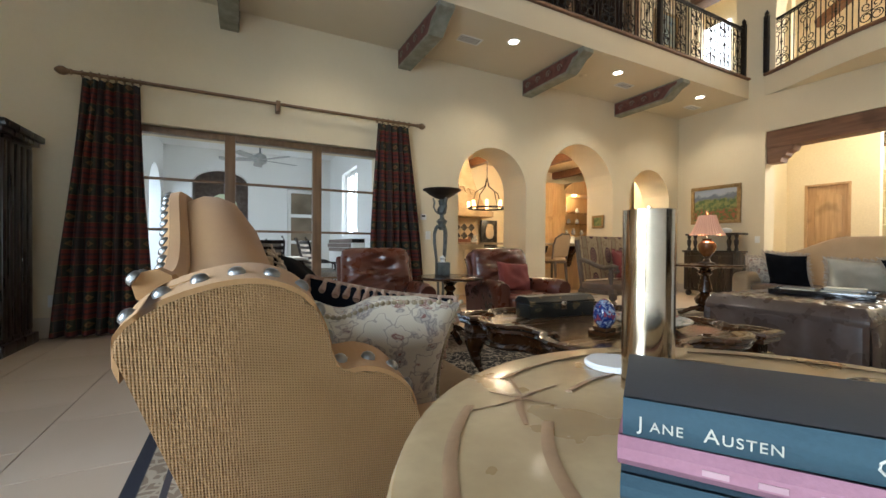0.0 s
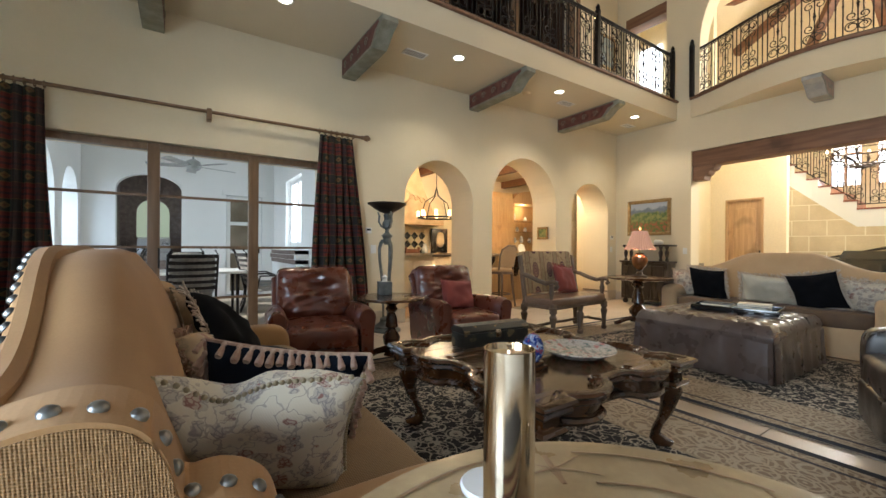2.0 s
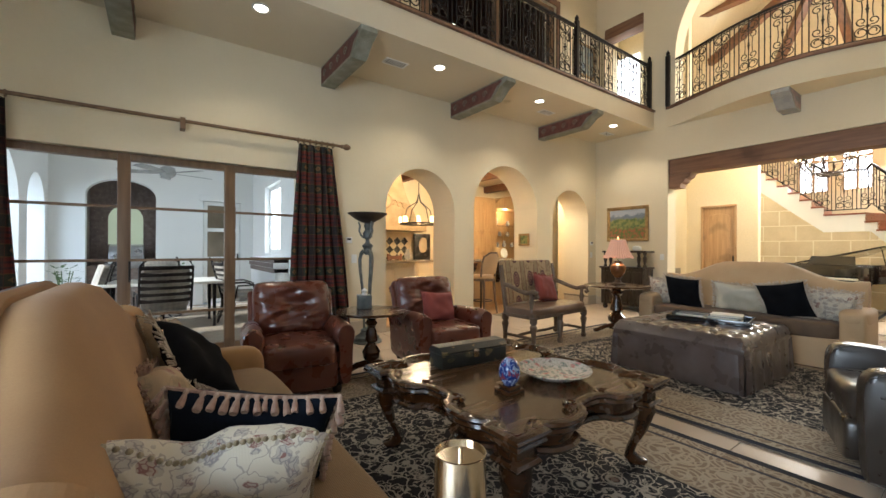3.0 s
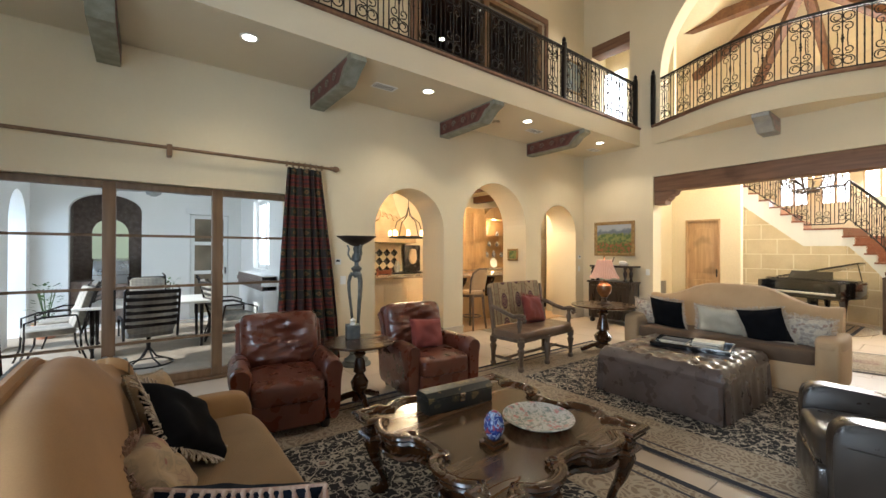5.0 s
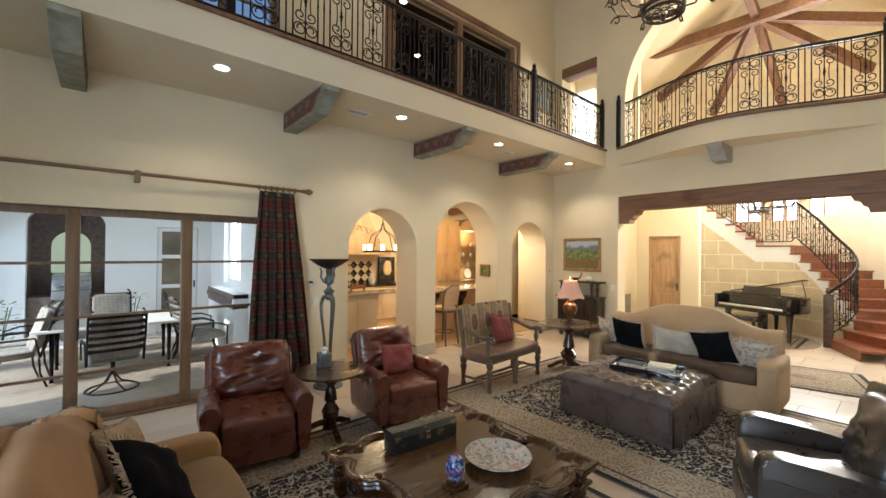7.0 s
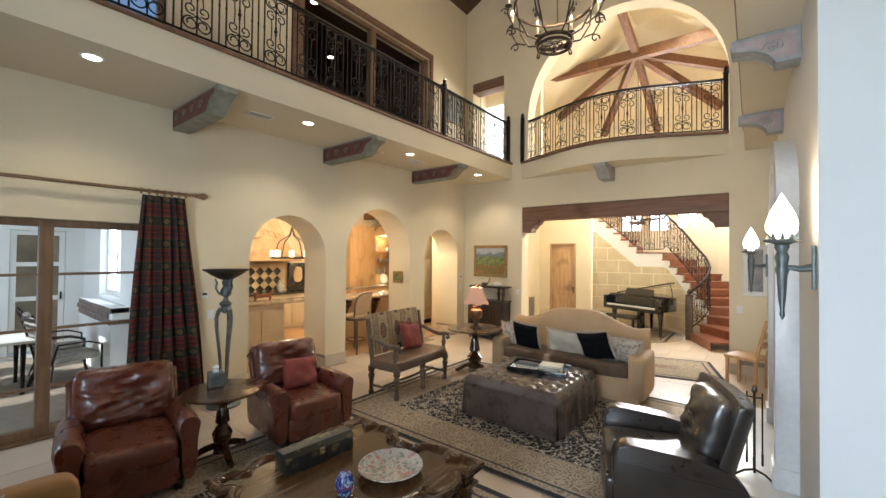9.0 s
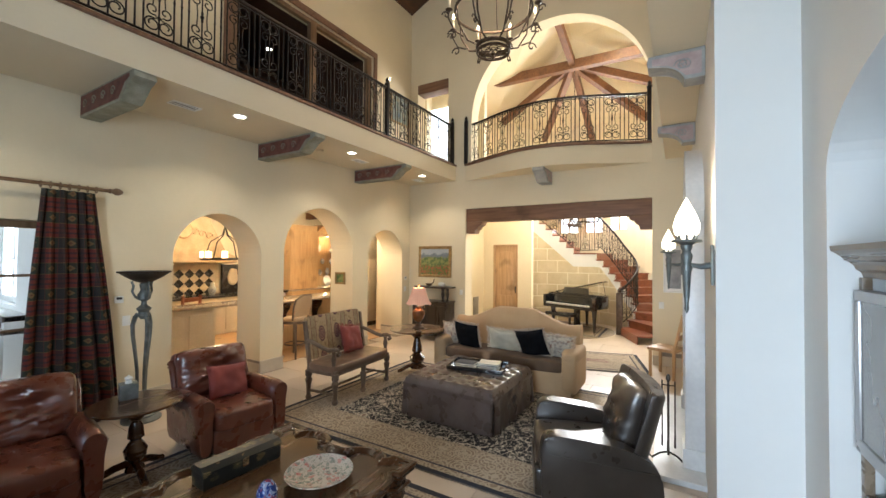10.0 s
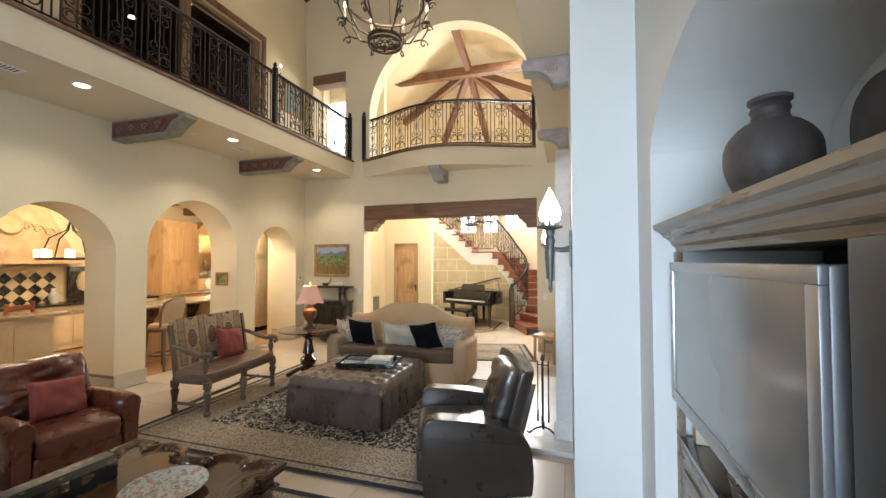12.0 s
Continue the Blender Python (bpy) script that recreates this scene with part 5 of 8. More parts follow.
def inset(plan, d):
    """The outline moved inwards by d."""
    out, n = [], len(plan)
    for i in range(n):
        a, b, c = Vector(plan[i - 1]), Vector(plan[i]), Vector(plan[(i + 1) % n])
        u, v = (b - a).normalized(), (c - b).normalized()
        nu, nv = Vector((-u.y, u.x)), Vector((-v.y, v.x))
        m = (nu + nv)
        m = m / max(0.55, m.dot(nu)) if m.length > 1e-6 else nu
        out.append(b + m * d)
    return out


def moulding(bm, plan, profile):
    """A moulding swept round the outline; the profile gives inset and height."""
    rings = [[bm.verts.new((q.x, q.y, z)) for q in inset(plan, d)] for d, z in profile]
    n = len(plan)
    for a, b in zip(rings, rings[1:] + rings[:1]):
        for k in range(n):
            bm.faces.new((a[k], a[(k + 1) % n], b[(k + 1) % n], b[k]))
    return bm


part("moulded_rim", moulding(B(), plan, [(0.055, 0.47), (0.0, 0.445), (-0.006, 0.455), (0.0, 0.468), (-0.014, 0.476), (-0.020, 0.487), (-0.014, 0.499), (0.004, 0.505), (0.018, 0.502), (0.026, 0.494), (0.034, 0.497), (0.044, 0.492), (0.055, 0.481)]), MAHOG, ct)
part("apron", prism(B(), [tuple(q) for q in inset(plan, 0.035)], (0.365, 0.456)), MAHOG, ct)
part("lower_moulding", moulding(B(), plan, [(0.045, 0.39), (0.018, 0.385), (0.008, 0.372), (0.016, 0.358), (0.045, 0.352)]), MAHOG, ct)
for k in range(4):
    c, s = math.cos(k * math.pi / 2), math.sin(k * math.pi / 2)
    for u in (-0.125, 0.125):
        bm = B()
        spiral = []
        for i in range(15):
            a, r = i * 0.55, 0.042 * (1 - i / 18)
            x, y = u + r * math.cos(a) * (1 if u > 0 else -1), -0.505 + r * math.sin(a) * 0.9
            spiral.append((x * c - y * s, x * s + y * c, 0.495))
        tube(bm, spiral, 0.011, 6)
        part("scroll", bm, MAHOG, ct)
    bm = B()
    q = Vector((-0.5 * c + 0.5 * s, -0.5 * s - 0.5 * c, 0)).normalized()
    path = [q * r + Vector((0, 0, z)) for r, z in ((0.66, 0.42), (0.72, 0.36), (0.745, 0.29), (0.72, 0.2), (0.675, 0.12), (0.66, 0.07), (0.69, 0.035), (0.735, 0.025))]
    rings = [0.06, 0.068, 0.064, 0.048, 0.036, 0.032, 0.038, 0.028]
    prev = None
    for a, ra in zip(path, rings):
        t = Vector((-q.y, q.x, 0))
        ring = [bm.verts.new(a + (t * math.cos(j * math.tau / 12) + (q * 0.8 + Vector((0, 0, 0.6))) * math.sin(j * math.tau / 12)) * ra) for j in range(12)]
        if prev:
            for j in range(12):
                bm.faces.new((prev[j], prev[(j + 1) % 12], ring[(j + 1) % 12], ring[j]))
        else:
            bm.faces.new(ring[::-1])
        prev = ring
    bm.faces.new(prev)
    part("cabriole_leg", bm, MAHOG, ct)

egg = thing("painted_egg", "glossy blue painted egg on a small wood stand", "ornament", pose(1.82, 1.355, 0.491))
part("egg", lathe(B(), [(0.004, 0), (0.03, 0.006), (0.048, 0.03), (0.055, 0.06), (0.052, 0.09), (0.04, 0.12), (0.02, 0.14), (0.002, 0.146)], 28, (0, 0, 0.035)), BLUEGLASS, egg)
part("stand", boxes([(-0.055, 0.055, -0.055, 0.055, 0, 0.022), (-0.04, 0.04, -0.04, 0.04, 0.022, 0.04)], 0.004), MAHOG, egg)
plate = thing("china_plate", "round painted china charger with rose pattern on the coffee table", "plate", pose(2.205, 1.38, 0.491))
part("dish", lathe(B(), [(0.001, 0.018), (0.11, 0.018), (0.15, 0.025), (0.205, 0.052), (0.208, 0.047), (0.15, 0.015), (0.11, 0.0), (0.001, 0.0)], 48), CHINA, plate)
bx = thing("lacquer_box", "long black lacquer box with gilt flowers and a domed lid", "box", pose(2.0, 1.895, 0.491, 0, 0, -4))
part("body", box(B(), -0.25, 0.25, -0.075, 0.075, 0, 0.085, 0.006), LACQUER, bx)
part("lid", prism(B(), [(-0.08, 0.088), (-0.08, 0.10), (-0.045, 0.13), (0.045, 0.13), (0.08, 0.10), (0.08, 0.088)], (-0.255, 0.255), lambda u, v, w: (w, u, v), 0.003), LACQUER, bx)
part("clasp", box(B(), -0.02, 0.02, -0.084, -0.076, 0.05, 0.10, 0.003), BRASS, bx)


def pedestal(name, label, m, r, h, mat, foot=0.25):
    t = thing(name, label, "table", m)
    part("tabletop", lathe(B(), [(0.001, h - 0.03), (r - 0.03, h - 0.03), (r, h - 0.02), (r + 0.006, h - 0.01), (r, h), (r - 0.02, h + 0.001), (0.001, h + 0.001)], 48), mat, t)
    fat = (foot / 0.27) ** 2
    prof = [(0.075, 0.06), (0.06, 0.09), (0.035, 0.12), (0.075, 0.17), (0.085, 0.23), (0.05, 0.29), (0.035, 0.31), (0.06, 0.33), (0.05, 0.42), (0.032, h - 0.16), (0.06, h - 0.12), (0.04, h - 0.09), (0.11, h - 0.03)]
    part("pedestal", lathe(B(), [(q * fat, z) for q, z in prof], 24), mat, t)
    for k in range(3):
        a = k * math.tau / 3 + 0.4
        d = Vector((math.cos(a), math.sin(a), 0))
        bm = B()
        tube(bm, [d * 0.03 + Vector((0, 0, 0.12)), d * foot * 0.5 + Vector((0, 0, 0.09)), d * foot * 0.85 + Vector((0, 0, 0.04)), d * foot + Vector((0, 0, 0.03))], 0.032, 10, ends=(1.0, 0.85))
        part("foot", bm, mat, t)
    return t


pedestal("pedestal_table", "round dark mahogany pedestal table between the leather chairs", pose(2.02, 3.38, 0.012), 0.325, 0.62, MAHOG, 0.27)
pedestal("lamp_table", "round dark wood lamp table with a turned baluster base", pose(5.85, 3.14, 0.001), 0.45, 0.70, MAHOG, 0.33)
tb = thing("tissue_box", "grey-green square tissue box with a white tissue on the side table", "box", pose(2.02, 3.54, 0.634, 0, 0, -15))
part("case", box(B(), -0.065, 0.065, -0.065, 0.065, 0, 0.13, 0.006), PEWTER, tb)
bm = lathe(B(), [(0.03, 0), (0.02, 0.025), (0.032, 0.045), (0.003, 0.07)], 7, (0, 0, 0.128))
part("tissue", bm, WHITE, tb, "white paper tissue")

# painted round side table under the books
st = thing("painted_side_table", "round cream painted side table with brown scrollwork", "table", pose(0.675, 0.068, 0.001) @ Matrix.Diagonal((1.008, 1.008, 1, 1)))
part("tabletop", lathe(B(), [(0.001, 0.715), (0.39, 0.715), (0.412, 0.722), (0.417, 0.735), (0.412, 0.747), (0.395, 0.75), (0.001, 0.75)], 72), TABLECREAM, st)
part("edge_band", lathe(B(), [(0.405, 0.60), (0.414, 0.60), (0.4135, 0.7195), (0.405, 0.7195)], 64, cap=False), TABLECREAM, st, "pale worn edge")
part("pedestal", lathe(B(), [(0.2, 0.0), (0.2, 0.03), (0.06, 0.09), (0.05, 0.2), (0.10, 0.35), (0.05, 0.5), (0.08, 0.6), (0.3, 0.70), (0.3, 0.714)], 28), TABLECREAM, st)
for k in range(6):
    a0 = k * 60 + 8
    for r, a1, a2 in ((0.368, a0 + 4, a0 + 48), (0.282, a0 + 6, a0 + 46)):
        bm = B()
        pts = [(r * math.cos(radians(a)), r * math.sin(radians(a))) for a in [a1 + (a2 - a1) * i / 12 for i in range(13)]]
        tube(bm, [(x, y, 0.7505) for x, y in pts], 0.0062, 6, flat=0.14)
        part("painted_line", bm, TABLELINE, st)
    bm = B()
    c = Vector((0.325 * math.cos(radians(a0 - 4)), 0.325 * math.sin(radians(a0 - 4)), 0.7505))
    t = Vector((-math.sin(radians(a0 - 4)), math.cos(radians(a0 - 4)), 0))
    o = Vector((math.cos(radians(a0 - 4)), math.sin(radians(a0 - 4)), 0))
    for s in (-1, 1):
        tube(bm, [c + t * s * 0.06 + o * 0.03, c + t * s * 0.03 + o * 0.012, c + t * s * 0.008, c - o * 0.03], 0.0045, 6, flat=0.14, ends=(0.4, 0.9))
        tube(bm, [c + t * s * 0.065 - o * 0.03, c + t * s * 0.03 - o * 0.012, c - t * s * 0.004], 0.0045, 6, flat=0.14, ends=(0.6, 1.2))
    tube(bm, [c + o * 0.035, c - o * 0.045], 0.0045, 6, flat=0.14)
    part("painted_leaf", bm, TABLELINE, st)

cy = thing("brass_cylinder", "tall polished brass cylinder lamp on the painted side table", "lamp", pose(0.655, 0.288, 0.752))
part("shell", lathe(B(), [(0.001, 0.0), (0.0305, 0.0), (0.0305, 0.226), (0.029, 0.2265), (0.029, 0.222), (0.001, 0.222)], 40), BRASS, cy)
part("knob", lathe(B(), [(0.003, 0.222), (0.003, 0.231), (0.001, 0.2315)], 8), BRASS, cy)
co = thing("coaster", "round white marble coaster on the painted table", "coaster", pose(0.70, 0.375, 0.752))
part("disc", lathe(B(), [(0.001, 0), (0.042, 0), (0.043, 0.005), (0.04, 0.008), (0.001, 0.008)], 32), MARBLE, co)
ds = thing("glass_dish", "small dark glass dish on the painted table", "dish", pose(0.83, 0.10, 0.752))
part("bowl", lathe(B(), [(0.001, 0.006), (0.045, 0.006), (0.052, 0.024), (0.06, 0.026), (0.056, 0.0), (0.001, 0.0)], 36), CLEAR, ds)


def writing(text, size, mat, parent, m, label=""):
    cu = bpy.data.curves.new("lettering", "FONT")
    cu.body, cu.size, cu.extrude, cu.space_character = text, size, 0.0003, 1.15
    tmp = bpy.data.objects.new("lettering", cu)
    me = bpy.data.meshes.new_from_object(tmp)
    me.materials.append(mat)
    ob = new("lettering", me)
    ob.parent, ob.matrix_basis = parent, m
    bpy.data.objects.remove(tmp)
    return tagged(ob, label)


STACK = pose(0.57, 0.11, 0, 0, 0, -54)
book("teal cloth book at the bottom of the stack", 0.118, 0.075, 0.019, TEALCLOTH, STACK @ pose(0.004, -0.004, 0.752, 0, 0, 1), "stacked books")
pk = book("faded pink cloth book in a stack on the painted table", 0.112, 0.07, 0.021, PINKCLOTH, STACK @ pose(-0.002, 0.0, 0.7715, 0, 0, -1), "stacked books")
for i in range(3):
    part("title_bar", box(B(), -0.06 + 0.03 * i, -0.045 + 0.03 * i, -0.0772, -0.0765, 0.008, 0.012), FADED, pk)
ja = book("charcoal book with teal spine lettered in silver on a stack", 0.112, 0.0675, 0.0275, CHARCOAL, STACK @ pose(0, 0, 0.793), "stacked books", TEALCLOTH)
writing("J", 0.0135, LETTER, ja, pose(-0.102, -0.0741, 0.0085, 90, 0, 0), "silver spine lettering")
writing("ANE", 0.0098, LETTER, ja, pose(-0.0945, -0.0741, 0.0085, 90, 0, 0))
writing("A", 0.0135, LETTER, ja, pose(-0.0625, -0.0741, 0.0085, 90, 0, 0))
writing("USTEN", 0.0098, LETTER, ja, pose(-0.0525, -0.0741, 0.0085, 90, 0, 0))
bm = B()
tube(bm, [(0.03 + 0.006 * math.cos(a * 0.7) - 0.0004 * a, -0.0742, 0.014 + 0.005 * math.sin(a * 0.7)) for a in range(12)], 0.0009, 5)
tube(bm, [(0.036 + 0.0022 * i, -0.0742, 0.0115 + 0.003 * math.sin(i * 1.5)) for i in range(14)], 0.0009, 5)
part("script_flourish", bm, LETTER, ja)


# ---- fixtures of the great room ----
CORBELGREY = surface("grey_corbel", (0.30, 0.31, 0.30), (0.42, 0.42, 0.40), 0.65, 0, 9, 60, 0.3)


def corbel(label, tip, m, wide=0.19, mat=CORBEL):
    """A painted timber corbel: a long block whose free end is cut to an ogee; it runs along -y from the wall at y = 0."""
    c = thing("painted_corbel", label, "corbel", m, "painted corbels")
    h = 0.25
    prof = [(0, 0), (0, -h), (-tip + 0.30, -h), (-tip + 0.27, -h + 0.03), (-tip + 0.22, -h + 0.055), (-tip + 0.17, -h + 0.10), (-tip + 0.13, -h + 0.145), (-tip + 0.05, -h + 0.165), (-tip, -h + 0.185), (-tip, -0.02), (-tip + 0.02, 0)]
    if tip < 0.5:
        prof = [(0, 0), (0, -h), (-0.15, -h)] + [(-tip + 0.04 + (tip - 0.19) * math.cos(radians(a)), -h + 0.15 * math.sin(radians(a))) for a in (15, 30, 45, 60, 75, 90)] + [(-tip, -h + 0.155), (-tip - 0.01, -0.05), (-tip, 0)]
    part("body", prism(B(), prof, (-wide / 2, wide / 2), lambda u, v, w: (w, u, v), 0.006), mat, c)
    for s in (-1, 1):
        inner = [(-0.02, -0.025), (-0.02, -h + 0.025), (-tip + 0.33, -h + 0.025), (-tip + 0.2, -0.09), (-tip + 0.1, -0.06), (-tip + 0.1, -0.025)]
        if tip < 0.5:
            inner = [(-0.025, -0.03), (-0.025, -h + 0.03), (-0.135, -h + 0.03), (-0.20, -0.15), (-0.27, -0.105), (-tip + 0.03, -0.085), (-tip + 0.03, -0.03)]
        part("painted_panel", prism(B(), inner, (s * (wide / 2 + 0.0005), s * (wide / 2 + 0.004)), lambda u, v, w: (w, u, v)), CORBELRED if mat is CORBEL else CORBELROSE, c, "faded red painted panel")
        n = max(2, int((tip - 0.3) / 0.22))
        for k in range(n):
            y0 = -0.14 - k * (tip - 0.36) / n
            bm = B()
            tube(bm, [(s * (wide / 2 + 0.006), y0 - 0.055 * (1 - i / 16) * math.cos(i * 0.6), -0.125 + 0.055 * (1 - i / 16) * math.sin(i * 0.6)) for i in range(15)], 0.006, 5)
            part("carved_scroll", bm, mat, c)
    bm = B()
    for k in range(5):
        a = radians(-60 + 30 * k)
        tube(bm, [(0, -tip + 0.19, -0.14), (0.07 * math.sin(a), -tip + 0.11 - 0.03 * math.cos(a), -0.10 + 0.03 * math.cos(a))], 0.008, 5, ends=(0.6, 1.2))
    part("carved_leaf", bm, mat, c)
    return c


for x in (0.07, 2.22, 4.38, 6.55):
    corbel("long grey-green timber corbel with faded red panels under the balcony", 1.30, pose(x, WA - 0.001, SOF - 0.001))
for x in (2.25, 4.40, 6.50):
    corbel("short painted timber corbel with rose panels on the chimney wall", 0.42, pose(x, RW + 0.001 if x > 3.4 else -1.159, SOF, 0, 0, 180), 0.19, CORBELGREY)
corbel("grey carved corbel under the bowed balcony", 0.62, pose(WB - 0.001, 1.74, SOF - 0.022, 0, 0, -90), 0.22, CORBELGREY)


def downlight(x, y, z, watts=22, lamp=True, colour=(1.0, 0.80, 0.55)):
    d = thing("downlight", "lit recessed downlight with a white trim ring", "light", pose(x, y, z), "recessed downlights")
    part("trim_ring", lathe(B(), [(0.062, 0), (0.09, 0), (0.088, -0.006), (0.066, -0.006)], 28, cap=False), WHITE, d)
    part("lens", lathe(B(), [(0.001, -0.001), (0.064, -0.001), (0.064, -0.004), (0.001, -0.004)], 24), DOWNLIGHT, d, "glowing lens")
    if lamp:
        spot("downlight_lamp", (x, y, z - 0.03), watts, colour, 130, 0.06)


for x, watts in ((1.2, 28), (3.4, 44), (5.4, 50), (7.55, 48)):
    downlight(x, 4.22, SOF - 0.001, watts, True, (1.0, 0.84, 0.62))
for x, y in ((2.86, 4.45), (5.9, 4.5), (7.95, 4.6)):
    v = thing("air_vent", "white slatted air vent in the soffit", "vent", pose(x, y, SOF - 0.001), "soffit vents")
    part("frame", boxes([(-0.16, 0.16, -0.08, -0.065, -0.008, 0), (-0.16, 0.16, 0.065, 0.08, -0.008, 0), (-0.16, -0.145, -0.065, 0.065, -0.008, 0), (0.145, 0.16, -0.065, 0.065, -0.008, 0)]), WHITE, v)
    part("backing", box(B(), -0.145, 0.145, -0.065, 0.065, -0.003, -0.001), TVDARK, v)
    for k in range(9):
        part("slat", box(B(), -0.135 + 0.033 * k, -0.12 + 0.033 * k, -0.065, 0.065, -0.007, -0.004), WHITE, v)
part_x = thing("smoke_detector", "small round white smoke detector on the soffit", "detector", pose(5.0, 4.55, SOF - 0.001))
part("cover", lathe(B(), [(0.001, -0.03), (0.05, -0.028), (0.065, 0), (0.001, 0)], 24), SOFFIT, part_x)

# Added glowing discs for reflections in the dark glass, placed along camera rays.
for x, y in ((4.62, 5.98), (6.07, 6.03), (6.07, 7.47)):
    downlight(x, y, 6.599, 0, False)

# drapery
rod = thing("curtain_rod", "brown wood curtain pole with carved finials and a centre bracket", "curtain rod")
bm = B()
tube(bm, [(-1.27, WA - 0.11, 2.60), (2.36, WA - 0.11, 2.60)], 0.019, 12)
part("pole", bm, DOORFRAME, rod)
for x, s in ((-1.27, -1), (2.36, 1)):
    part("finial", lathe(B(), [(0.018, 0), (0.03, 0.015), (0.022, 0.03), (0.042, 0.07), (0.04, 0.1), (0.02, 0.13), (0.004, 0.14)], 16, (0, 0, 0), pose(x, WA - 0.11, 2.60, 0, 90 * s, 0)), DOORFRAME, rod)
part("bracket", box(B(), 0.555, 0.605, WA - 0.135, WA, 2.51, 2.635, 0.008), DOORFRAME, rod)


def drape(x0, x1, b0, b1, folds, seed, z1=2.55):
    d = thing("drapery_panel", "floor-length dark red and green plaid drapery panel on wooden rings", "curtain")
    rows, n, cols = [], folds * 10, 22
    bm = B()
    for j in range(cols + 1):
        v = j / cols
        z = z1 - (z1 - 0.025) * v
        row = []
        for i in range(n + 1):
            u = i / n
            sway = 0.35 * math.sin(u * 3 + seed)
            x = (x0 + (x1 - x0) * u) * (1 - v) + (b0 + (b1 - b0) * u) * v + 0.012 * math.sin(v * 5 + u * 9 + seed)
            y = WA - 0.115 - (0.022 + 0.033 * v) * math.sin(u * folds * math.tau + sway * v * 2) - 0.03 * v
            row.append(bm.verts.new((x, y, z)))
        rows.append(row)
    for a, b in zip(rows, rows[1:]):
        for i in range(n):
            bm.faces.new((a[i], a[i + 1], b[i + 1], b[i]))
    cloth = part("cloth", bm, PLAID, d)
    so = cloth.modifiers.new("thickness", "SOLIDIFY")
    so.thickness = 0.006
    first = None
    for k in range(folds + 1):
        m = pose(x0 + (x1 - x0) * k / folds, WA - 0.11, 2.592, 0, 90, 0)
        if first is None:
            bm = B()
            tube(bm, [(0.032 * math.cos(a * math.tau / 18), 0.032 * math.sin(a * math.tau / 18), 0) for a in range(18)], 0.006, 6, closed=True)
            first = part("ring", bm, DOORFRAME, d)
            first.matrix_basis = m
        else:
            again("ring", first, m, d)


drape(-1.20, -0.74, -1.42, -0.62, 7, 0.4)
drape(1.80, 2.25, 1.66, 2.52, 6, 2.2)

# torchiere
to = thing("torchiere_lamp", "verdigris pewter torchiere with three sculpted supports and a dark bowl", "floor lamp", pose(2.60, 4.71, 0.001))
part("base", lathe(B(), [(0.19, 0), (0.19, 0.02), (0.15, 0.05), (0.16, 0.07), (0.10, 0.11), (0.08, 0.14), (0.09, 0.16), (0.03, 0.19)], 28), PEWTER, to)
for k in range(3):
    a = k * math.tau / 3 + 0.5
    d = Vector((math.cos(a), math.sin(a), 0))
    bm = B()
    tube(bm, [d * r + Vector((0, 0, z)) for r, z in ((0.04, 0.17), (0.045, 0.35), (0.05, 0.55), (0.07, 0.75), (0.095, 0.95), (0.10, 1.08), (0.08, 1.16), (0.05, 1.20))], 0.020, 8, ends=(0.7, 1.3))
    part("sculpted_leg", bm, PEWTER, to)
    bm = B()
    tube(bm, [d * r + Vector((0, 0, z)) for r, z in ((0.035, 1.36), (0.08, 1.39), (0.11, 1.45), (0.10, 1.52), (0.12, 1.57))], 0.013, 8)
    part("scroll_arm", bm, PEWTER, to)
part("stem", lathe(B(), [(0.03, 1.14), (0.06, 1.18), (0.05, 1.22), (0.075, 1.26), (0.03, 1.30), (0.025, 1.34), (0.06, 1.37), (0.065, 1.42), (0.035, 1.47), (0.05, 1.53), (0.03, 1.56)], 20), PEWTER, to)
part("bowl", lathe(B(), [(0.03, 1.55), (0.09, 1.57), (0.17, 1.615), (0.235, 1.665), (0.255, 1.67), (0.258, 1.685), (0.235, 1.685), (0.16, 1.635), (0.001, 1.60)], 36), IRON, to)

# bench with a high tapestry back
be = thing("tapestry_bench", "carved wood bench with leather seat and tapestry back", "bench", pose(4.595, 3.42, 0.012, 0, 0, 4))
part("seat", puff(B(), -0.60, 0.60, -0.27, 0.24, 0.385, 0.49, 0.26, 14), BENCHLEATHER, be, "worn brown leather seat")
part("seat_rail", box(B(), -0.585, 0.585, -0.255, 0.235, 0.35, 0.42, 0.01), GREYWOOD, be)
bm = puff(B(), -0.55, 0.53, -0.03, 0.035, 0.0, 0.56, 0.12, 18)
bmesh.ops.rotate(bm, verts=bm.verts[:], cent=(0, 0, 0), matrix=Matrix.Rotation(radians(-9), 3, "X"))
bmesh.ops.translate(bm, verts=bm.verts[:], vec=(0, 0.235, 0.50))
part("upholstered_back", bm, TAPESTRY, be, "gold tapestry back with plum medallions")
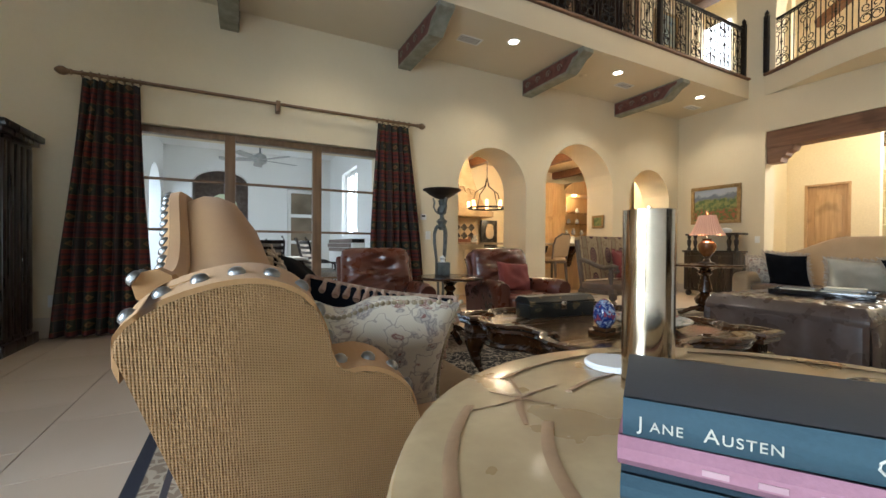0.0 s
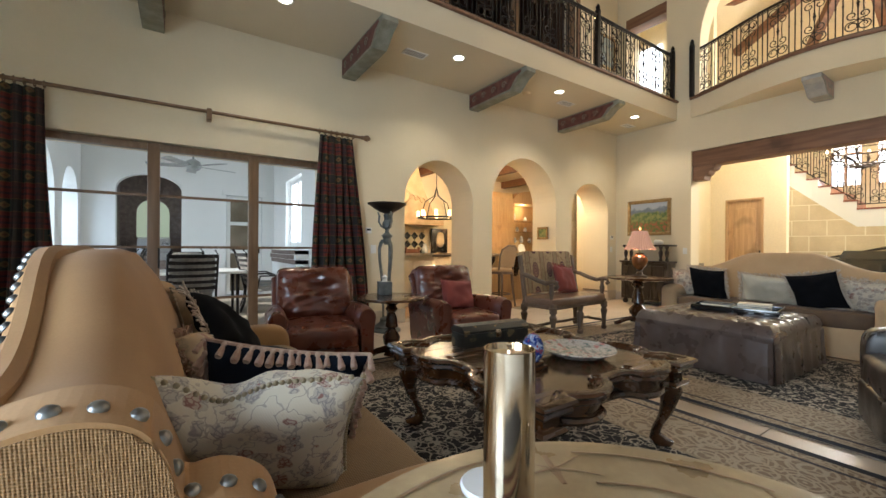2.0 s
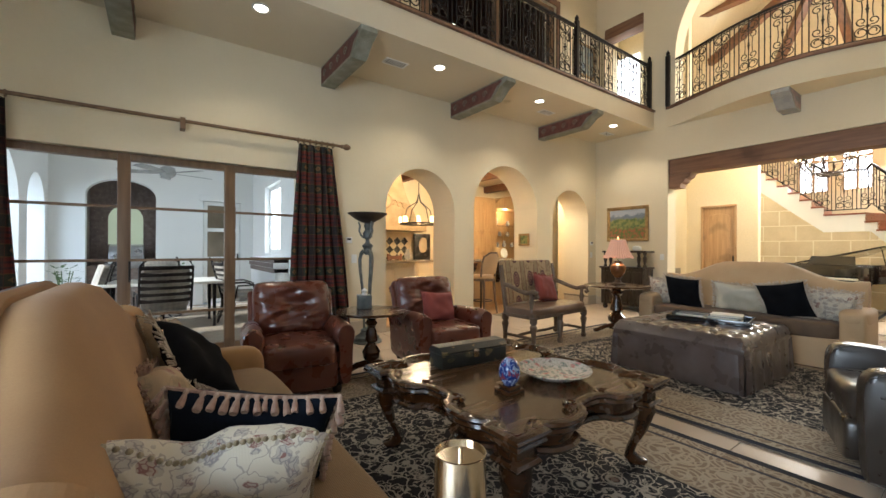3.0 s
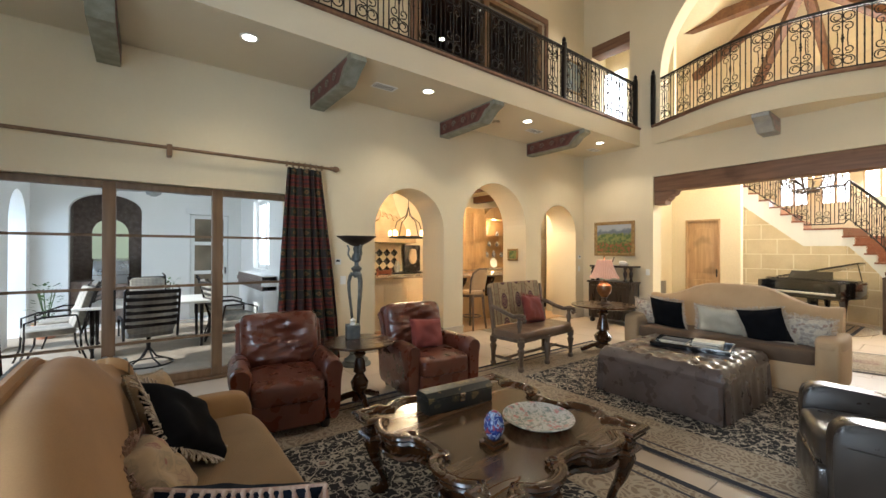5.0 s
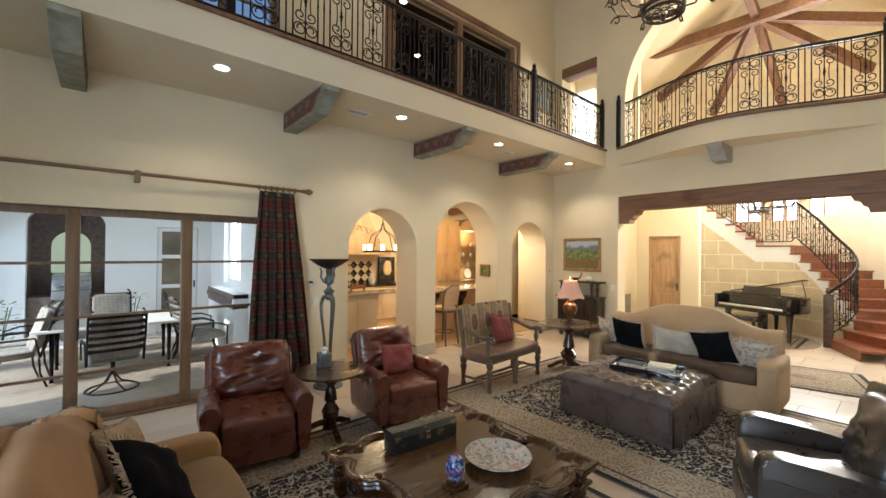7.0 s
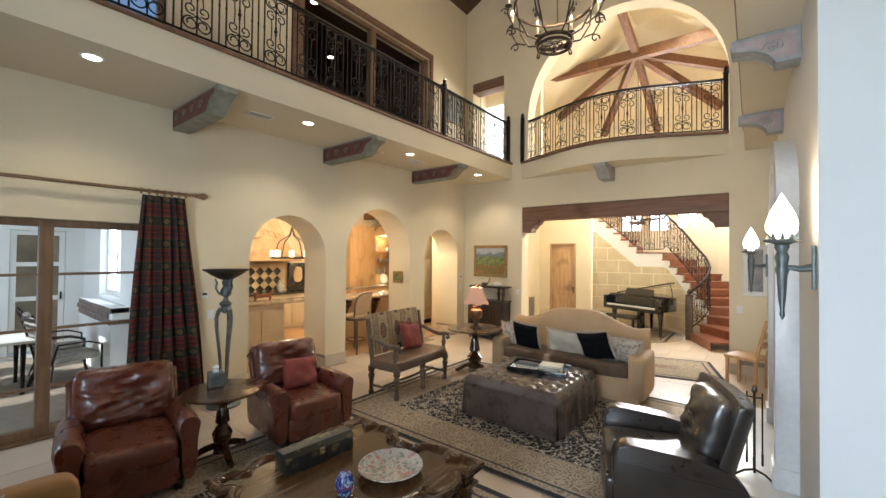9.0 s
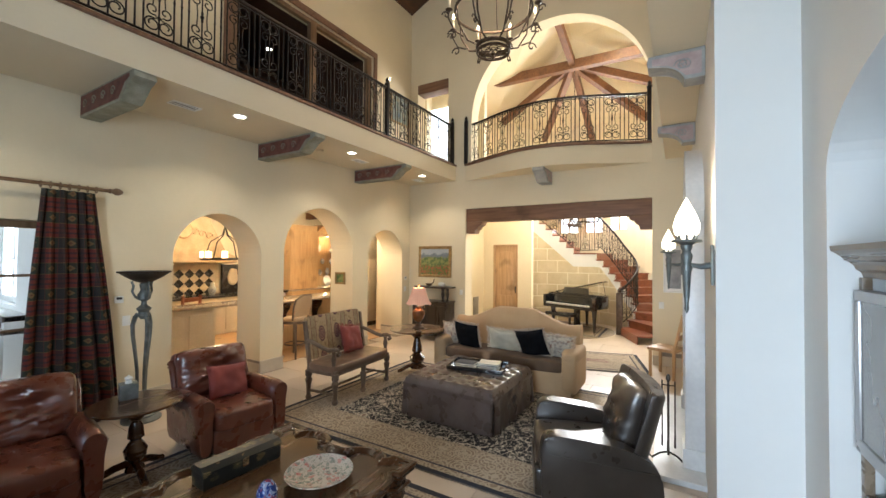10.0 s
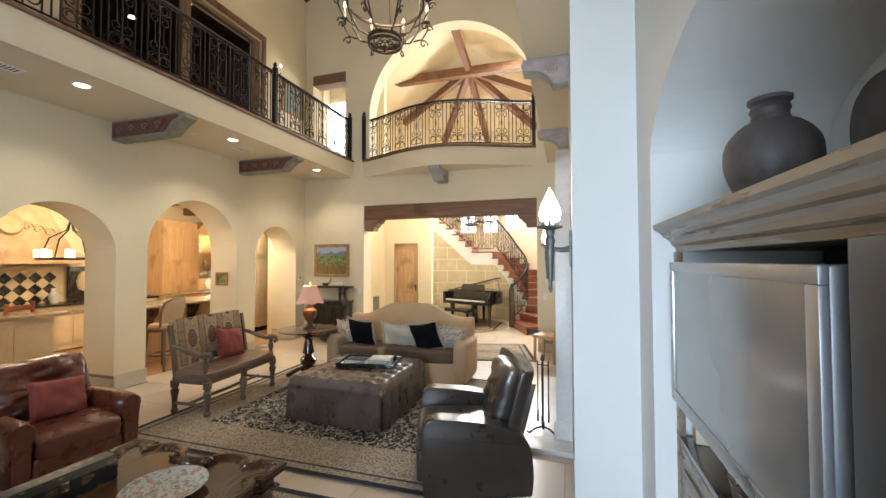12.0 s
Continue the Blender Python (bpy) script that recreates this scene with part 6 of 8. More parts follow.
for x in (-0.56, 0.56):
    for y in (-0.23, 0.22):
        part("turned_leg", lathe(B(), [(0.03, 0), (0.04, 0.04), (0.025, 0.06), (0.03, 0.18), (0.046, 0.26), (0.028, 0.29), (0.045, 0.31), (0.045, 0.38)], 14, (x, y, 0)), GREYWOOD, be)
    part("arm_post", lathe(B(), [(0.03, 0.42), (0.022, 0.5), (0.035, 0.56), (0.02, 0.62), (0.03, 0.66)], 12, (x, -0.2, 0)), GREYWOOD, be)
    bm = B()
    tube(bm, [(x, 0.27, 0.76), (x, 0.15, 0.74), (x, 0.0, 0.69), (x, -0.12, 0.665), (x, -0.22, 0.69), (x, -0.28, 0.68), (x, -0.29, 0.64), (x, -0.26, 0.62)], 0.027, 8)
    part("scrolled_arm", bm, GREYWOOD, be)
    strut((x, 0.20, 0.4), (x, 0.30, 1.0), 0.04, 0.045, GREYWOOD, be, "back_post")
part("centre_leg", lathe(B(), [(0.03, 0), (0.04, 0.04), (0.025, 0.06), (0.046, 0.26), (0.028, 0.29), (0.045, 0.38)], 14, (0, -0.23, 0)), GREYWOOD, be)
bm = B()
tube(bm, [(-0.56, 0, 0.13), (-0.3, -0.03, 0.15), (0, 0, 0.13), (0.3, -0.03, 0.15), (0.56, 0, 0.13)], 0.018, 8)
for x in (-0.56, 0.56):
    tube(bm, [(x, -0.23, 0.12), (x, 0.22, 0.12)], 0.018, 8)
part("stretcher", bm, GREYWOOD, be)
throw_pillow("velvet_pillow", "brick red velvet pillow with looped trim on the bench", REDVELVET, be.matrix_basis @ pose(0.16, 0.07, 0.49, -20, 8, 0), 0.21, 0.19, 0.075, REDVELVET, 1, 6.1)

# lamp on the round table
lp = thing("table_lamp", "table lamp with a pleated coral silk shade and amber urn base", "lamp", pose(5.85, 3.12, 0.702))
part("foot", lathe(B(), [(0.10, 0), (0.10, 0.02), (0.05, 0.04), (0.03, 0.09), (0.05, 0.11)], 24), BRONZE, lp)
part("urn", lathe(B(), [(0.04, 0.11), (0.09, 0.17), (0.11, 0.24), (0.10, 0.29), (0.05, 0.33), (0.06, 0.35)], 28), surface("amber_glaze", (0.16, 0.065, 0.02), (0.24, 0.11, 0.04), 0.2, 0.2, 12, 60, 0.1), lp, "amber glazed urn")
bm = B()
n = 72
a = []
for k in range(n):
    t, w = k * math.tau / n, 1 + 0.03 * (-1) ** k
    rings = []
    for r, z in ((0.205, 0.40), (0.180, 0.44), (0.152, 0.50), (0.130, 0.56), (0.112, 0.62), (0.100, 0.665)):
        rings.append(bm.verts.new((r * w * math.cos(t), r * w * math.sin(t), z + (0.008 * (-1) ** (k // 6) if z < 0.41 else 0))))
    a.append(rings)
for k in range(n):
    j = (k + 1) % n
    for i in range(5):
        bm.faces.new((a[k][i], a[j][i], a[j][i + 1], a[k][i + 1]))
part("shade", bm, SHADE, lp, "pleated coral silk shade")
part("harp", lathe(B(), [(0.012, 0.34), (0.012, 0.70), (0.02, 0.71), (0.001, 0.735)], 10), BRASS, lp)
glow("table_lamp_bulb", (5.85, 3.12, 1.24), 10, WARM, 0.05)

# console by the foyer wall
cn = thing("carved_console", "dark carved sideboard with a galleried upper shelf", "sideboard", pose(8.40, 4.30, 0.001, 0, 0, -90))
part("body", box(B(), -0.44, 0.44, -0.42, 0.0, 0.10, 0.84, 0.008), DARKWOOD, cn)
part("worktop", box(B(), -0.47, 0.47, -0.45, 0.0, 0.84, 0.875, 0.01), DARKWOOD, cn)
for x in (-0.22, 0.22):
    part("door", box(B(), x - 0.19, x + 0.19, -0.436, -0.421, 0.16, 0.78, 0.01), DARKWOOD, cn)
part("upper_shelf", box(B(), -0.47, 0.47, -0.34, 0.0, 1.16, 1.20, 0.01), DARKWOOD, cn)
for x in (-0.42, -0.30, 0.30, 0.42):
    part("turned_column", lathe(B(), [(0.035, 0.875), (0.035, 0.91), (0.02, 0.93), (0.035, 1.0), (0.04, 1.05), (0.02, 1.1), (0.035, 1.13), (0.035, 1.16)], 14, (x, -0.29, 0)), DARKWOOD, cn)
for x in (-0.38, 0.38):
    part("bun_foot", lathe(B(), [(0.03, 0), (0.055, 0.03), (0.05, 0.07), (0.03, 0.10)], 14, (x, -0.36, 0)), DARKWOOD, cn)
oc = thing("white_ornament", "small white porcelain ornament on the sideboard shelf", "ornament", pose(8.22, 4.10, 1.202))
part("figure", puff(B(), -0.05, 0.05, -0.09, 0.09, 0, 0.10, 0.7, 10, 0.02), WHITE, oc)
ot2 = thing("carved_dish", "carved antler shaped dish on the sideboard shelf", "ornament", pose(8.22, 4.44, 1.202))
bm = lathe(B(), [(0.02, 0), (0.05, 0.01), (0.09, 0.06), (0.085, 0.06), (0.04, 0.02), (0.001, 0.02)], 18)
tube(bm, [(0.0, -0.08, 0.05), (0.0, -0.12, 0.1), (0.0, -0.14, 0.17)], 0.012, 6)
part("dish", bm, GREYWOOD, ot2)


def picture(name, label, m, w, h, art, frame_mat, rim=0.07, mat_board=None):
    """A framed picture that hangs in the local XZ plane, facing -y."""
    p = thing(name, label, "picture", m)
    for r in ((-w, w, -0.035, 0, h - rim, h), (-w, w, -0.035, 0, -h, -h + rim), (-w, -w + rim, -0.035, 0, -h + rim, h - rim), (w - rim, w, -0.035, 0, -h + rim, h - rim)):
        part("frame", box(B(), *r, 0.012), frame_mat, p)
    if mat_board:
        part("mat_board", box(B(), -w + rim, w - rim, -0.012, -0.004, -h + rim, h - rim), mat_board, p)
        part("art", box(B(), -w + rim * 3, w - rim * 3, -0.016, -0.0125, -h + rim * 3, h - rim * 3), art, p)
    else:
        part("canvas", box(B(), -w + rim, w - rim, -0.016, -0.004, -h + rim, h - rim), art, p, "oil landscape of green and red fields")
    return p


picture("landscape_painting", "gilt framed oil landscape of fields above the sideboard", pose(WB - 0.003, 4.41, 1.765, 0, 0, -90), 0.455, 0.37, PAINTING, GOLD)
picture("small_painting", "small gilt framed landscape on an arch reveal", pose(6.437, WA + 0.33, 1.42, 0, 0, -90), 0.14, 0.125, PAINTING, GOLD, 0.045)
picture("framed_print", "white framed print in grey tones beside the opening", pose(WB - 0.003, -0.50, 1.70, 0, 0, -90), 0.17, 0.41, surface("print_tones", (0.20, 0.21, 0.23), (0.36, 0.37, 0.38), 0.6, 0, 6, 30, 0.0), WHITE, 0.025, WHITE)
picture("balcony_painting", "gilt framed blue and green painting on the upper wall", pose(7.95, WA - 0.003, 5.38), 0.36, 0.36, floral("figures_paint", (0.20, 0.24, 0.22), (0.10, 0.14, 0.20), (0.34, 0.28, 0.18), 9), GOLD, 0.05)

for x, z in ((2.52, 1.34), (7.0 + 1.24, 1.36)):
    tm = thing("thermostat", "white wall thermostat with a dark display", "thermostat", pose(x, WA - 0.002, z))
    part("case", box(B(), -0.045, 0.045, -0.02, 0, -0.04, 0.04, 0.006), WHITE, tm)
    part("display", box(B(), -0.028, 0.028, -0.023, -0.0205, 0.0, 0.028), TVDARK, tm)
for m in (pose(2.60, WA - 0.002, 1.08), pose(WB - 0.002, 3.70, 1.08, 0, 0, -90), pose(8.24, WA - 0.002, 1.10), pose(WB - 0.002, -0.30, 1.06, 0, 0, -90)):
    sw = thing("light_switch", "ivory wall switch plate", "switch", m, "switch plates")
    part("plate", box(B(), -0.04, 0.04, -0.008, 0, -0.06, 0.06, 0.003), WHITE, sw)
    part("rocker", box(B(), -0.016, 0.016, -0.012, -0.0085, -0.03, 0.03, 0.002), WHITE, sw)
rv = thing("return_grille", "low slatted return air grille in the wall", "vent", pose(WB - 0.002, -0.45, 0.10, 0, 0, -90))
part("frame", box(B(), -0.17, 0.17, -0.008, 0, 0.0, 0.14, 0.003), TRIMGREY, rv)
so_ = thing("wall_outlet", "white wall outlet plate", "outlet", pose(-1.45, WA - 0.002, 0.36))
part("plate", box(B(), -0.04, 0.04, -0.008, 0, -0.06, 0.06, 0.003), WHITE, so_)

# dark carved cabinet beside the drapery
cb = thing("carved_cabinet", "tall dark carved wood cabinet with a moulded cornice", "cabinet", pose(-2.02, 4.62, 0.001))
part("body", box(B(), -0.50, 0.48, -0.24, 0.36, 0.08, 1.82, 0.01), DARKWOOD, cb)
part("cornice", boxes([(-0.47, 0.53, -0.29, 0.38, 1.82, 1.86), (-0.475, 0.56, -0.32, 0.40, 1.86, 1.92)], 0.012), DARKWOOD, cb)
part("plinth", box(B(), -0.53, 0.52, -0.28, 0.38, 0.0, 0.10, 0.012), DARKWOOD, cb)
for x in (-0.26, 0.24):
    part("door", box(B(), x - 0.22, x + 0.22, -0.262, -0.241, 0.16, 1.74, 0.01), DARKWOOD, cb)
for k in range(5):
    part("side_slat", box(B(), 0.481, 0.50, -0.2 + 0.11 * k, -0.13 + 0.11 * k, 0.14, 1.78, 0.008), DARKWOOD, cb)


# ---- wrought iron railings ----
def scroll_mesh():
    """A centre bar with a collar and, above and below it, a pair of C-scrolls that curl outwards."""
    bm = B()
    for s in (-1, 1):
        for up in (-1, 1):
            spot_at = lambda x, z: (s * x, 0, 0.47 + up * z)
            pts = []
            for i in range(22):
                a = radians(-110 + 24 * i)
                r = 0.060 if i < 12 else 0.060 - 0.004 * (i - 11)
                pts.append(spot_at(0.064 + r * math.cos(a), 0.305 + r * math.sin(a)))
            low = []
            for i in range(16):
                a = radians(110 - 26 * i)
                r = 0.050 if i < 7 else 0.050 - 0.0045 * (i - 6)
                low.append(spot_at(0.056 + r * math.cos(a), 0.165 + r * math.sin(a)))
            tube(bm, low[::-1] + [spot_at(0.012, 0.232)] + pts, 0.0075, 5)
            tube(bm, [spot_at(0.056, 0.112), spot_at(0.050, 0.03), spot_at(0.050, 0.0)], 0.0065, 5)
    tube(bm, [(0, 0, 0.05), (0, 0, 0.88)], 0.008, 5)
    for z, r in ((0.47, 0.020), (0.43, 0.013), (0.51, 0.013), (0.70, 0.014), (0.24, 0.014)):
        lathe(bm, [(0.008, -0.022), (r, -0.009), (r, 0.009), (0.008, 0.022)], 8, (0, 0, z))
    return bm


def finial_post(parent, m, h=1.06):
    bm = box(B(), -0.035, 0.035, -0.035, 0.035, 0, h - 0.1, 0.008)
    lathe(bm, [(0.045, h - 0.1), (0.045, h - 0.08), (0.02, h - 0.065), (0.036, h - 0.035), (0.03, h - 0.01), (0.004, h + 0.03)], 14)
    p = part("newel_post", bm, IRON, parent)
    p.matrix_basis = m


SCROLL, BAR = [], []


def railing(name, label, pts, z, posts, pitch=0.42, slope=None):
    r = thing(name, label, "railing")
    pts = [Vector((x, y, zz)) for (x, y), zz in zip(pts, slope or [z] * len(pts))]
    for h, rad, nm in ((0.90, 0.022, "handrail"), (0.06, 0.012, "bottom_rail"), (0.86, 0.009, "top_bar")):
        bm = B()
        tube(bm, [p + Vector((0, 0, h)) for p in pts], rad, 8)
        part(nm, bm, IRON, r)
    total = sum((b - a).length for a, b in zip(pts, pts[1:]))
    n = max(1, round(total / pitch))
    for k in range(4 * n - 1):
        d, i = total * ((k + 2) / 4 + (0, 0.08, 0, -0.08)[k % 4]) / n, 0
        if d >= total:
            continue
        while d > (pts[i + 1] - pts[i]).length:
            d -= (pts[i + 1] - pts[i]).length
            i += 1
        p = pts[i].lerp(pts[i + 1], d / (pts[i + 1] - pts[i]).length)
        t = pts[i + 1] - pts[i]
        m = Matrix.Translation(p) @ Matrix.Rotation(math.atan2(t.y, t.x), 4, "Z")
        if k % 4 == 0:
            if not SCROLL:
                SCROLL.append(part("scroll_panel", scroll_mesh(), IRON, r))
                SCROLL[0].matrix_basis = m
            else:
                again("scroll_panel", SCROLL[0], m, r)
        elif not BAR:
            bm = B()
            tube(bm, [(0, 0, 0.06), (0, 0, 0.88)], 0.0085, 6)
            lathe(bm, [(0.008, -0.014), (0.014, 0.0), (0.008, 0.014)], 8, (0, 0, 0.47))
            BAR.append(part("baluster", bm, IRON, r))
            BAR[0].matrix_basis = m
        else:
            again("baluster", BAR[0], m, r)
    for x, y in posts:
        finial_post(r, Matrix.Translation((x, y, z)))
    return r


railing("balcony_railing", "black wrought iron balcony railing with scroll panels", [(-2.4, FAS + 0.04), (WB - 0.1, FAS + 0.04)], DECK + 0.03, [(WB - 0.10, FAS + 0.04), (5.95, FAS + 0.04), (1.2, FAS + 0.04)])
railing("bowed_railing", "black wrought iron bowed railing with scroll panels in the upper arch", [(x + 0.05, y * 0.985 + 0.03) for x, y in bulge(0.05)], DECK + 0.03, [(WB - 0.05, 3.58), (WB - 0.05, -0.12)])

# wall sconce on the upper wall
us = thing("candle_sconce", "small iron candle sconce on the upper wall", "sconce", pose(7.42, WA - 0.002, 5.75))
bm = B()
tube(bm, [(0, 0, -0.12), (0, 0, 0.06)], 0.02, 8)
tube(bm, [(0, 0, -0.05), (0, -0.08, -0.08), (0, -0.12, 0.0)], 0.01, 6)
part("bracket", bm, IRON, us)
part("candle", lathe(B(), [(0.014, 0.0), (0.014, 0.1), (0.001, 0.102)], 12, (0, -0.12, 0)), WAX, us)
part("flame_bulb", lathe(B(), [(0.006, 0.1), (0.015, 0.125), (0.008, 0.16), (0.001, 0.175)], 12, (0, -0.12, 0)), BULB, us)


# ---- chandeliers ----
def ring_light(m, rx, n, label, drop, chain):
    c = thing("iron_chandelier", label, "chandelier", m, "iron chandeliers")
    for r, z, t in ((rx, 0.0, 0.016), (rx * 0.42, -0.50, 0.02), (rx * 0.42, -0.57, 0.014)):
        bm = B()
        tube(bm, [(r * math.cos(k * math.tau / 40), r * math.sin(k * math.tau / 40), z) for k in range(40)], t, 8, closed=True, flat=1.6)
        part("ring", bm, BRONZE, c)
    bm = B()
    for k in range(7):
        a = k * math.tau / 7
        for s in (-1, 1):
            tube(bm, [(rx * (0.2 + 0.17 * (1 - i / 12) * math.cos(i * 0.6)) * math.cos(a) - s * rx * 0.15 * (1 - i / 12) * math.sin(i * 0.6) * math.sin(a), rx * (0.2 + 0.17 * (1 - i / 12) * math.cos(i * 0.6)) * math.sin(a) + s * rx * 0.15 * (1 - i / 12) * math.sin(i * 0.6) * math.cos(a), -0.57) for i in range(11)], 0.007, 5)
    part("scroll_grille", bm, BRONZE, c)
    part("drop_finial", lathe(B(), [(0.004, -0.68), (0.025, -0.65), (0.015, -0.62), (0.035, -0.6), (0.02, -0.56)], 12), BRONZE, c)
    for k in range(n):
        a = k * math.tau / n
        d = Vector((math.cos(a), math.sin(a), 0))
        bm = B()
        tube(bm, [d * rx * 0.42 + Vector((0, 0, -0.5)), d * rx * 0.70 + Vector((0, 0, -0.46)), d * rx * 0.95 + Vector((0, 0, -0.25)), d * rx + Vector((0, 0, 0.0))], 0.012, 7)
        part("rib", bm, BRONZE, c)
        bm = B()
        tube(bm, [d * rx * 0.8 + Vector((0, 0, -0.42)), d * rx * 1.05 + Vector((0, 0, -0.36)), d * rx * 1.22 + Vector((0, 0, -0.2)), d * rx * 1.2 + Vector((0, 0, -0.1))], 0.011, 7)
        tube(bm, [d * (rx * 1.1 + 0.07 * (1 - i / 13) * math.cos(i * 0.6)) + Vector((0, 0, -0.42 + 0.07 * (1 - i / 13) * math.sin(i * 0.6))) for i in range(12)], 0.01, 6)
        tube(bm, [d * (rx * 1.28 + 0.055 * (1 - i / 13) * math.cos(i * 0.6)) + Vector((0, 0, -0.17 + 0.055 * (1 - i / 13) * math.sin(i * 0.6))) for i in range(12)], 0.009, 6)
        part("scrolled_arm", bm, BRONZE, c)
        q = d * rx * 1.2
        part("drip_pan", lathe(B(), [(0.012, -0.11), (0.05, -0.09), (0.045, -0.085), (0.012, -0.095)], 14, q), BRONZE, c)
        part("candle", lathe(B(), [(0.018, -0.09), (0.018, 0.06), (0.006, 0.065)], 12, q), WAX, c)
        part("flame_bulb", lathe(B(), [(0.008, 0.065), (0.019, 0.09), (0.011, 0.13), (0.001, 0.155)], 12, q), BULB, c)
    bm = B()
    for k in range(3):
        a = k * math.tau / 3 + 0.3
        tube(bm, [(rx * math.cos(a), rx * math.sin(a), 0), (0.02 * math.cos(a), 0.02 * math.sin(a), drop)], 0.008, 6)
    for k in range(int(chain / 0.07)):
        z = drop + 0.07 * k
        tube(bm, [(0.014 * math.cos(i * math.tau / 8) * (k % 2), 0.014 * math.cos(i * math.tau / 8) * (1 - k % 2), z + 0.04 * math.sin(i * math.tau / 8)) for i in range(8)], 0.0045, 5, closed=True)
    part("chain", bm, BRONZE, c)
    return c


ring_light(pose(5.35, 1.60, 5.24), 0.52, 8, "round wrought iron chandelier with lit candle lamps and scrolls", 1.5, 2.95)
glow("great_chandelier_lamp", (5.35, 1.60, 5.75), 95, (1.0, 0.74, 0.46), 0.35)
ring_light(pose(11.2, 1.80, 3.04) @ Matrix.Diagonal((1, 1, 0.55, 1)), 0.42, 8, "dark iron foyer chandelier with candle lamps on a long chain", 0.9, 6.2)

# ---- chimney wall ----
fp = thing("marble_fireplace", "pale veined marble fireplace surround with an arched top", "fireplace")
for x in (4.55, 6.15):
    part("pilaster", box(B(), x, x + 0.24, RW, RW + 0.15, 0.06, 2.20, 0.008), MARBLE, fp)
    part("plinth", box(B(), x - 0.02, x + 0.26, RW, RW + 0.17, 0.05, 0.22, 0.01), MARBLE, fp)
    part("capital", box(B(), x - 0.02, x + 0.26, RW, RW + 0.175, 2.20, 2.30, 0.012), MARBLE, fp)
    bm = B()
    tube(bm, [(x + 0.12 + 0.06 * (1 - i / 14) * math.cos(i * 0.6), RW + 0.16, 2.08 + 0.06 * (1 - i / 14) * math.sin(i * 0.6)) for i in range(12)], 0.014, 6)
    part("carved_volute", bm, MARBLE, fp)
part("overmantel_arch", prism(B(), [(5.47 - 0.94 * math.cos(math.pi * i / 20), 2.30 + 0.72 * math.sin(math.pi * i / 20)) for i in range(21)] + [(5.47 + 0.68 * math.cos(math.pi * i / 20), 2.30 + 0.52 * math.sin(math.pi * i / 20)) for i in range(21)], (RW, RW + 0.14), lambda u, v, w: (u, w, v)), MARBLE, fp)
part("breast_panel", box(B(), 4.79, 6.15, RW, RW + 0.05, 1.15, 2.30, 0.004), MARBLE, fp)
part("frieze", box(B(), 4.79, 6.15, RW + 0.05, RW + 0.11, 1.02, 1.20, 0.008), MARBLE, fp)
part("firebox", box(B(), 4.79, 6.15, RW, RW + 0.02, 0.06, 1.02), CHECKDARK, fp)
part("hearth", box(B(), 4.3, 6.65, RW, RW + 0.40, 0.0, 0.05, 0.008), MARBLE, fp)


def torch_sconce(m, lit):
    s = thing("torch_sconce", "verdigris torch sconce with a glowing flame-shaped glass shade", "sconce", m, "torch sconces")
    part("backplate", box(B(), -0.03, 0.03, 0.0, 0.018, -0.13, 0.13, 0.008), PEWTER, s)
    bm = B()
    tube(bm, [(0, 0.01, 0.0), (0, 0.07, -0.01), (0, 0.13, 0.0)], 0.018, 8, ends=(1.3, 0.8))
    part("arm", bm, PEWTER, s)
    part("torch", lathe(B(), [(0.003, -0.32), (0.014, -0.29), (0.01, -0.26), (0.018, -0.2), (0.026, -0.05), (0.035, -0.02), (0.026, 0.01), (0.036, 0.06), (0.024, 0.09), (0.036, 0.12), (0.03, 0.14)], 16, (0, 0.15, 0)), PEWTER, s)
    part("drip_cup", lathe(B(), [(0.03, 0.13), (0.06, 0.145), (0.095, 0.15), (0.09, 0.165), (0.045, 0.17), (0.02, 0.16)], 10, (0, 0.15, 0)), PEWTER, s)
    for k in range(8):
        a = k * math.tau / 8
        bm = B()
        tube(bm, [(0.05 * math.cos(a), 0.15 + 0.05 * math.sin(a), 0.165), (0.062 * math.cos(a), 0.15 + 0.062 * math.sin(a), 0.195), (0.04 * math.cos(a), 0.15 + 0.04 * math.sin(a), 0.215)], 0.009, 5, ends=(1.2, 0.5))
        part("acanthus_leaf", bm, PEWTER, s)
    bm = lathe(B(), [(0.035, 0.17), (0.07, 0.21), (0.078, 0.26), (0.062, 0.32), (0.034, 0.38), (0.014, 0.42), (0.002, 0.445)], 20, (0, 0.15, 0))
    part("flame_shade", bm, FLAMEGLASS, s, "glowing ribbed flame glass")
    return s


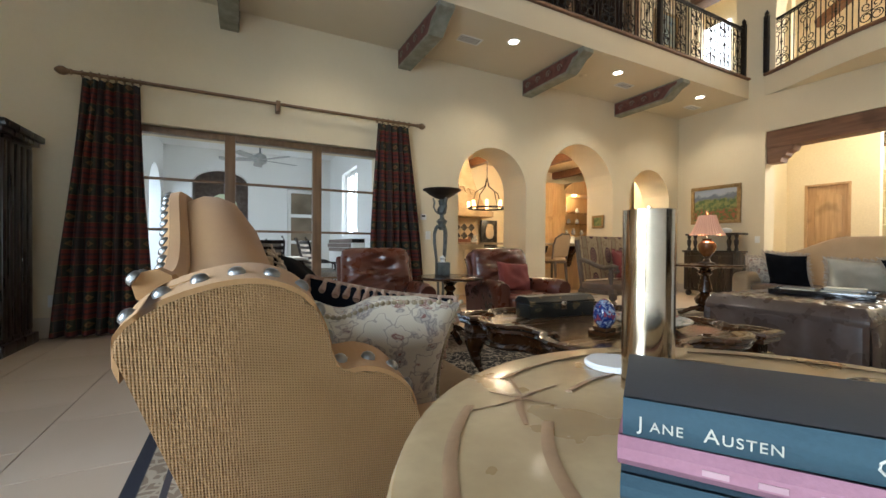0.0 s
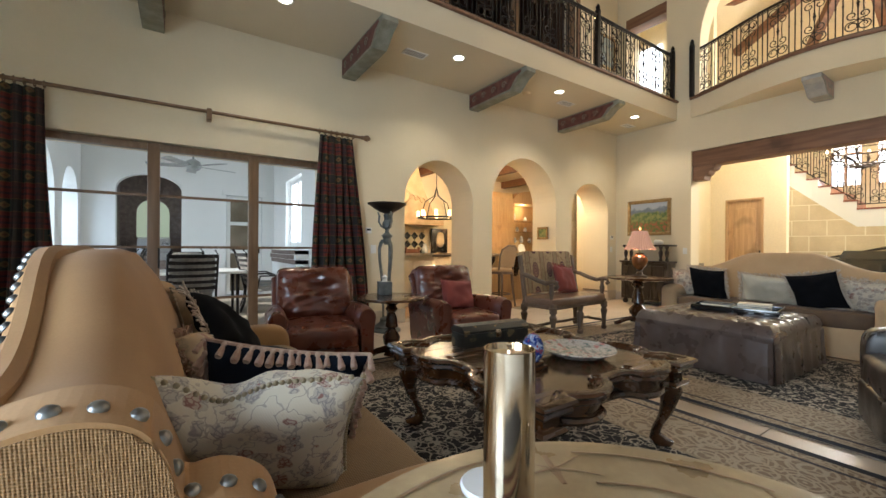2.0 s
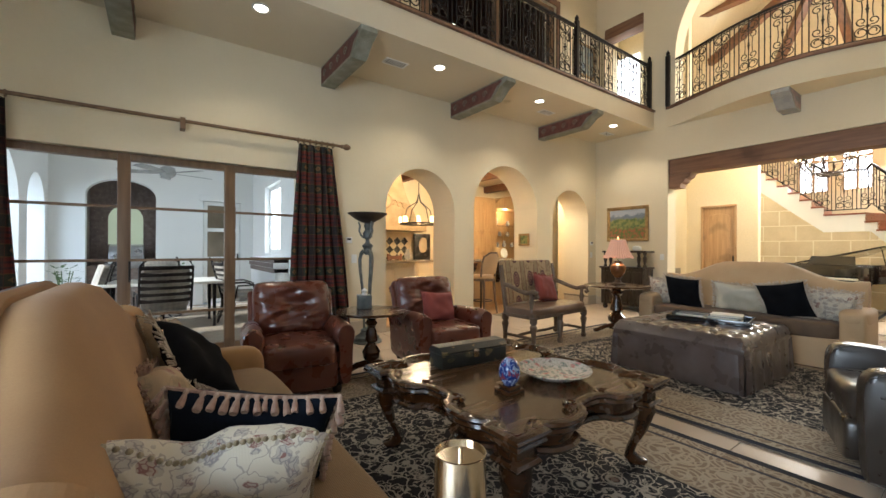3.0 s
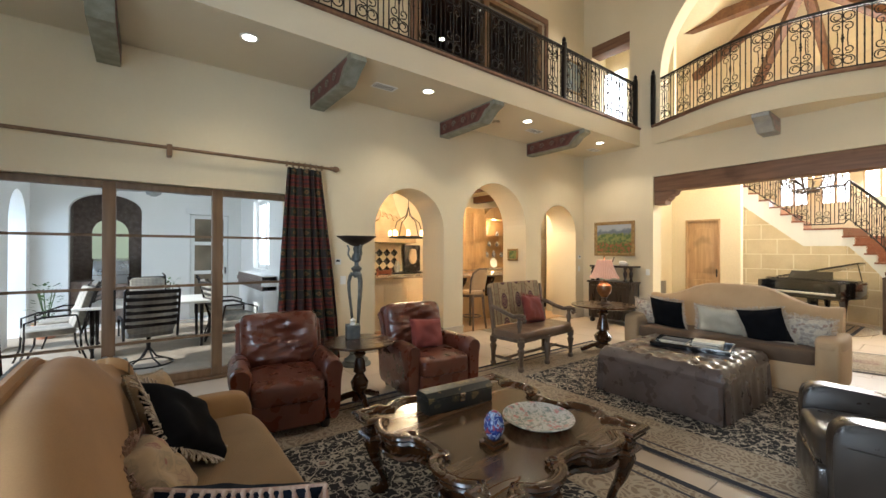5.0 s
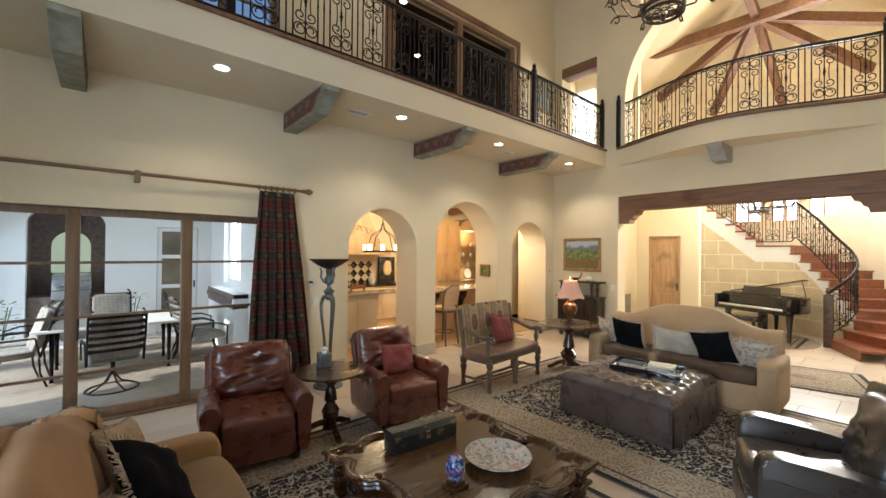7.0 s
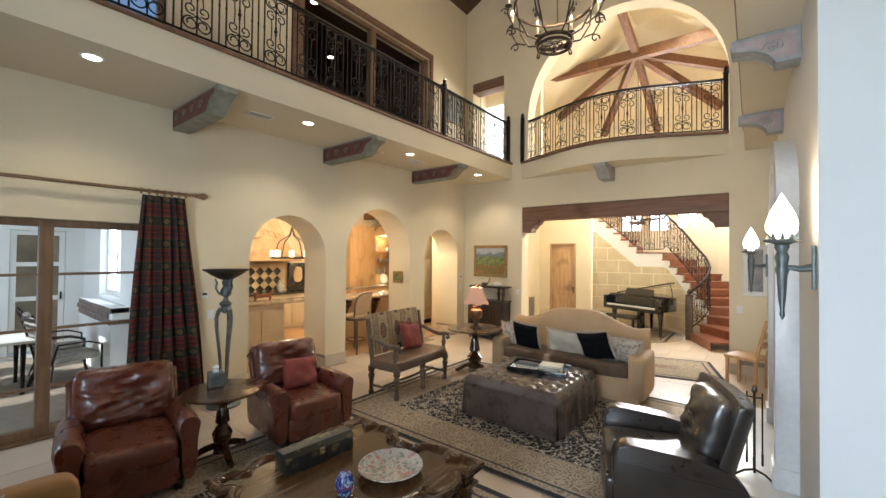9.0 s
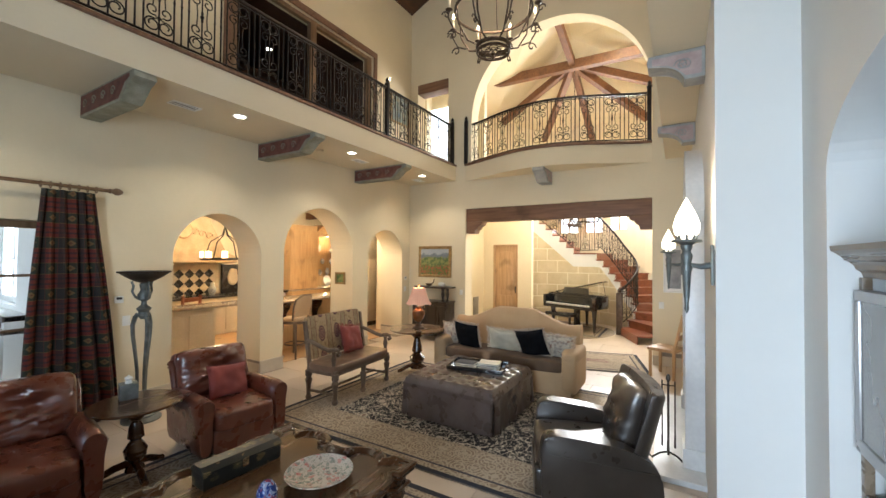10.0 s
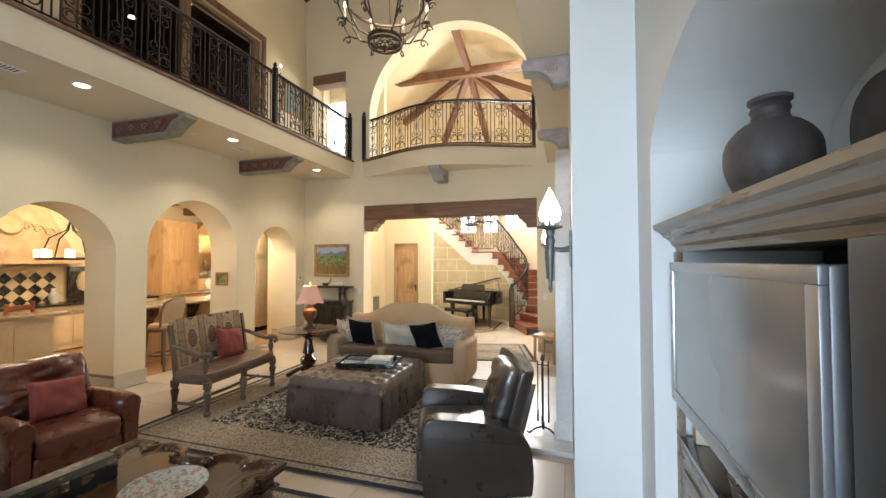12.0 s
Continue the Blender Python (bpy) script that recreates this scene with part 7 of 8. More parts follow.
torch_sconce(pose(3.53, RW + 0.001, 1.84), True)
torch_sconce(pose(6.27, RW + 0.152, 1.81), True)
glow("sconce_lamp", (3.56, -0.58, 2.32), 4, WARM, 0.07)
glow("sconce_lamp", (6.27, -0.42, 2.30), 4, WARM, 0.07)
ft = thing("fire_tools", "black iron fireplace tool set on a stand", "fire tools", pose(4.66, -0.47, 0.051))
part("post", lathe(B(), [(0.01, 0.03), (0.01, 0.70), (0.022, 0.72), (0.016, 0.75), (0.003, 0.77)], 10), IRON, ft)
for k in range(3):
    a = k * math.tau / 3
    bm = B()
    tube(bm, [(0, 0, 0.06), (0.08 * math.cos(a), 0.08 * math.sin(a), 0.05), (0.15 * math.cos(a), 0.15 * math.sin(a), 0.012), (0.17 * math.cos(a), 0.17 * math.sin(a), 0.03)], 0.009, 6)
    part("foot", bm, IRON, ft)
    bm = B()
    tube(bm, [(0, 0, 0.66), (0.06 * math.cos(a + 1), 0.06 * math.sin(a + 1), 0.66)], 0.006, 6)
    tube(bm, [(0.06 * math.cos(a + 1), 0.06 * math.sin(a + 1), 0.70), (0.06 * math.cos(a + 1), 0.06 * math.sin(a + 1), 0.12)], 0.006, 6)
    box(bm, 0.06 * math.cos(a + 1) - 0.03, 0.06 * math.cos(a + 1) + 0.03, 0.06 * math.sin(a + 1) - 0.008, 0.06 * math.sin(a + 1) + 0.008, 0.10, 0.2, 0.004)
    part("tool", bm, IRON, ft)
sc = thing("wooden_side_chair", "golden wood side chair with a tall carved back by the wall", "chair", pose(7.75, -0.40, 0.001, 0, 0, 160))
part("seat", box(B(), -0.22, 0.22, -0.22, 0.2, 0.42, 0.47, 0.015), PINE, sc)
for x in (-0.19, 0.19):
    part("leg", box(B(), x - 0.02, x + 0.02, -0.2, -0.16, 0, 0.42, 0.005), PINE, sc)
    part("leg", box(B(), x - 0.02, x + 0.02, 0.15, 0.19, 0, 0.44, 0.005), PINE, sc)
    strut((x, 0.17, 0.44), (x, 0.30, 1.02), 0.04, 0.035, PINE, sc, "back_stile")
for z in (0.62, 0.76, 0.92):
    part("back_slat", box(B(), -0.18, 0.18, 0.19 + 0.21 * (z - 0.45), 0.215 + 0.21 * (z - 0.45), z, z + 0.08, 0.008), PINE, sc)

# ---- media niche ----
mc = thing("media_cabinet", "built-in wood media cabinet with a heavy moulded cornice", "cabinet")
prof = [(-1.95, 1.80), (-1.28, 1.80), (-1.275, 1.825), (-1.255, 1.838), (-1.25, 1.858), (-1.235, 1.872), (-1.215, 1.88), (-1.21, 1.895), (-1.19, 1.912), (-1.17, 1.922), (-1.166, 1.945), (-1.95, 1.945)]
GREYOAK = wood("grey_oak", (0.20, 0.15, 0.10), (0.29, 0.225, 0.155), 0.3, "X")
part("cornice", prism(B(), prof, (1.204, 2.996), lambda u, v, w: (w, u, v), 0.002), GREYOAK, mc, smooth=False)
for x in (1.205, 2.955):
    part("stile", box(B(), x, x + 0.04, -1.30, -1.265, 0.0, 1.80, 0.004), GREYOAK, mc)
part("mid_shelf", box(B(), 1.245, 2.955, -1.85, -1.267, 0.80, 0.835, 0.006), MAHOG, mc)
part("back_panel", box(B(), 1.245, 2.955, -1.92, -1.90, 0.02, 1.80), DARKWOOD, mc)
for x in (1.68, 2.53):
    d = part("cabinet_door", box(B(), x - 0.41, x + 0.41, -1.30, -1.272, 0.06, 0.79, 0.006), GREYOAK, mc)
    part("raised_panel", box(B(), x - 0.33, x + 0.33, -1.271, -1.262, 0.14, 0.71, 0.006), GREYOAK, d)
part("pull_out_panel", box(B(), 1.30, 1.56, -1.32, -1.24, 0.84, 1.80, 0.01), TVDARK, mc, "dark upright panel beside the screen")
part("support_post", box(B(), 2.86, 2.92, -1.42, -1.32, 0.836, 1.03, 0.004), CREAM, mc, "pale block under the television")
tv = thing("television", "silver framed flat television in the media niche", "television", pose(0, 0, 0))
part("housing", box(B(), 1.68, 2.92, -1.56, -1.31, 1.03, 1.735, 0.02), TVDARK, tv)
part("shell", box(B(), 1.645, 2.95, -1.315, -1.255, 1.03, 1.745, 0.012), SILVER, tv, "satin silver shell")
for r in ((1.645, 2.95, 1.70, 1.745), (1.645, 2.95, 1.03, 1.085), (1.645, 1.70, 1.085, 1.70), (2.90, 2.95, 1.085, 1.70)):
    part("bezel", box(B(), r[0], r[1], -1.2548, -1.235, r[2], r[3], 0.006), SILVER, tv, "satin silver bezel")
part("screen", box(B(), 1.70, 2.90, -1.2545, -1.243, 1.085, 1.70), SCREEN, tv, "grey glossy screen, switched off")
ur = thing("clay_urn", "large dark mottled clay urn on the niche shelf", "urn", pose(2.28, -1.42, 1.946))
part("jar", lathe(B(), [(0.001, 0.0)] + eased([(0.10, 0.0), (0.135, 0.03), (0.185, 0.12), (0.20, 0.19), (0.185, 0.26), (0.13, 0.315), (0.085, 0.335)], 5) + [(0.001, 0.335)], 48), URNCLAY, ur).scale = (0.72, 0.72, 0.92)
part("neck", lathe(B(), [(0.085, 0.333), (0.075, 0.36), (0.085, 0.38), (0.075, 0.40), (0.065, 0.40), (0.06, 0.335)], 40, cap=False), URNCLAY, ur).scale = (0.72, 0.72, 0.92)
part("rim", lathe(B(), [(0.075, 0.40), (0.092, 0.412), (0.092, 0.425), (0.085, 0.428), (0.065, 0.40)], 40, cap=False), URNCLAY, ur).scale = (0.72, 0.72, 0.92)
pl = thing("carved_platter", "dark embossed metal platter leaning in the niche", "platter", pose(2.40, -1.84, 1.946 + 0.245, 78, 0, 0) @ Matrix.Scale(0.8, 4))
part("disc", lathe(B(), [(0.001, 0.01), (0.18, 0.012), (0.22, 0.03), (0.30, 0.035), (0.31, 0.02), (0.22, 0.0), (0.001, -0.01)], 40), URNCLAY, pl)
part("embossed_rim", lathe(B(), [(0.225, 0.031), (0.235, 0.045), (0.285, 0.047), (0.295, 0.036)], 40, cap=False), BRONZE, pl)
gk = thing("brass_clock", "small gilt glass clock on the media shelf", "clock", pose(2.55, -1.40, 0.836))
part("base", box(B(), -0.06, 0.06, -0.04, 0.04, 0, 0.02, 0.004), BRASS, gk)
part("top", box(B(), -0.06, 0.06, -0.04, 0.04, 0.13, 0.15, 0.004), BRASS, gk)
for x in (-0.05, 0.05):
    part("pillar", box(B(), x - 0.008, x + 0.008, -0.035, 0.035, 0.02, 0.13, 0.003), BRASS, gk)


# ---- stair hall ----
RISE, LOWER, UPPER = 0.1845, 11, 11
TURNS = [Vector(p) for p in ((11.11, 0.69), (11.22, 0.50), (11.47, 0.37), (11.76, 0.46), (12.0, 0.74), (12.18, 0.93), (12.33, 1.12), (12.43, 1.30), (12.50, 1.46), (12.55, 1.8), (12.52, 2.11), (12.50, 2.67), (12.40, 3.01), (12.1, 3.55), (11.5, 3.98))]
INNER = []
for i in range(len(TURNS) - 1):
    p0, p1, p2, p3 = (TURNS[max(0, min(len(TURNS) - 1, i + k))] for k in (-1, 0, 1, 2))
    for k in range(12):
        t = k / 12
        INNER.append(0.5 * (2 * p1 + (p2 - p0) * t + (2 * p0 - 5 * p1 + 4 * p2 - p3) * t * t + (3 * p1 - p0 - 3 * p2 + p3) * t ** 3))
INNER.append(TURNS[-1])
RUN = [0.0]
for p, q in zip(INNER, INNER[1:]):
    RUN.append(RUN[-1] + (q - p).length)
S_LAND, S_UP, S_END = RUN[8 * 12], RUN[10 * 12], RUN[-1]


def stair_at(s, z, w):
    """A point beside the inner edge of the stair: s along it, w outwards, z up, kept inside the round wall."""
    s = max(0.0, min(S_END - 0.001, s))
    i = max(k for k in range(len(RUN) - 1) if RUN[k] <= s)
    p = INNER[i].lerp(INNER[i + 1], (s - RUN[i]) / (RUN[i + 1] - RUN[i]))
    a, b = INNER[max(0, i - 4)], INNER[min(len(INNER) - 1, i + 5)]
    d = (b - a).normalized()
    q = p + Vector((d.y, -d.x)) * w
    off = q - Vector((CX, CY))
    if off.length > RO - 0.006:
        q = Vector((CX, CY)) + off.normalized() * (RO - 0.006)
    return (q.x, q.y, z)


def stair_z(s):
    if s < S_LAND:
        return RISE * (0.5 + LOWER * s / S_LAND)
    return RISE * LOWER + (0 if s < S_UP else RISE * UPPER * (s - S_UP) / (S_END - S_UP))


EDGES = [S_LAND * i / (LOWER - 1) for i in range(LOWER)] + [S_UP + (S_END - S_UP) * i / UPPER for i in range(UPPER + 1)]
stair = thing("curved_stair", "curved stair with stained wood treads and white stringer", "staircase", kind="structure")
WIDE = 1.15


def ribbon(bm, s0, s1, lo, hi, w0, w1, n):
    for k in range(n):
        u, v = s0 + (s1 - s0) * k / n, s0 + (s1 - s0) * (k + 1) / n
        hexa(bm, [stair_at(u, lo(u), w0), stair_at(v, lo(v), w0), stair_at(v, lo(v), w1), stair_at(u, lo(u), w1)], [stair_at(u, hi(u), w0), stair_at(v, hi(v), w0), stair_at(v, hi(v), w1), stair_at(u, hi(u), w1)])
    return bm


for i, (s0, s1) in enumerate(zip(EDGES, EDGES[1:])):
    z = RISE * (i + 1)
    n = 8 if i == LOWER - 1 else 2
    part("tread", ribbon(B(), s0 - 0.02, s1, lambda s: z - 0.035, lambda s: z, -0.045, WIDE, n), TREAD, stair, smooth=False)
    part("riser", ribbon(B(), s0, s0 + 0.015, lambda s: z - RISE, lambda s: z - 0.036, 0.0, WIDE, 1), TREAD, stair, smooth=False)
    part("stringer", ribbon(B(), s0, s1, lambda s: max(0.0, stair_z(s) - 0.40), lambda s: z - 0.036, -0.014, 0.03, n), WHITE, stair, "white plaster stringer", smooth=False)
stone = thing("stone_wall", "curved wall of large pale yellow limestone blocks below the stair", "wall", kind="structure")
top_at = lambda s: max(0.0, stair_z(s) - 0.37)
part("mortar", ribbon(B(), 0.3, S_END, lambda s: 0.0, lambda s: max(0.004, top_at(s)), 0.012, 0.06, 60), STONEJOINT, stone, smooth=False)
for row in range(10):
    z0, z1 = 0.36 * row + 0.010, 0.36 * (row + 1) - 0.010
    s = 0.2 - (0.30 if row % 2 else 0)
    while s < S_END - 0.1:
        bm, any_block = B(), False
        for k in range(5):
            u, v = s + 0.012 + 0.576 * k / 5, s + 0.012 + 0.576 * (k + 1) / 5
            if u > 0.1 and top_at(u) > z0 + 0.012 and top_at(v) > z0 + 0.012 and v < S_END:
                ribbon(bm, u, v, lambda q: z0, lambda q: min(z1, top_at(q)), 0.0, 0.02, 1)
                any_block = True
        if any_block:
            part("stone_block", bm, STONEBLOCK, stone, smooth=False)
        else:
            bm.free()
        s += 0.6
pts, zs = [], []
for i in range(70):
    s = S_END * i / 70
    x, y, _ = stair_at(s, 0, 0.05)
    pts.append((x, y))
    zs.append(stair_z(s) + 0.03 + (0 if S_LAND <= s <= S_UP else RISE * 0.4))
railing("stair_railing", "black wrought iron stair railing with scroll panels", pts, 0.0, [], 0.40, zs)
np_ = thing("newel_post", "dark square stair newel post with a turned cap", "post", pose(11.09, 0.69, 0.001))
part("shaft", box(B(), -0.07, 0.07, -0.07, 0.07, 0, 1.0, 0.012), BRONZE, np_)
part("cap", lathe(B(), [(0.08, 1.0), (0.08, 1.03), (0.03, 1.05), (0.05, 1.09), (0.03, 1.13), (0.004, 1.15)], 16), BRONZE, np_)

# grand piano: the keyboard side runs along local x, the tail along +y
pn = thing("grand_piano", "black lacquered grand piano with its lid propped open", "piano", pose(10.97, 1.82, 0.012, 0, 0, -113))
case = [(-0.74, 0.0), (0.74, 0.0), (0.74, 0.45), (0.66, 0.64), (0.42, 0.84), (0.25, 1.02), (0.02, 1.18), (-0.30, 1.22), (-0.58, 1.12), (-0.74, 0.90)]
part("case", prism(B(), case, (0.60, 0.92), lambda u, v, w: (u, v, w), 0.012), PIANO, pn)
part("key_slip", box(B(), -0.74, 0.74, -0.22, 0.0, 0.58, 0.66, 0.01), PIANO, pn)
for x in (-0.70, 0.70):
    part("cheek", box(B(), x - 0.04, x + 0.04, -0.22, 0.02, 0.66, 0.90, 0.015), PIANO, pn)
part("white_keys", box(B(), -0.655, 0.655, -0.20, -0.06, 0.665, 0.695, 0.003), IVORYKEY, pn, "row of ivory keys")
key = None
for i in range(51):
    if i % 7 in (2, 6):
        continue
    m = Matrix.Translation((-0.64 + i * 0.0252 + 0.012, -0.10, 0.695))
    key = again("black_key", key, m, pn) if key else part("black_key", box(B(), -0.006, 0.006, -0.04, 0.04, 0, 0.012, 0.002), PIANO, pn)
    key.matrix_basis = m
part("fallboard", box(B(), -0.66, 0.66, -0.06, -0.03, 0.69, 0.86, 0.006), PIANO, pn)
part("music_desk", prism(B(), [(-0.40, 0.0), (0.40, 0.0), (0.36, 0.17), (-0.36, 0.17)], (0.14, 0.16), lambda u, v, w: (u, w + v * 0.35, 0.925 + v)), PIANO, pn)
lid = part("lid", prism(B(), [(x * 1.01, y * 1.01) for x, y in case[2:]] + [(-0.75, 0.32), (0.75, 0.32)], (0.0, 0.022), lambda u, v, w: (u, v, w), 0.004), PIANO, pn)
lid.matrix_basis = pose(-0.74, 0, 0.935, 0, -13, 0) @ Matrix.Translation((0.74, 0, 0))
part("front_lid", box(B(), -0.75, 0.75, 0.02, 0.31, 0.925, 0.945, 0.005), PIANO, pn)
bm = B()
tube(bm, [(0.62, 0.55, 0.92), (0.56, 0.55, 1.22)], 0.008, 6)
part("prop_stick", bm, PIANO, pn)
for x, y in ((-0.62, 0.06), (0.62, 0.06), (-0.2, 0.98)):
    part("leg", lathe(B(), [(0.035, 0.03), (0.03, 0.08), (0.045, 0.35), (0.07, 0.56), (0.075, 0.60)], 8, (x, y, 0)), PIANO, pn)
    part("caster", lathe(B(), [(0.001, 0), (0.022, 0.0), (0.025, 0.03), (0.001, 0.03)], 12, (x, y, 0)), BRASS, pn)
bm = boxes([(-0.09, 0.09, 0.22, 0.26, 0.1, 0.6), (-0.11, 0.11, 0.10, 0.28, 0.05, 0.11)], 0.006)
part("pedal_lyre", bm, PIANO, pn)
pb = thing("piano_bench", "black piano bench tucked before the keyboard", "bench", pose(10.58, 1.98, 0.012, 0, 0, -113))
part("seat", box(B(), -0.38, 0.38, -0.17, 0.17, 0.42, 0.50, 0.02), PIANO, pb)
for x in (-0.34, 0.34):
    for y in (-0.13, 0.13):
        part("leg", box(B(), x - 0.022, x + 0.022, y - 0.022, y + 0.022, 0, 0.42, 0.004), PIANO, pb)
fg = thing("floor_grille", "low slatted grille in the foyer wall", "vent", pose(10.2, 4.197, 0.25))
part("frame", box(B(), -0.16, 0.16, -0.01, 0, 0, 0.55, 0.003), TRIMGREY, fg)
for x, y in ((9.6, 1.2), (10.4, 3.0), (10.4, 0.6), (9.4, 2.9)):
    d = thing("downlight", "small lit downlight in the stair hall ceiling", "light", pose(x, y, 7.0 + (0.75 - abs(y - 1.85) * 0.19)), "hall downlights")
    part("lens", lathe(B(), [(0.001, -0.03), (0.07, -0.03), (0.075, 0.02), (0.001, 0.02)], 18), DOWNLIGHT, d)
    spot("hall_downlight_lamp", (x, y, d.location.z - 0.06), 115, (1.0, 0.86, 0.60), 150, 0.06)

# ---- kitchen ----
kc = thing("kitchen_counter", "cream panelled kitchen counter with black stone top", "counter", pose(0, 0, 0))
part("carcass", box(B(), 2.57, 7.6, 8.72, 9.29, 0.02, 0.88), CREAM, kc)
part("worktop", box(B(), 2.57, 7.64, 8.68, 9.295, 0.88, 0.92, 0.006), CHECKDARK, kc)
for k in range(9):
    part("cabinet_door", box(B(), 2.62 + 0.55 * k, 3.1 + 0.55 * k, 8.70, 8.718, 0.12, 0.82, 0.008), CREAM, kc)
splash = thing("checker_backsplash", "cream and black diamond tile backsplash", "backsplash")
part("mortar", box(B(), 3.7, 6.0, 9.27, 9.297, 0.925, 1.66), CHECKPALE, splash)
s_ = 0.113
tile_d, tile_l = None, None
for i in range(21):
    for j in range(7):
        x, z = 3.78 + s_ * i, 0.98 + s_ * j
        if x > 5.95 or z > 1.62:
            continue
        if (i + j) % 2:
            continue
        dark = j % 2 == 0
        m = pose(x, 9.264, z, 0, 45, 0)
        ref = tile_d if dark else tile_l
        if ref is None:
            ref = part("tile", box(B(), -0.078, 0.078, -0.004, 0.006, -0.078, 0.078), CHECKDARK if dark else CHECKPALE, splash, smooth=False)
            ref.matrix_basis = m
            if dark:
                tile_d = ref
            else:
                tile_l = ref
        else:
            again("tile", ref, m, splash)
hood = thing("carved_range_hood", "carved tan stone range hood with a scrolled medallion", "range hood")
part("hood", prism(B(), [(3.5, 1.70), (6.2, 1.70), (6.2, 1.84), (5.9, 1.95), (5.55, 2.6), (5.4, 3.19), (4.3, 3.19), (4.1, 2.6), (3.8, 1.95), (3.5, 1.84)], (8.75, 9.29), lambda u, v, w: (u, w, v), 0.02), MURALSTONE, hood)
part("medallion", lathe(B(), [(0.001, 0.03), (0.12, 0.03), (0.16, 0.05), (0.19, 0.02), (0.2, 0.0)], 24, (0, 0, 0), pose(4.95, 8.74, 2.42, 90, 0, 0)), MURALSTONE, hood, "carved round medallion")
for s in (-1, 1):
    for k in range(3):
        bm = B()
        tube(bm, [(4.95 + s * (0.25 + 0.16 * k + 0.09 * (1 - i / 14) * math.cos(i * 0.6)), 8.74, 2.40 - 0.04 * k + 0.09 * (1 - i / 14) * math.sin(i * 0.6)) for i in range(12)], 0.022, 6)
        part("carved_scroll", bm, MURALSTONE, hood)
bs = thing("carved_wall_board", "framed carved head panel leaning on the kitchen backsplash", "ornament", pose(6.35, 9.2, 0.925))
part("board", box(B(), -0.26, 0.26, -0.02, 0.05, 0, 0.72, 0.01), CHECKDARK, bs)
part("relief", puff(B(), -0.13, 0.13, -0.08, 0.0, 0.2, 0.62, 0.8, 10, 0.03), CHECKPALE, bs)

br = thing("bar_counter", "breakfast bar with pale granite top behind the arches", "counter")
part("worktop", prism(B(), [(3.4, 6.35), (5.0, 6.35), (5.35, 5.95), (7.6, 5.95), (7.6, 6.75), (3.4, 6.95)], (0.96, 1.0), lambda u, v, w: (u, v, w), 0.012), GRANITE, br)
part("front_panel", box(B(), 5.5, 7.55, 6.25, 6.7, 0.0, 0.96), CABINET, br)
part("end_cabinet", box(B(), 3.45, 4.4, 6.45, 6.9, 0.0, 0.96), CREAM, br)
for x in (3.7, 4.15):
    part("cabinet_door", box(B(), x - 0.19, x + 0.19, 6.43, 6.449, 0.12, 0.86, 0.008), CREAM, br)
for x in (5.6, 6.4, 7.2):
    part("carved_bracket", prism(B(), [(6.24, 0.94), (6.02, 0.94), (6.06, 0.82), (6.16, 0.74), (6.2, 0.55), (6.24, 0.5)], (x - 0.05, x + 0.05), lambda u, v, w: (w, u, v), 0.008), MAHOG, br)


def bar_stool(m):
    s = thing("bar_stool", "wood bar stool with an upholstered grey-green rounded back", "stool", m, "bar stools")
    part("seat", lathe(B(), [(0.001, 0.66), (0.2, 0.66), (0.215, 0.69), (0.2, 0.73), (0.001, 0.74)], 24), CAMELPALE, s)
    part("seat_ring", lathe(B(), [(0.19, 0.62), (0.22, 0.62), (0.22, 0.665), (0.19, 0.665)], 24, cap=False), GREYWOOD, s)
    bm = B()
    prism(bm, [(-0.2, 0.75), (0.2, 0.75), (0.22, 0.95), (0.2, 1.07), (0.1, 1.14), (-0.1, 1.14), (-0.2, 1.07), (-0.22, 0.95)], (0.17, 0.21), lambda u, v, w: (u, w + (v - 0.75) * 0.2 - u * u * 1.2, v), 0.01)
    part("backrest", bm, CAMELPALE, s)
    bm = B()
    tube(bm, [(u, 0.19 + (v - 0.75) * 0.2 - u * u * 1.2, v) for u, v in ((-0.21, 0.70), (-0.23, 0.95), (-0.21, 1.08), (-0.1, 1.155), (0.1, 1.155), (0.21, 1.08), (0.23, 0.95), (0.21, 0.70))], 0.017, 8)
    part("back_frame", bm, GREYWOOD, s)
    for x in (-1, 1):
        for y in (-1, 1):
            bm = B()
            tube(bm, [(x * 0.15, y * 0.15, 0.64), (x * 0.17, y * 0.17, 0.3), (x * 0.2, y * 0.2, 0.0)], 0.022, 8, ends=(1.2, 0.8))
            part("leg", bm, GREYWOOD, s)
    bm = B()
    tube(bm, [(0.18 * math.cos(k * math.tau / 16), 0.18 * math.sin(k * math.tau / 16), 0.24) for k in range(16)], 0.012, 6, closed=True)
    part("foot_ring", bm, GREYWOOD, s)
    return s


stool = bar_stool(pose(5.42, 5.62, 0.001, 0, 0, 190))
copy_thing(stool, pose(6.75, 5.66, 0.001, 0, 0, 176))
kch = thing("dining_chair", "ladder-back wood chair with a rush seat in the kitchen", "chair", pose(4.35, 7.45, 0.001, 0, 0, 200))
part("seat", box(B(), -0.22, 0.22, -0.2, 0.2, 0.56, 0.6, 0.012), CAMELPALE, kch)
for x in (-0.2, 0.2):
    part("leg", box(B(), x - 0.02, x + 0.02, -0.2, -0.16, 0, 0.56, 0.004), TREAD, kch)
    part("back_post", box(B(), x - 0.02, x + 0.02, 0.17, 0.21, 0, 1.12, 0.004), TREAD, kch)
    part("arm", box(B(), x - 0.025, x + 0.025, -0.2, 0.17, 0.78, 0.81, 0.008), TREAD, kch)
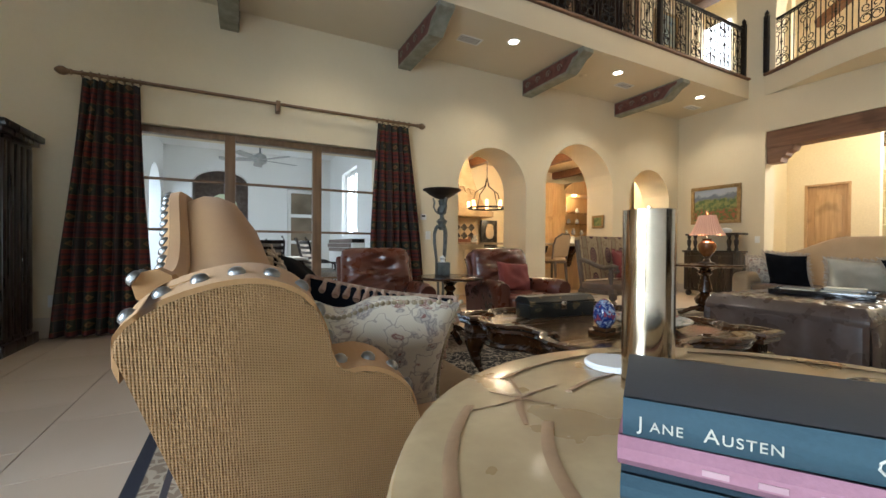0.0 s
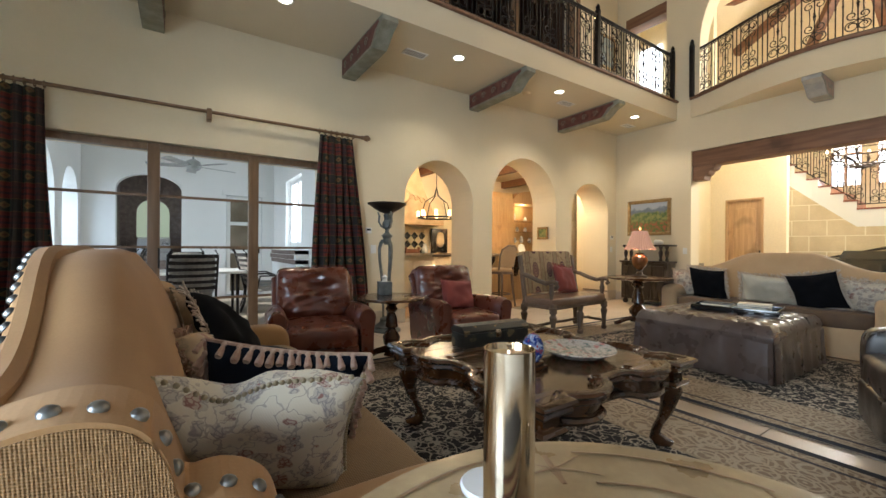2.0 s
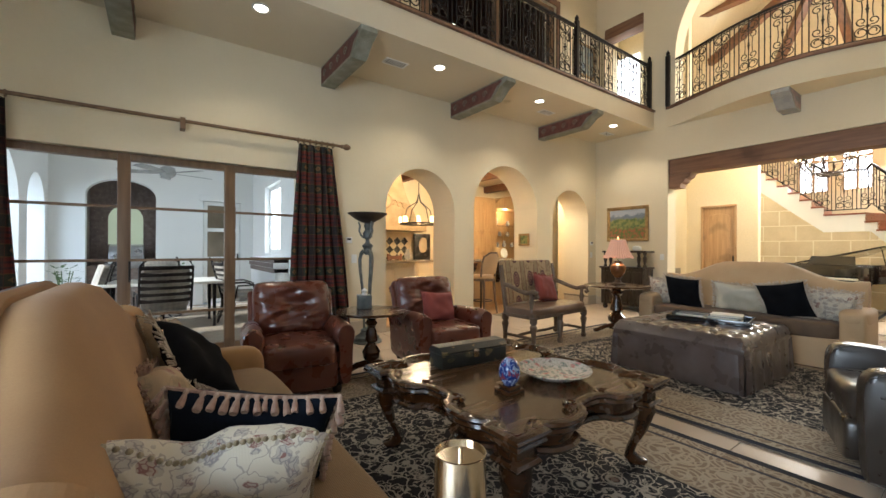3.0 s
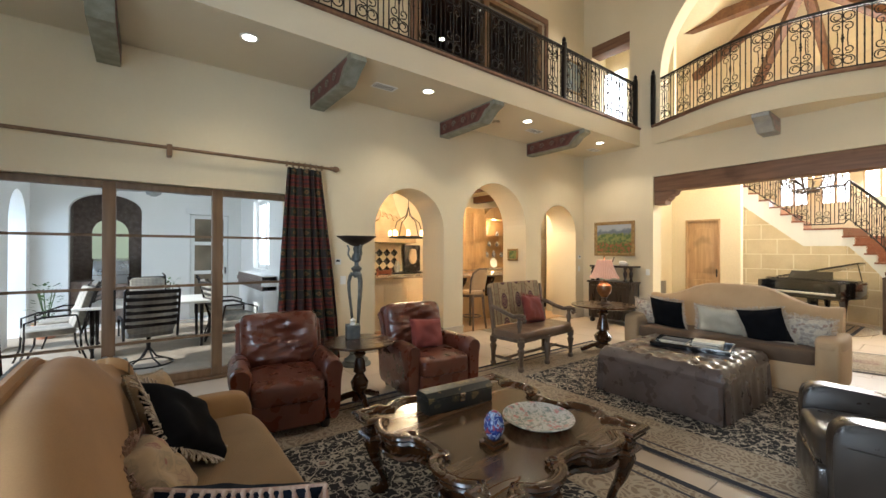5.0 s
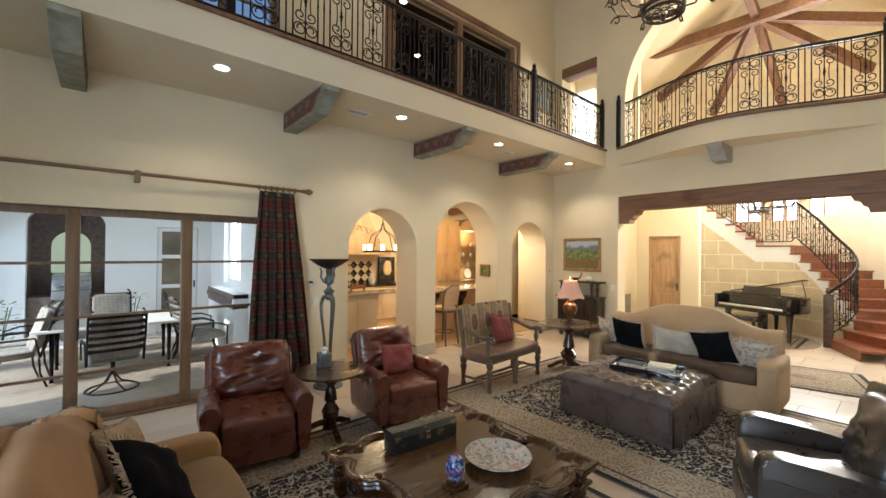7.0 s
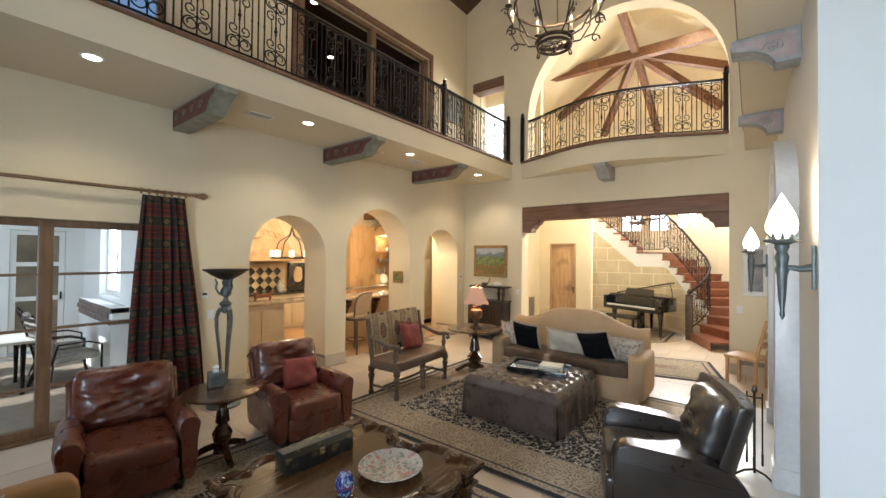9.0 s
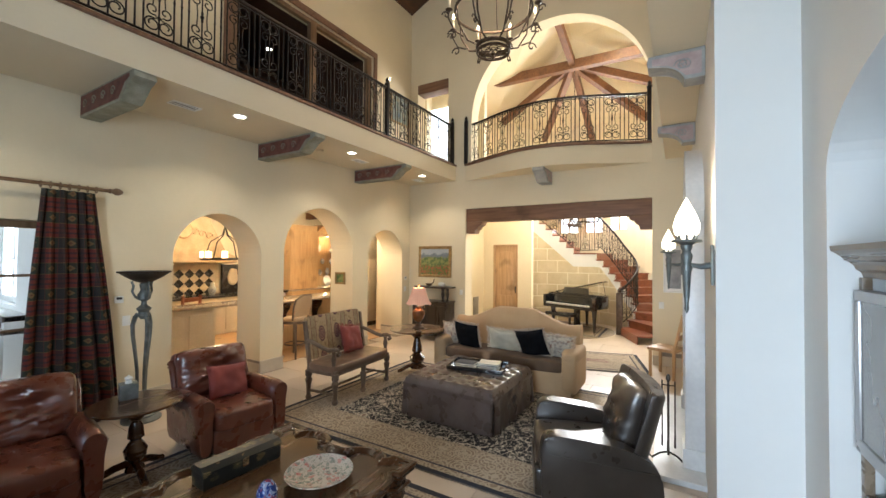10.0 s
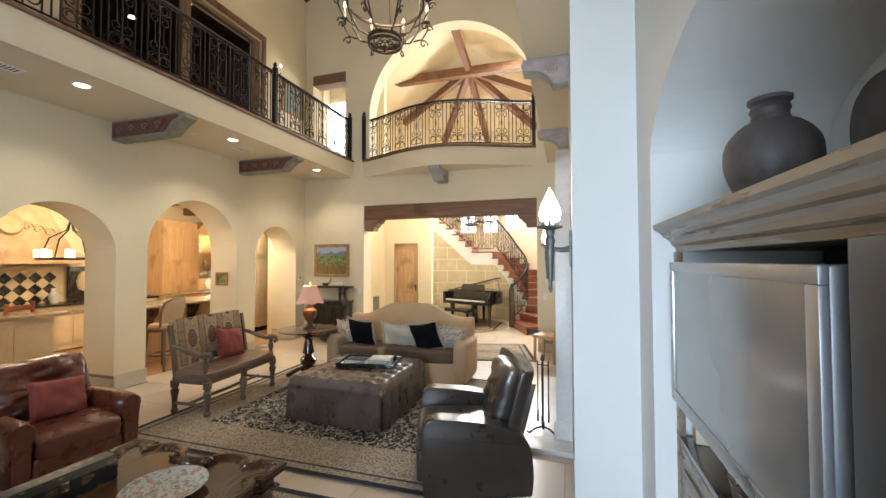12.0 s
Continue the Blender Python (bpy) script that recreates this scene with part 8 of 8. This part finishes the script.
for z in (0.72, 0.86, 1.0):
    part("ladder_slat", box(B(), -0.18, 0.18, 0.18, 0.2, z, z + 0.08, 0.006), TREAD, kch)

tall = thing("pantry_cabinet", "tall panelled cream and maple pantry cabinet", "cabinet")
part("carcass", box(B(), 8.45, 10.4, 6.64, 7.2, 0.12, 2.9), CREAM, tall)
part("toe_kick", box(B(), 8.45, 10.4, 6.68, 7.2, 0.0, 0.12), CHECKDARK, tall)
for k in range(4):
    for z0, z1 in ((0.18, 1.78), (1.84, 2.5)):
        d = part("cabinet_door", box(B(), 8.49 + 0.49 * k, 8.94 + 0.49 * k, 6.618, 6.638, z0, z1, 0.006), CREAM, tall)
        part("raised_panel", box(B(), 8.56 + 0.49 * k, 8.87 + 0.49 * k, 6.606, 6.617, z0 + 0.08, z1 - 0.08, 0.005), CREAM, d)
hutch = thing("lit_hutch", "maple hutch with lit glass shelves and carved crown", "cabinet")
part("lower_cabinet", box(B(), 7.66, 10.5, 8.55, 9.29, 0, 0.9, 0.006), CABINET, hutch)
part("worktop", box(B(), 7.65, 10.5, 8.50, 9.29, 0.9, 0.94, 0.008), GRANITE, hutch)
part("side_cabinet", box(B(), 7.66, 8.58, 8.62, 9.29, 0.94, 2.75, 0.006), CABINET, hutch)
for k in range(2):
    for z0, z1 in ((0.98, 1.72), (1.78, 2.6)):
        d = part("cabinet_door", box(B(), 7.69 + 0.45 * k, 8.10 + 0.45 * k, 8.60, 8.619, z0, z1, 0.006), CABINET, hutch)
        part("raised_panel", box(B(), 7.75 + 0.45 * k, 8.04 + 0.45 * k, 8.588, 8.599, z0 + 0.08, z1 - 0.08, 0.006), CABINET, d)
part("back_panel", box(B(), 8.58, 10.3, 9.25, 9.29, 0.94, 2.5), CABINET, hutch)
for x in (8.581, 10.25):
    part("pilaster", box(B(), x, x + 0.1, 8.66, 9.25, 0.94, 2.5, 0.01), CABINET, hutch)
part("crown", prism(B(), [(8.585, 2.48), (10.4, 2.48), (10.4, 2.6)] + [(9.49 + 0.85 * math.cos(math.pi * i / 12), 2.6 + 0.28 * math.sin(math.pi * i / 12)) for i in range(13)] + [(8.585, 2.6)], (8.63, 9.25), lambda u, v, w: (u, w, v), 0.01), CABINET, hutch)
for z in (1.28, 1.62, 1.96):
    part("glass_shelf", box(B(), 8.685, 10.25, 8.85, 9.25, z, z + 0.012), CLEAR, hutch)
glow("hutch_lamp", (9.3, 8.95, 2.42), 14, (1.0, 0.70, 0.36), 0.05)
glow("hutch_lamp", (9.2, 8.90, 1.2), 6, (1.0, 0.75, 0.42), 0.05)
for i, (x, z, kind) in enumerate(((8.95, 0.942, 1), (9.45, 0.942, 2), (8.9, 1.293, 1), (9.15, 1.293, 0), (9.45, 1.293, 1), (9.8, 1.293, 0), (8.92, 1.633, 1), (9.25, 1.633, 0), (9.6, 1.633, 0), (9.02, 1.973, 2), (9.6, 1.973, 0))):
    if kind == 2:
        o = thing("display_plate", "upright decorated plate in the lit hutch", "plate", pose(x, 9.14, z + 0.16, 80, 0, 0), "hutch china")
        part("dish", lathe(B(), [(0.001, 0), (0.09, 0), (0.16, 0.02), (0.155, 0.025), (0.09, 0.008), (0.001, 0.008)], 28), BLUEWARE if i != 1 else WHITE, o)
    else:
        o = thing("ceramic_jar", "small blue and white ceramic jar in the lit hutch", "jar", pose(x, 9.12, z), "hutch china")
        h = 0.16 + 0.05 * kind
        part("jar", lathe(B(), [(0.03, 0), (0.055, 0.04), (0.065, h * 0.5), (0.035, h * 0.8), (0.04, h)], 18), BLUEWARE, o)
kl = thing("candle_chandelier", "iron ring kitchen chandelier with glowing pillar candles", "chandelier", pose(5.22, 7.60, 1.80))
bm = B()
tube(bm, [(0.42 * math.cos(k * math.tau / 32), 0.42 * math.sin(k * math.tau / 32), 0) for k in range(32)], 0.022, 8, closed=True)
part("ring", bm, IRON, kl)
for k in range(8):
    a = k * math.tau / 8 + 0.2
    part("candle", lathe(B(), [(0.035, 0.02), (0.035, 0.15), (0.03, 0.155)], 14, (0.42 * math.cos(a), 0.42 * math.sin(a), 0)), emit("lit_wax", (1.0, 0.66, 0.34), 4.0) if k == 0 else bpy.data.materials["lit_wax"], kl)
bm = B()
for k in range(4):
    a = k * math.tau / 4
    tube(bm, [(0.42 * math.cos(a), 0.42 * math.sin(a), 0), (0.3 * math.cos(a), 0.3 * math.sin(a), 0.35), (0.06 * math.cos(a), 0.06 * math.sin(a), 0.5), (0, 0, 0.7)], 0.011, 6)
tube(bm, [(0, 0, 0.68), (0, 0, 1.40)], 0.009, 6)
part("hanger", bm, IRON, kl)
vs = thing("blue_vase", "blue and white vase on the kitchen counter", "vase", pose(5.75, 9.0, 0.921))
part("body", lathe(B(), [(0.05, 0), (0.08, 0.08), (0.085, 0.16), (0.045, 0.24), (0.05, 0.3)], 20), BLUEWARE, vs)
for x, y in ((5.2, 6.4), (7.2, 6.3), (4.2, 7.6)):
    downlight(x, y, 3.199, 0, False)

# ---- patio ----
pt = thing("patio_table", "pale stone topped patio dining table with iron legs", "table", pose(0.55, 7.55, -0.03))
part("tabletop", box(B(), -0.95, 0.75, -0.52, 0.52, 0.70, 0.74, 0.01), WHITE, pt)
for x in (-0.75, 0.55):
    for y in (-0.38, 0.38):
        part("leg", lathe(B(), [(0.03, 0), (0.02, 0.05), (0.03, 0.7)], 10, (x, y, 0)), IRON, pt)


def patio_chair(m, swivel):
    c = thing("patio_chair", "iron patio chair with striped grey cushions", "chair", m, "patio chairs")
    part("seat_cushion", puff(B(), -0.26, 0.26, -0.28, 0.24, 0.40, 0.50, 0.3, 12), STRIPE, c)
    bm = puff(B(), -0.26, 0.26, -0.04, 0.05, 0, 0.56, 0.25, 14)
    bmesh.ops.rotate(bm, verts=bm.verts[:], cent=(0, 0, 0), matrix=Matrix.Rotation(radians(-16), 3, "X"))
    bmesh.ops.translate(bm, verts=bm.verts[:], vec=(0, 0.22, 0.47))
    part("back_cushion", bm, STRIPE, c)
    first = None
    for k in range(6):
        y = 0.29 + 0.286 * 0.085 * k
        m2 = Matrix.Translation((0, y + 0.012, 0.55 + 0.085 * k))
        if first is None:
            first = part("strap", box(B(), -0.27, 0.27, -0.004, 0.004, 0, 0.05, 0.003), IRON, c)
            first.matrix_basis = m2
        else:
            again("strap", first, m2, c)
    for s in (-1, 1):
        bm = B()
        tube(bm, [(s * 0.29, -0.26, 0.38), (s * 0.29, -0.26, 0.60), (s * 0.30, -0.1, 0.66), (s * 0.29, 0.22, 0.66), (s * 0.28, 0.27, 0.40)], 0.014, 7)
        tube(bm, [(s * 0.28, 0.27, 0.40), (s * 0.28, 0.42, 1.02), (s * 0.24, 0.46, 1.08)], 0.014, 7)
        part("side_frame", bm, IRON, c)
        if not swivel:
            for y in (-0.26, 0.26):
                bm = B()
                tube(bm, [(s * 0.28, y, 0.40), (s * 0.27, y * 1.05, 0.2), (s * 0.31, y * 1.3, 0.0)], 0.013, 7)
                part("leg", bm, IRON, c)
    if swivel:
        bm = B()
        tube(bm, [(0.27 * math.cos(k * math.tau / 24), 0.27 * math.sin(k * math.tau / 24), 0.02) for k in range(24)], 0.014, 6, closed=True)
        for k in range(4):
            a = k * math.tau / 4 + 0.4
            tube(bm, [(0, 0, 0.25), (0.1 * math.cos(a), 0.1 * math.sin(a), 0.1), (0.27 * math.cos(a), 0.27 * math.sin(a), 0.02)], 0.012, 6)
        tube(bm, [(0, 0, 0.2), (0, 0, 0.42)], 0.025, 8)
        part("swivel_base", bm, IRON, c)
    return c


c1 = patio_chair(pose(0.42, 6.42, -0.03, 0, 0, 186), True)
c2 = patio_chair(pose(-0.62, 7.25, -0.03, 0, 0, -78), False)
copy_thing(c2, pose(-0.55, 7.95, -0.03, 0, 0, -95))
copy_thing(c2, pose(1.55, 7.15, -0.03, 0, 0, 100))
copy_thing(c2, pose(1.55, 7.85, -0.03, 0, 0, 84))
copy_thing(c1, pose(0.45, 8.70, -0.03, 0, 0, 4))
gp = thing("glass_jar_group", "blue-green glass bowl centrepiece on the patio table", "bowl", pose(0.42, 7.55, 0.711))
part("bowl", lathe(B(), [(0.001, 0.01), (0.06, 0.01), (0.12, 0.09), (0.13, 0.09), (0.07, 0.0), (0.001, 0.0)], 24), PEWTER, gp)
fan = thing("ceiling_fan", "pale grey patio ceiling fan, blades at rest", "fan", pose(0.49, 7.8, 0))
part("rod", lathe(B(), [(0.015, 2.55), (0.015, 3.0), (0.06, 3.02), (0.06, 3.06)], 12), PEWTER, fan)
part("motor", lathe(B(), [(0.03, 2.36), (0.1, 2.40), (0.12, 2.46), (0.1, 2.53), (0.03, 2.57)], 24), CORBELGREY, fan)
for k in range(5):
    b = part("blade", prism(B(), [(0.10, -0.04), (0.25, -0.07), (0.66, -0.075), (0.68, 0.0), (0.66, 0.075), (0.25, 0.07), (0.10, 0.04)], (-0.005, 0.005)), CORBELGREY, fan)
    b.matrix_basis = pose(0, 0, 2.45, 10, 0, 72 * k + 20)
gr = thing("patio_grill", "stainless steel grill on a stone counter in the niche", "grill")
part("counter", box(B(), -0.77, 0.32, 10.35, 10.99, 0.0, 0.86, 0.01), BRICKDARK, gr)
part("grill_hood", prism(B(), [(10.4, 0.98), (10.4, 1.1), (10.5, 1.26), (10.75, 1.3), (10.9, 1.2), (10.9, 0.98)], (-0.45, 0.12), lambda u, v, w: (w, u, v), 0.01), STEEL, gr)
part("control_panel", box(B(), -0.45, 0.12, 10.33, 10.4, 0.8, 0.97, 0.01), STEEL, gr)
bm = B()
tube(bm, [(-0.40, 10.36, 1.06), (0.07, 10.36, 1.06)], 0.012, 8)
part("handle", bm, STEEL, gr)
gl = thing("window_9", "arched leaded glass window above the grill", "window", kind="structure")
part("pane", prism(B(), [(-0.5, 1.3), (0.1, 1.3), (0.1, 1.85)] + [(-0.2 + 0.3 * math.cos(math.pi * i / 10), 1.85 + 0.3 * math.sin(math.pi * i / 10)) for i in range(1, 11)], (10.975, 10.985), lambda u, v, w: (u, w, v)), LATTICEGLOW, gl, "pane glowing dimly in place of the garden behind")
bm = B()
for k in range(-4, 10):
    tube(bm, [(-0.5 + 0.1 * k, 10.965, 1.3), (-0.5 + 0.1 * k + 0.45, 10.965, 2.15)], 0.008, 5)
    tube(bm, [(-0.5 + 0.1 * k, 10.965, 1.3), (-0.5 + 0.1 * k - 0.45, 10.965, 2.15)], 0.008, 5)
bmesh.ops.delete(bm, geom=[v for v in bm.verts if abs(v.co.x + 0.2) > 0.31 or (v.co.z > 1.85 and (v.co.x + 0.2) ** 2 + (v.co.z - 1.85) ** 2 > 0.1)], context="VERTS")
part("lead_lattice", bm, IRON, gl)
pd = thing("door_2", "white framed glazed patio door, closed", "door", kind="structure")
for r in ((1.19, 1.27, 0, 2.27), (1.84, 1.92, 0, 2.27)):
    part("stile", box(B(), r[0], r[1], 10.24, 10.29, r[2], r[3], 0.005), WHITE, pd)
for z in (0.0, 0.95, 1.6, 2.19):
    part("rail", box(B(), 1.27, 1.84, 10.24, 10.29, z, z + 0.08, 0.004), WHITE, pd)
part("pane", box(B(), 1.27, 1.84, 10.26, 10.27, 0.08, 2.2), surface("dim_glass", (0.16, 0.13, 0.09), (0.32, 0.26, 0.19), 0.1, 0, 1.5, 6, 0.0), pd, "reflecting door glass")
part("door_handle", box(B(), 1.86, 1.885, 10.20, 10.24, 0.95, 1.1, 0.004), IRON, pd)
part("head_casing", box(B(), 1.10, 2.02, 10.18, 10.24, 2.28, 2.42, 0.008), WHITE, pd)
lg = thing("tiled_ledge", "brick tiled ledge under the patio window", "ledge", kind="structure")
for k in range(3):
    for j in range(8):
        part("brick", box(B(), 1.95, 2.19, 7.0 + 0.262 * j + (0.13 if k % 2 else 0), 7.25 + 0.262 * j + (0.13 if k % 2 else 0), 0.80 + 0.085 * k, 0.878 + 0.085 * k, 0.005), BRICKDARK, lg)
part("core", box(B(), 1.97, 2.199, 7.0, 9.1, -0.03, 1.05), WHITE, lg)
for i, (x, y) in enumerate(((-0.95, 9.3), (0.75, 9.75))):
    po = thing("potted_plant", "leafy green plant in a terracotta pot on the patio", "plant", pose(x, y, -0.034), "patio pots")
    part("pot", lathe(B(), [(0.11, 0), (0.16, 0.24), (0.18, 0.25), (0.18, 0.29), (0.15, 0.29), (0.14, 0.24), (0.001, 0.24)], 24), TERRA, po)
    bm, rnd = B(), random.Random(4 + i)
    for k in range(90):
        a, h, r = rnd.uniform(0, math.tau), rnd.uniform(0.28, 0.95), rnd.uniform(0.03, 0.22)
        c = Vector((r * math.cos(a), r * math.sin(a), h))
        d = Vector((math.cos(a), math.sin(a), rnd.uniform(-0.3, 0.7))).normalized() * 0.09
        sd = d.cross(Vector((0, 0, 1))).normalized() * 0.028
        bm.faces.new([bm.verts.new(p) for p in (c, c + d * 0.5 + sd, c + d, c + d * 0.5 - sd)])
    for k in range(5):
        tube(bm, [(0, 0, 0.2), (0.05 * math.cos(k), 0.05 * math.sin(k), 0.5), (0.12 * math.cos(k), 0.12 * math.sin(k), 0.85)], 0.008, 5)
    part("foliage", bm, LEAF, po)

# ---- paving ----
SX, SY = 0.61, 0.61
flag = None
floor_ob = bpy.data.objects["floor"]
count = 0
for i in range(28):
    for j in range(12):
        x, y = -2.5 + SX * i + SX / 2, -1.9 + SY * j + SY / 2 + (SY / 2 if i % 2 else 0)
        if x > 13.4 or y > 5.4 or (x > 9 and not -0.6 < y < 4.2) or (y < -1.0):
            continue
        m = Matrix.Translation((x, y, -0.012))
        if flag is None:
            flag = part("slab", box(B(), -SX / 2 + 0.003, SX / 2 - 0.003, -SY / 2 + 0.003, SY / 2 - 0.003, 0, 0.012), TILE, floor_ob, smooth=False)
            flag.matrix_basis = m
        else:
            again("slab", flag, m, floor_ob)
kf = part("kitchen_floor", boxes([(2.56, 10.6, 5.45, 9.3, -0.012, 0.0)]), PINE)
tagged(kf, "warm honey wood kitchen floor", "floor", kind="structure")
pav = None
pb_ = bpy.data.objects["patio_base"]
for i in range(13):
    for j in range(11):
        x, y = -3.1 + 0.42 * i, 5.99 + 0.42 * j + (0.21 if i % 2 else 0)
        m = Matrix.Translation((x, y, -0.035))
        if x > 2.15 or y > 10.1:
            continue
        if pav is None:
            pav = part("paver", box(B(), -0.205, 0.205, -0.205, 0.205, 0, 0.008, 0.002), PATIOTILE, pb_, smooth=False)
            pav.matrix_basis = m
        else:
            again("paver", pav, m, pb_)
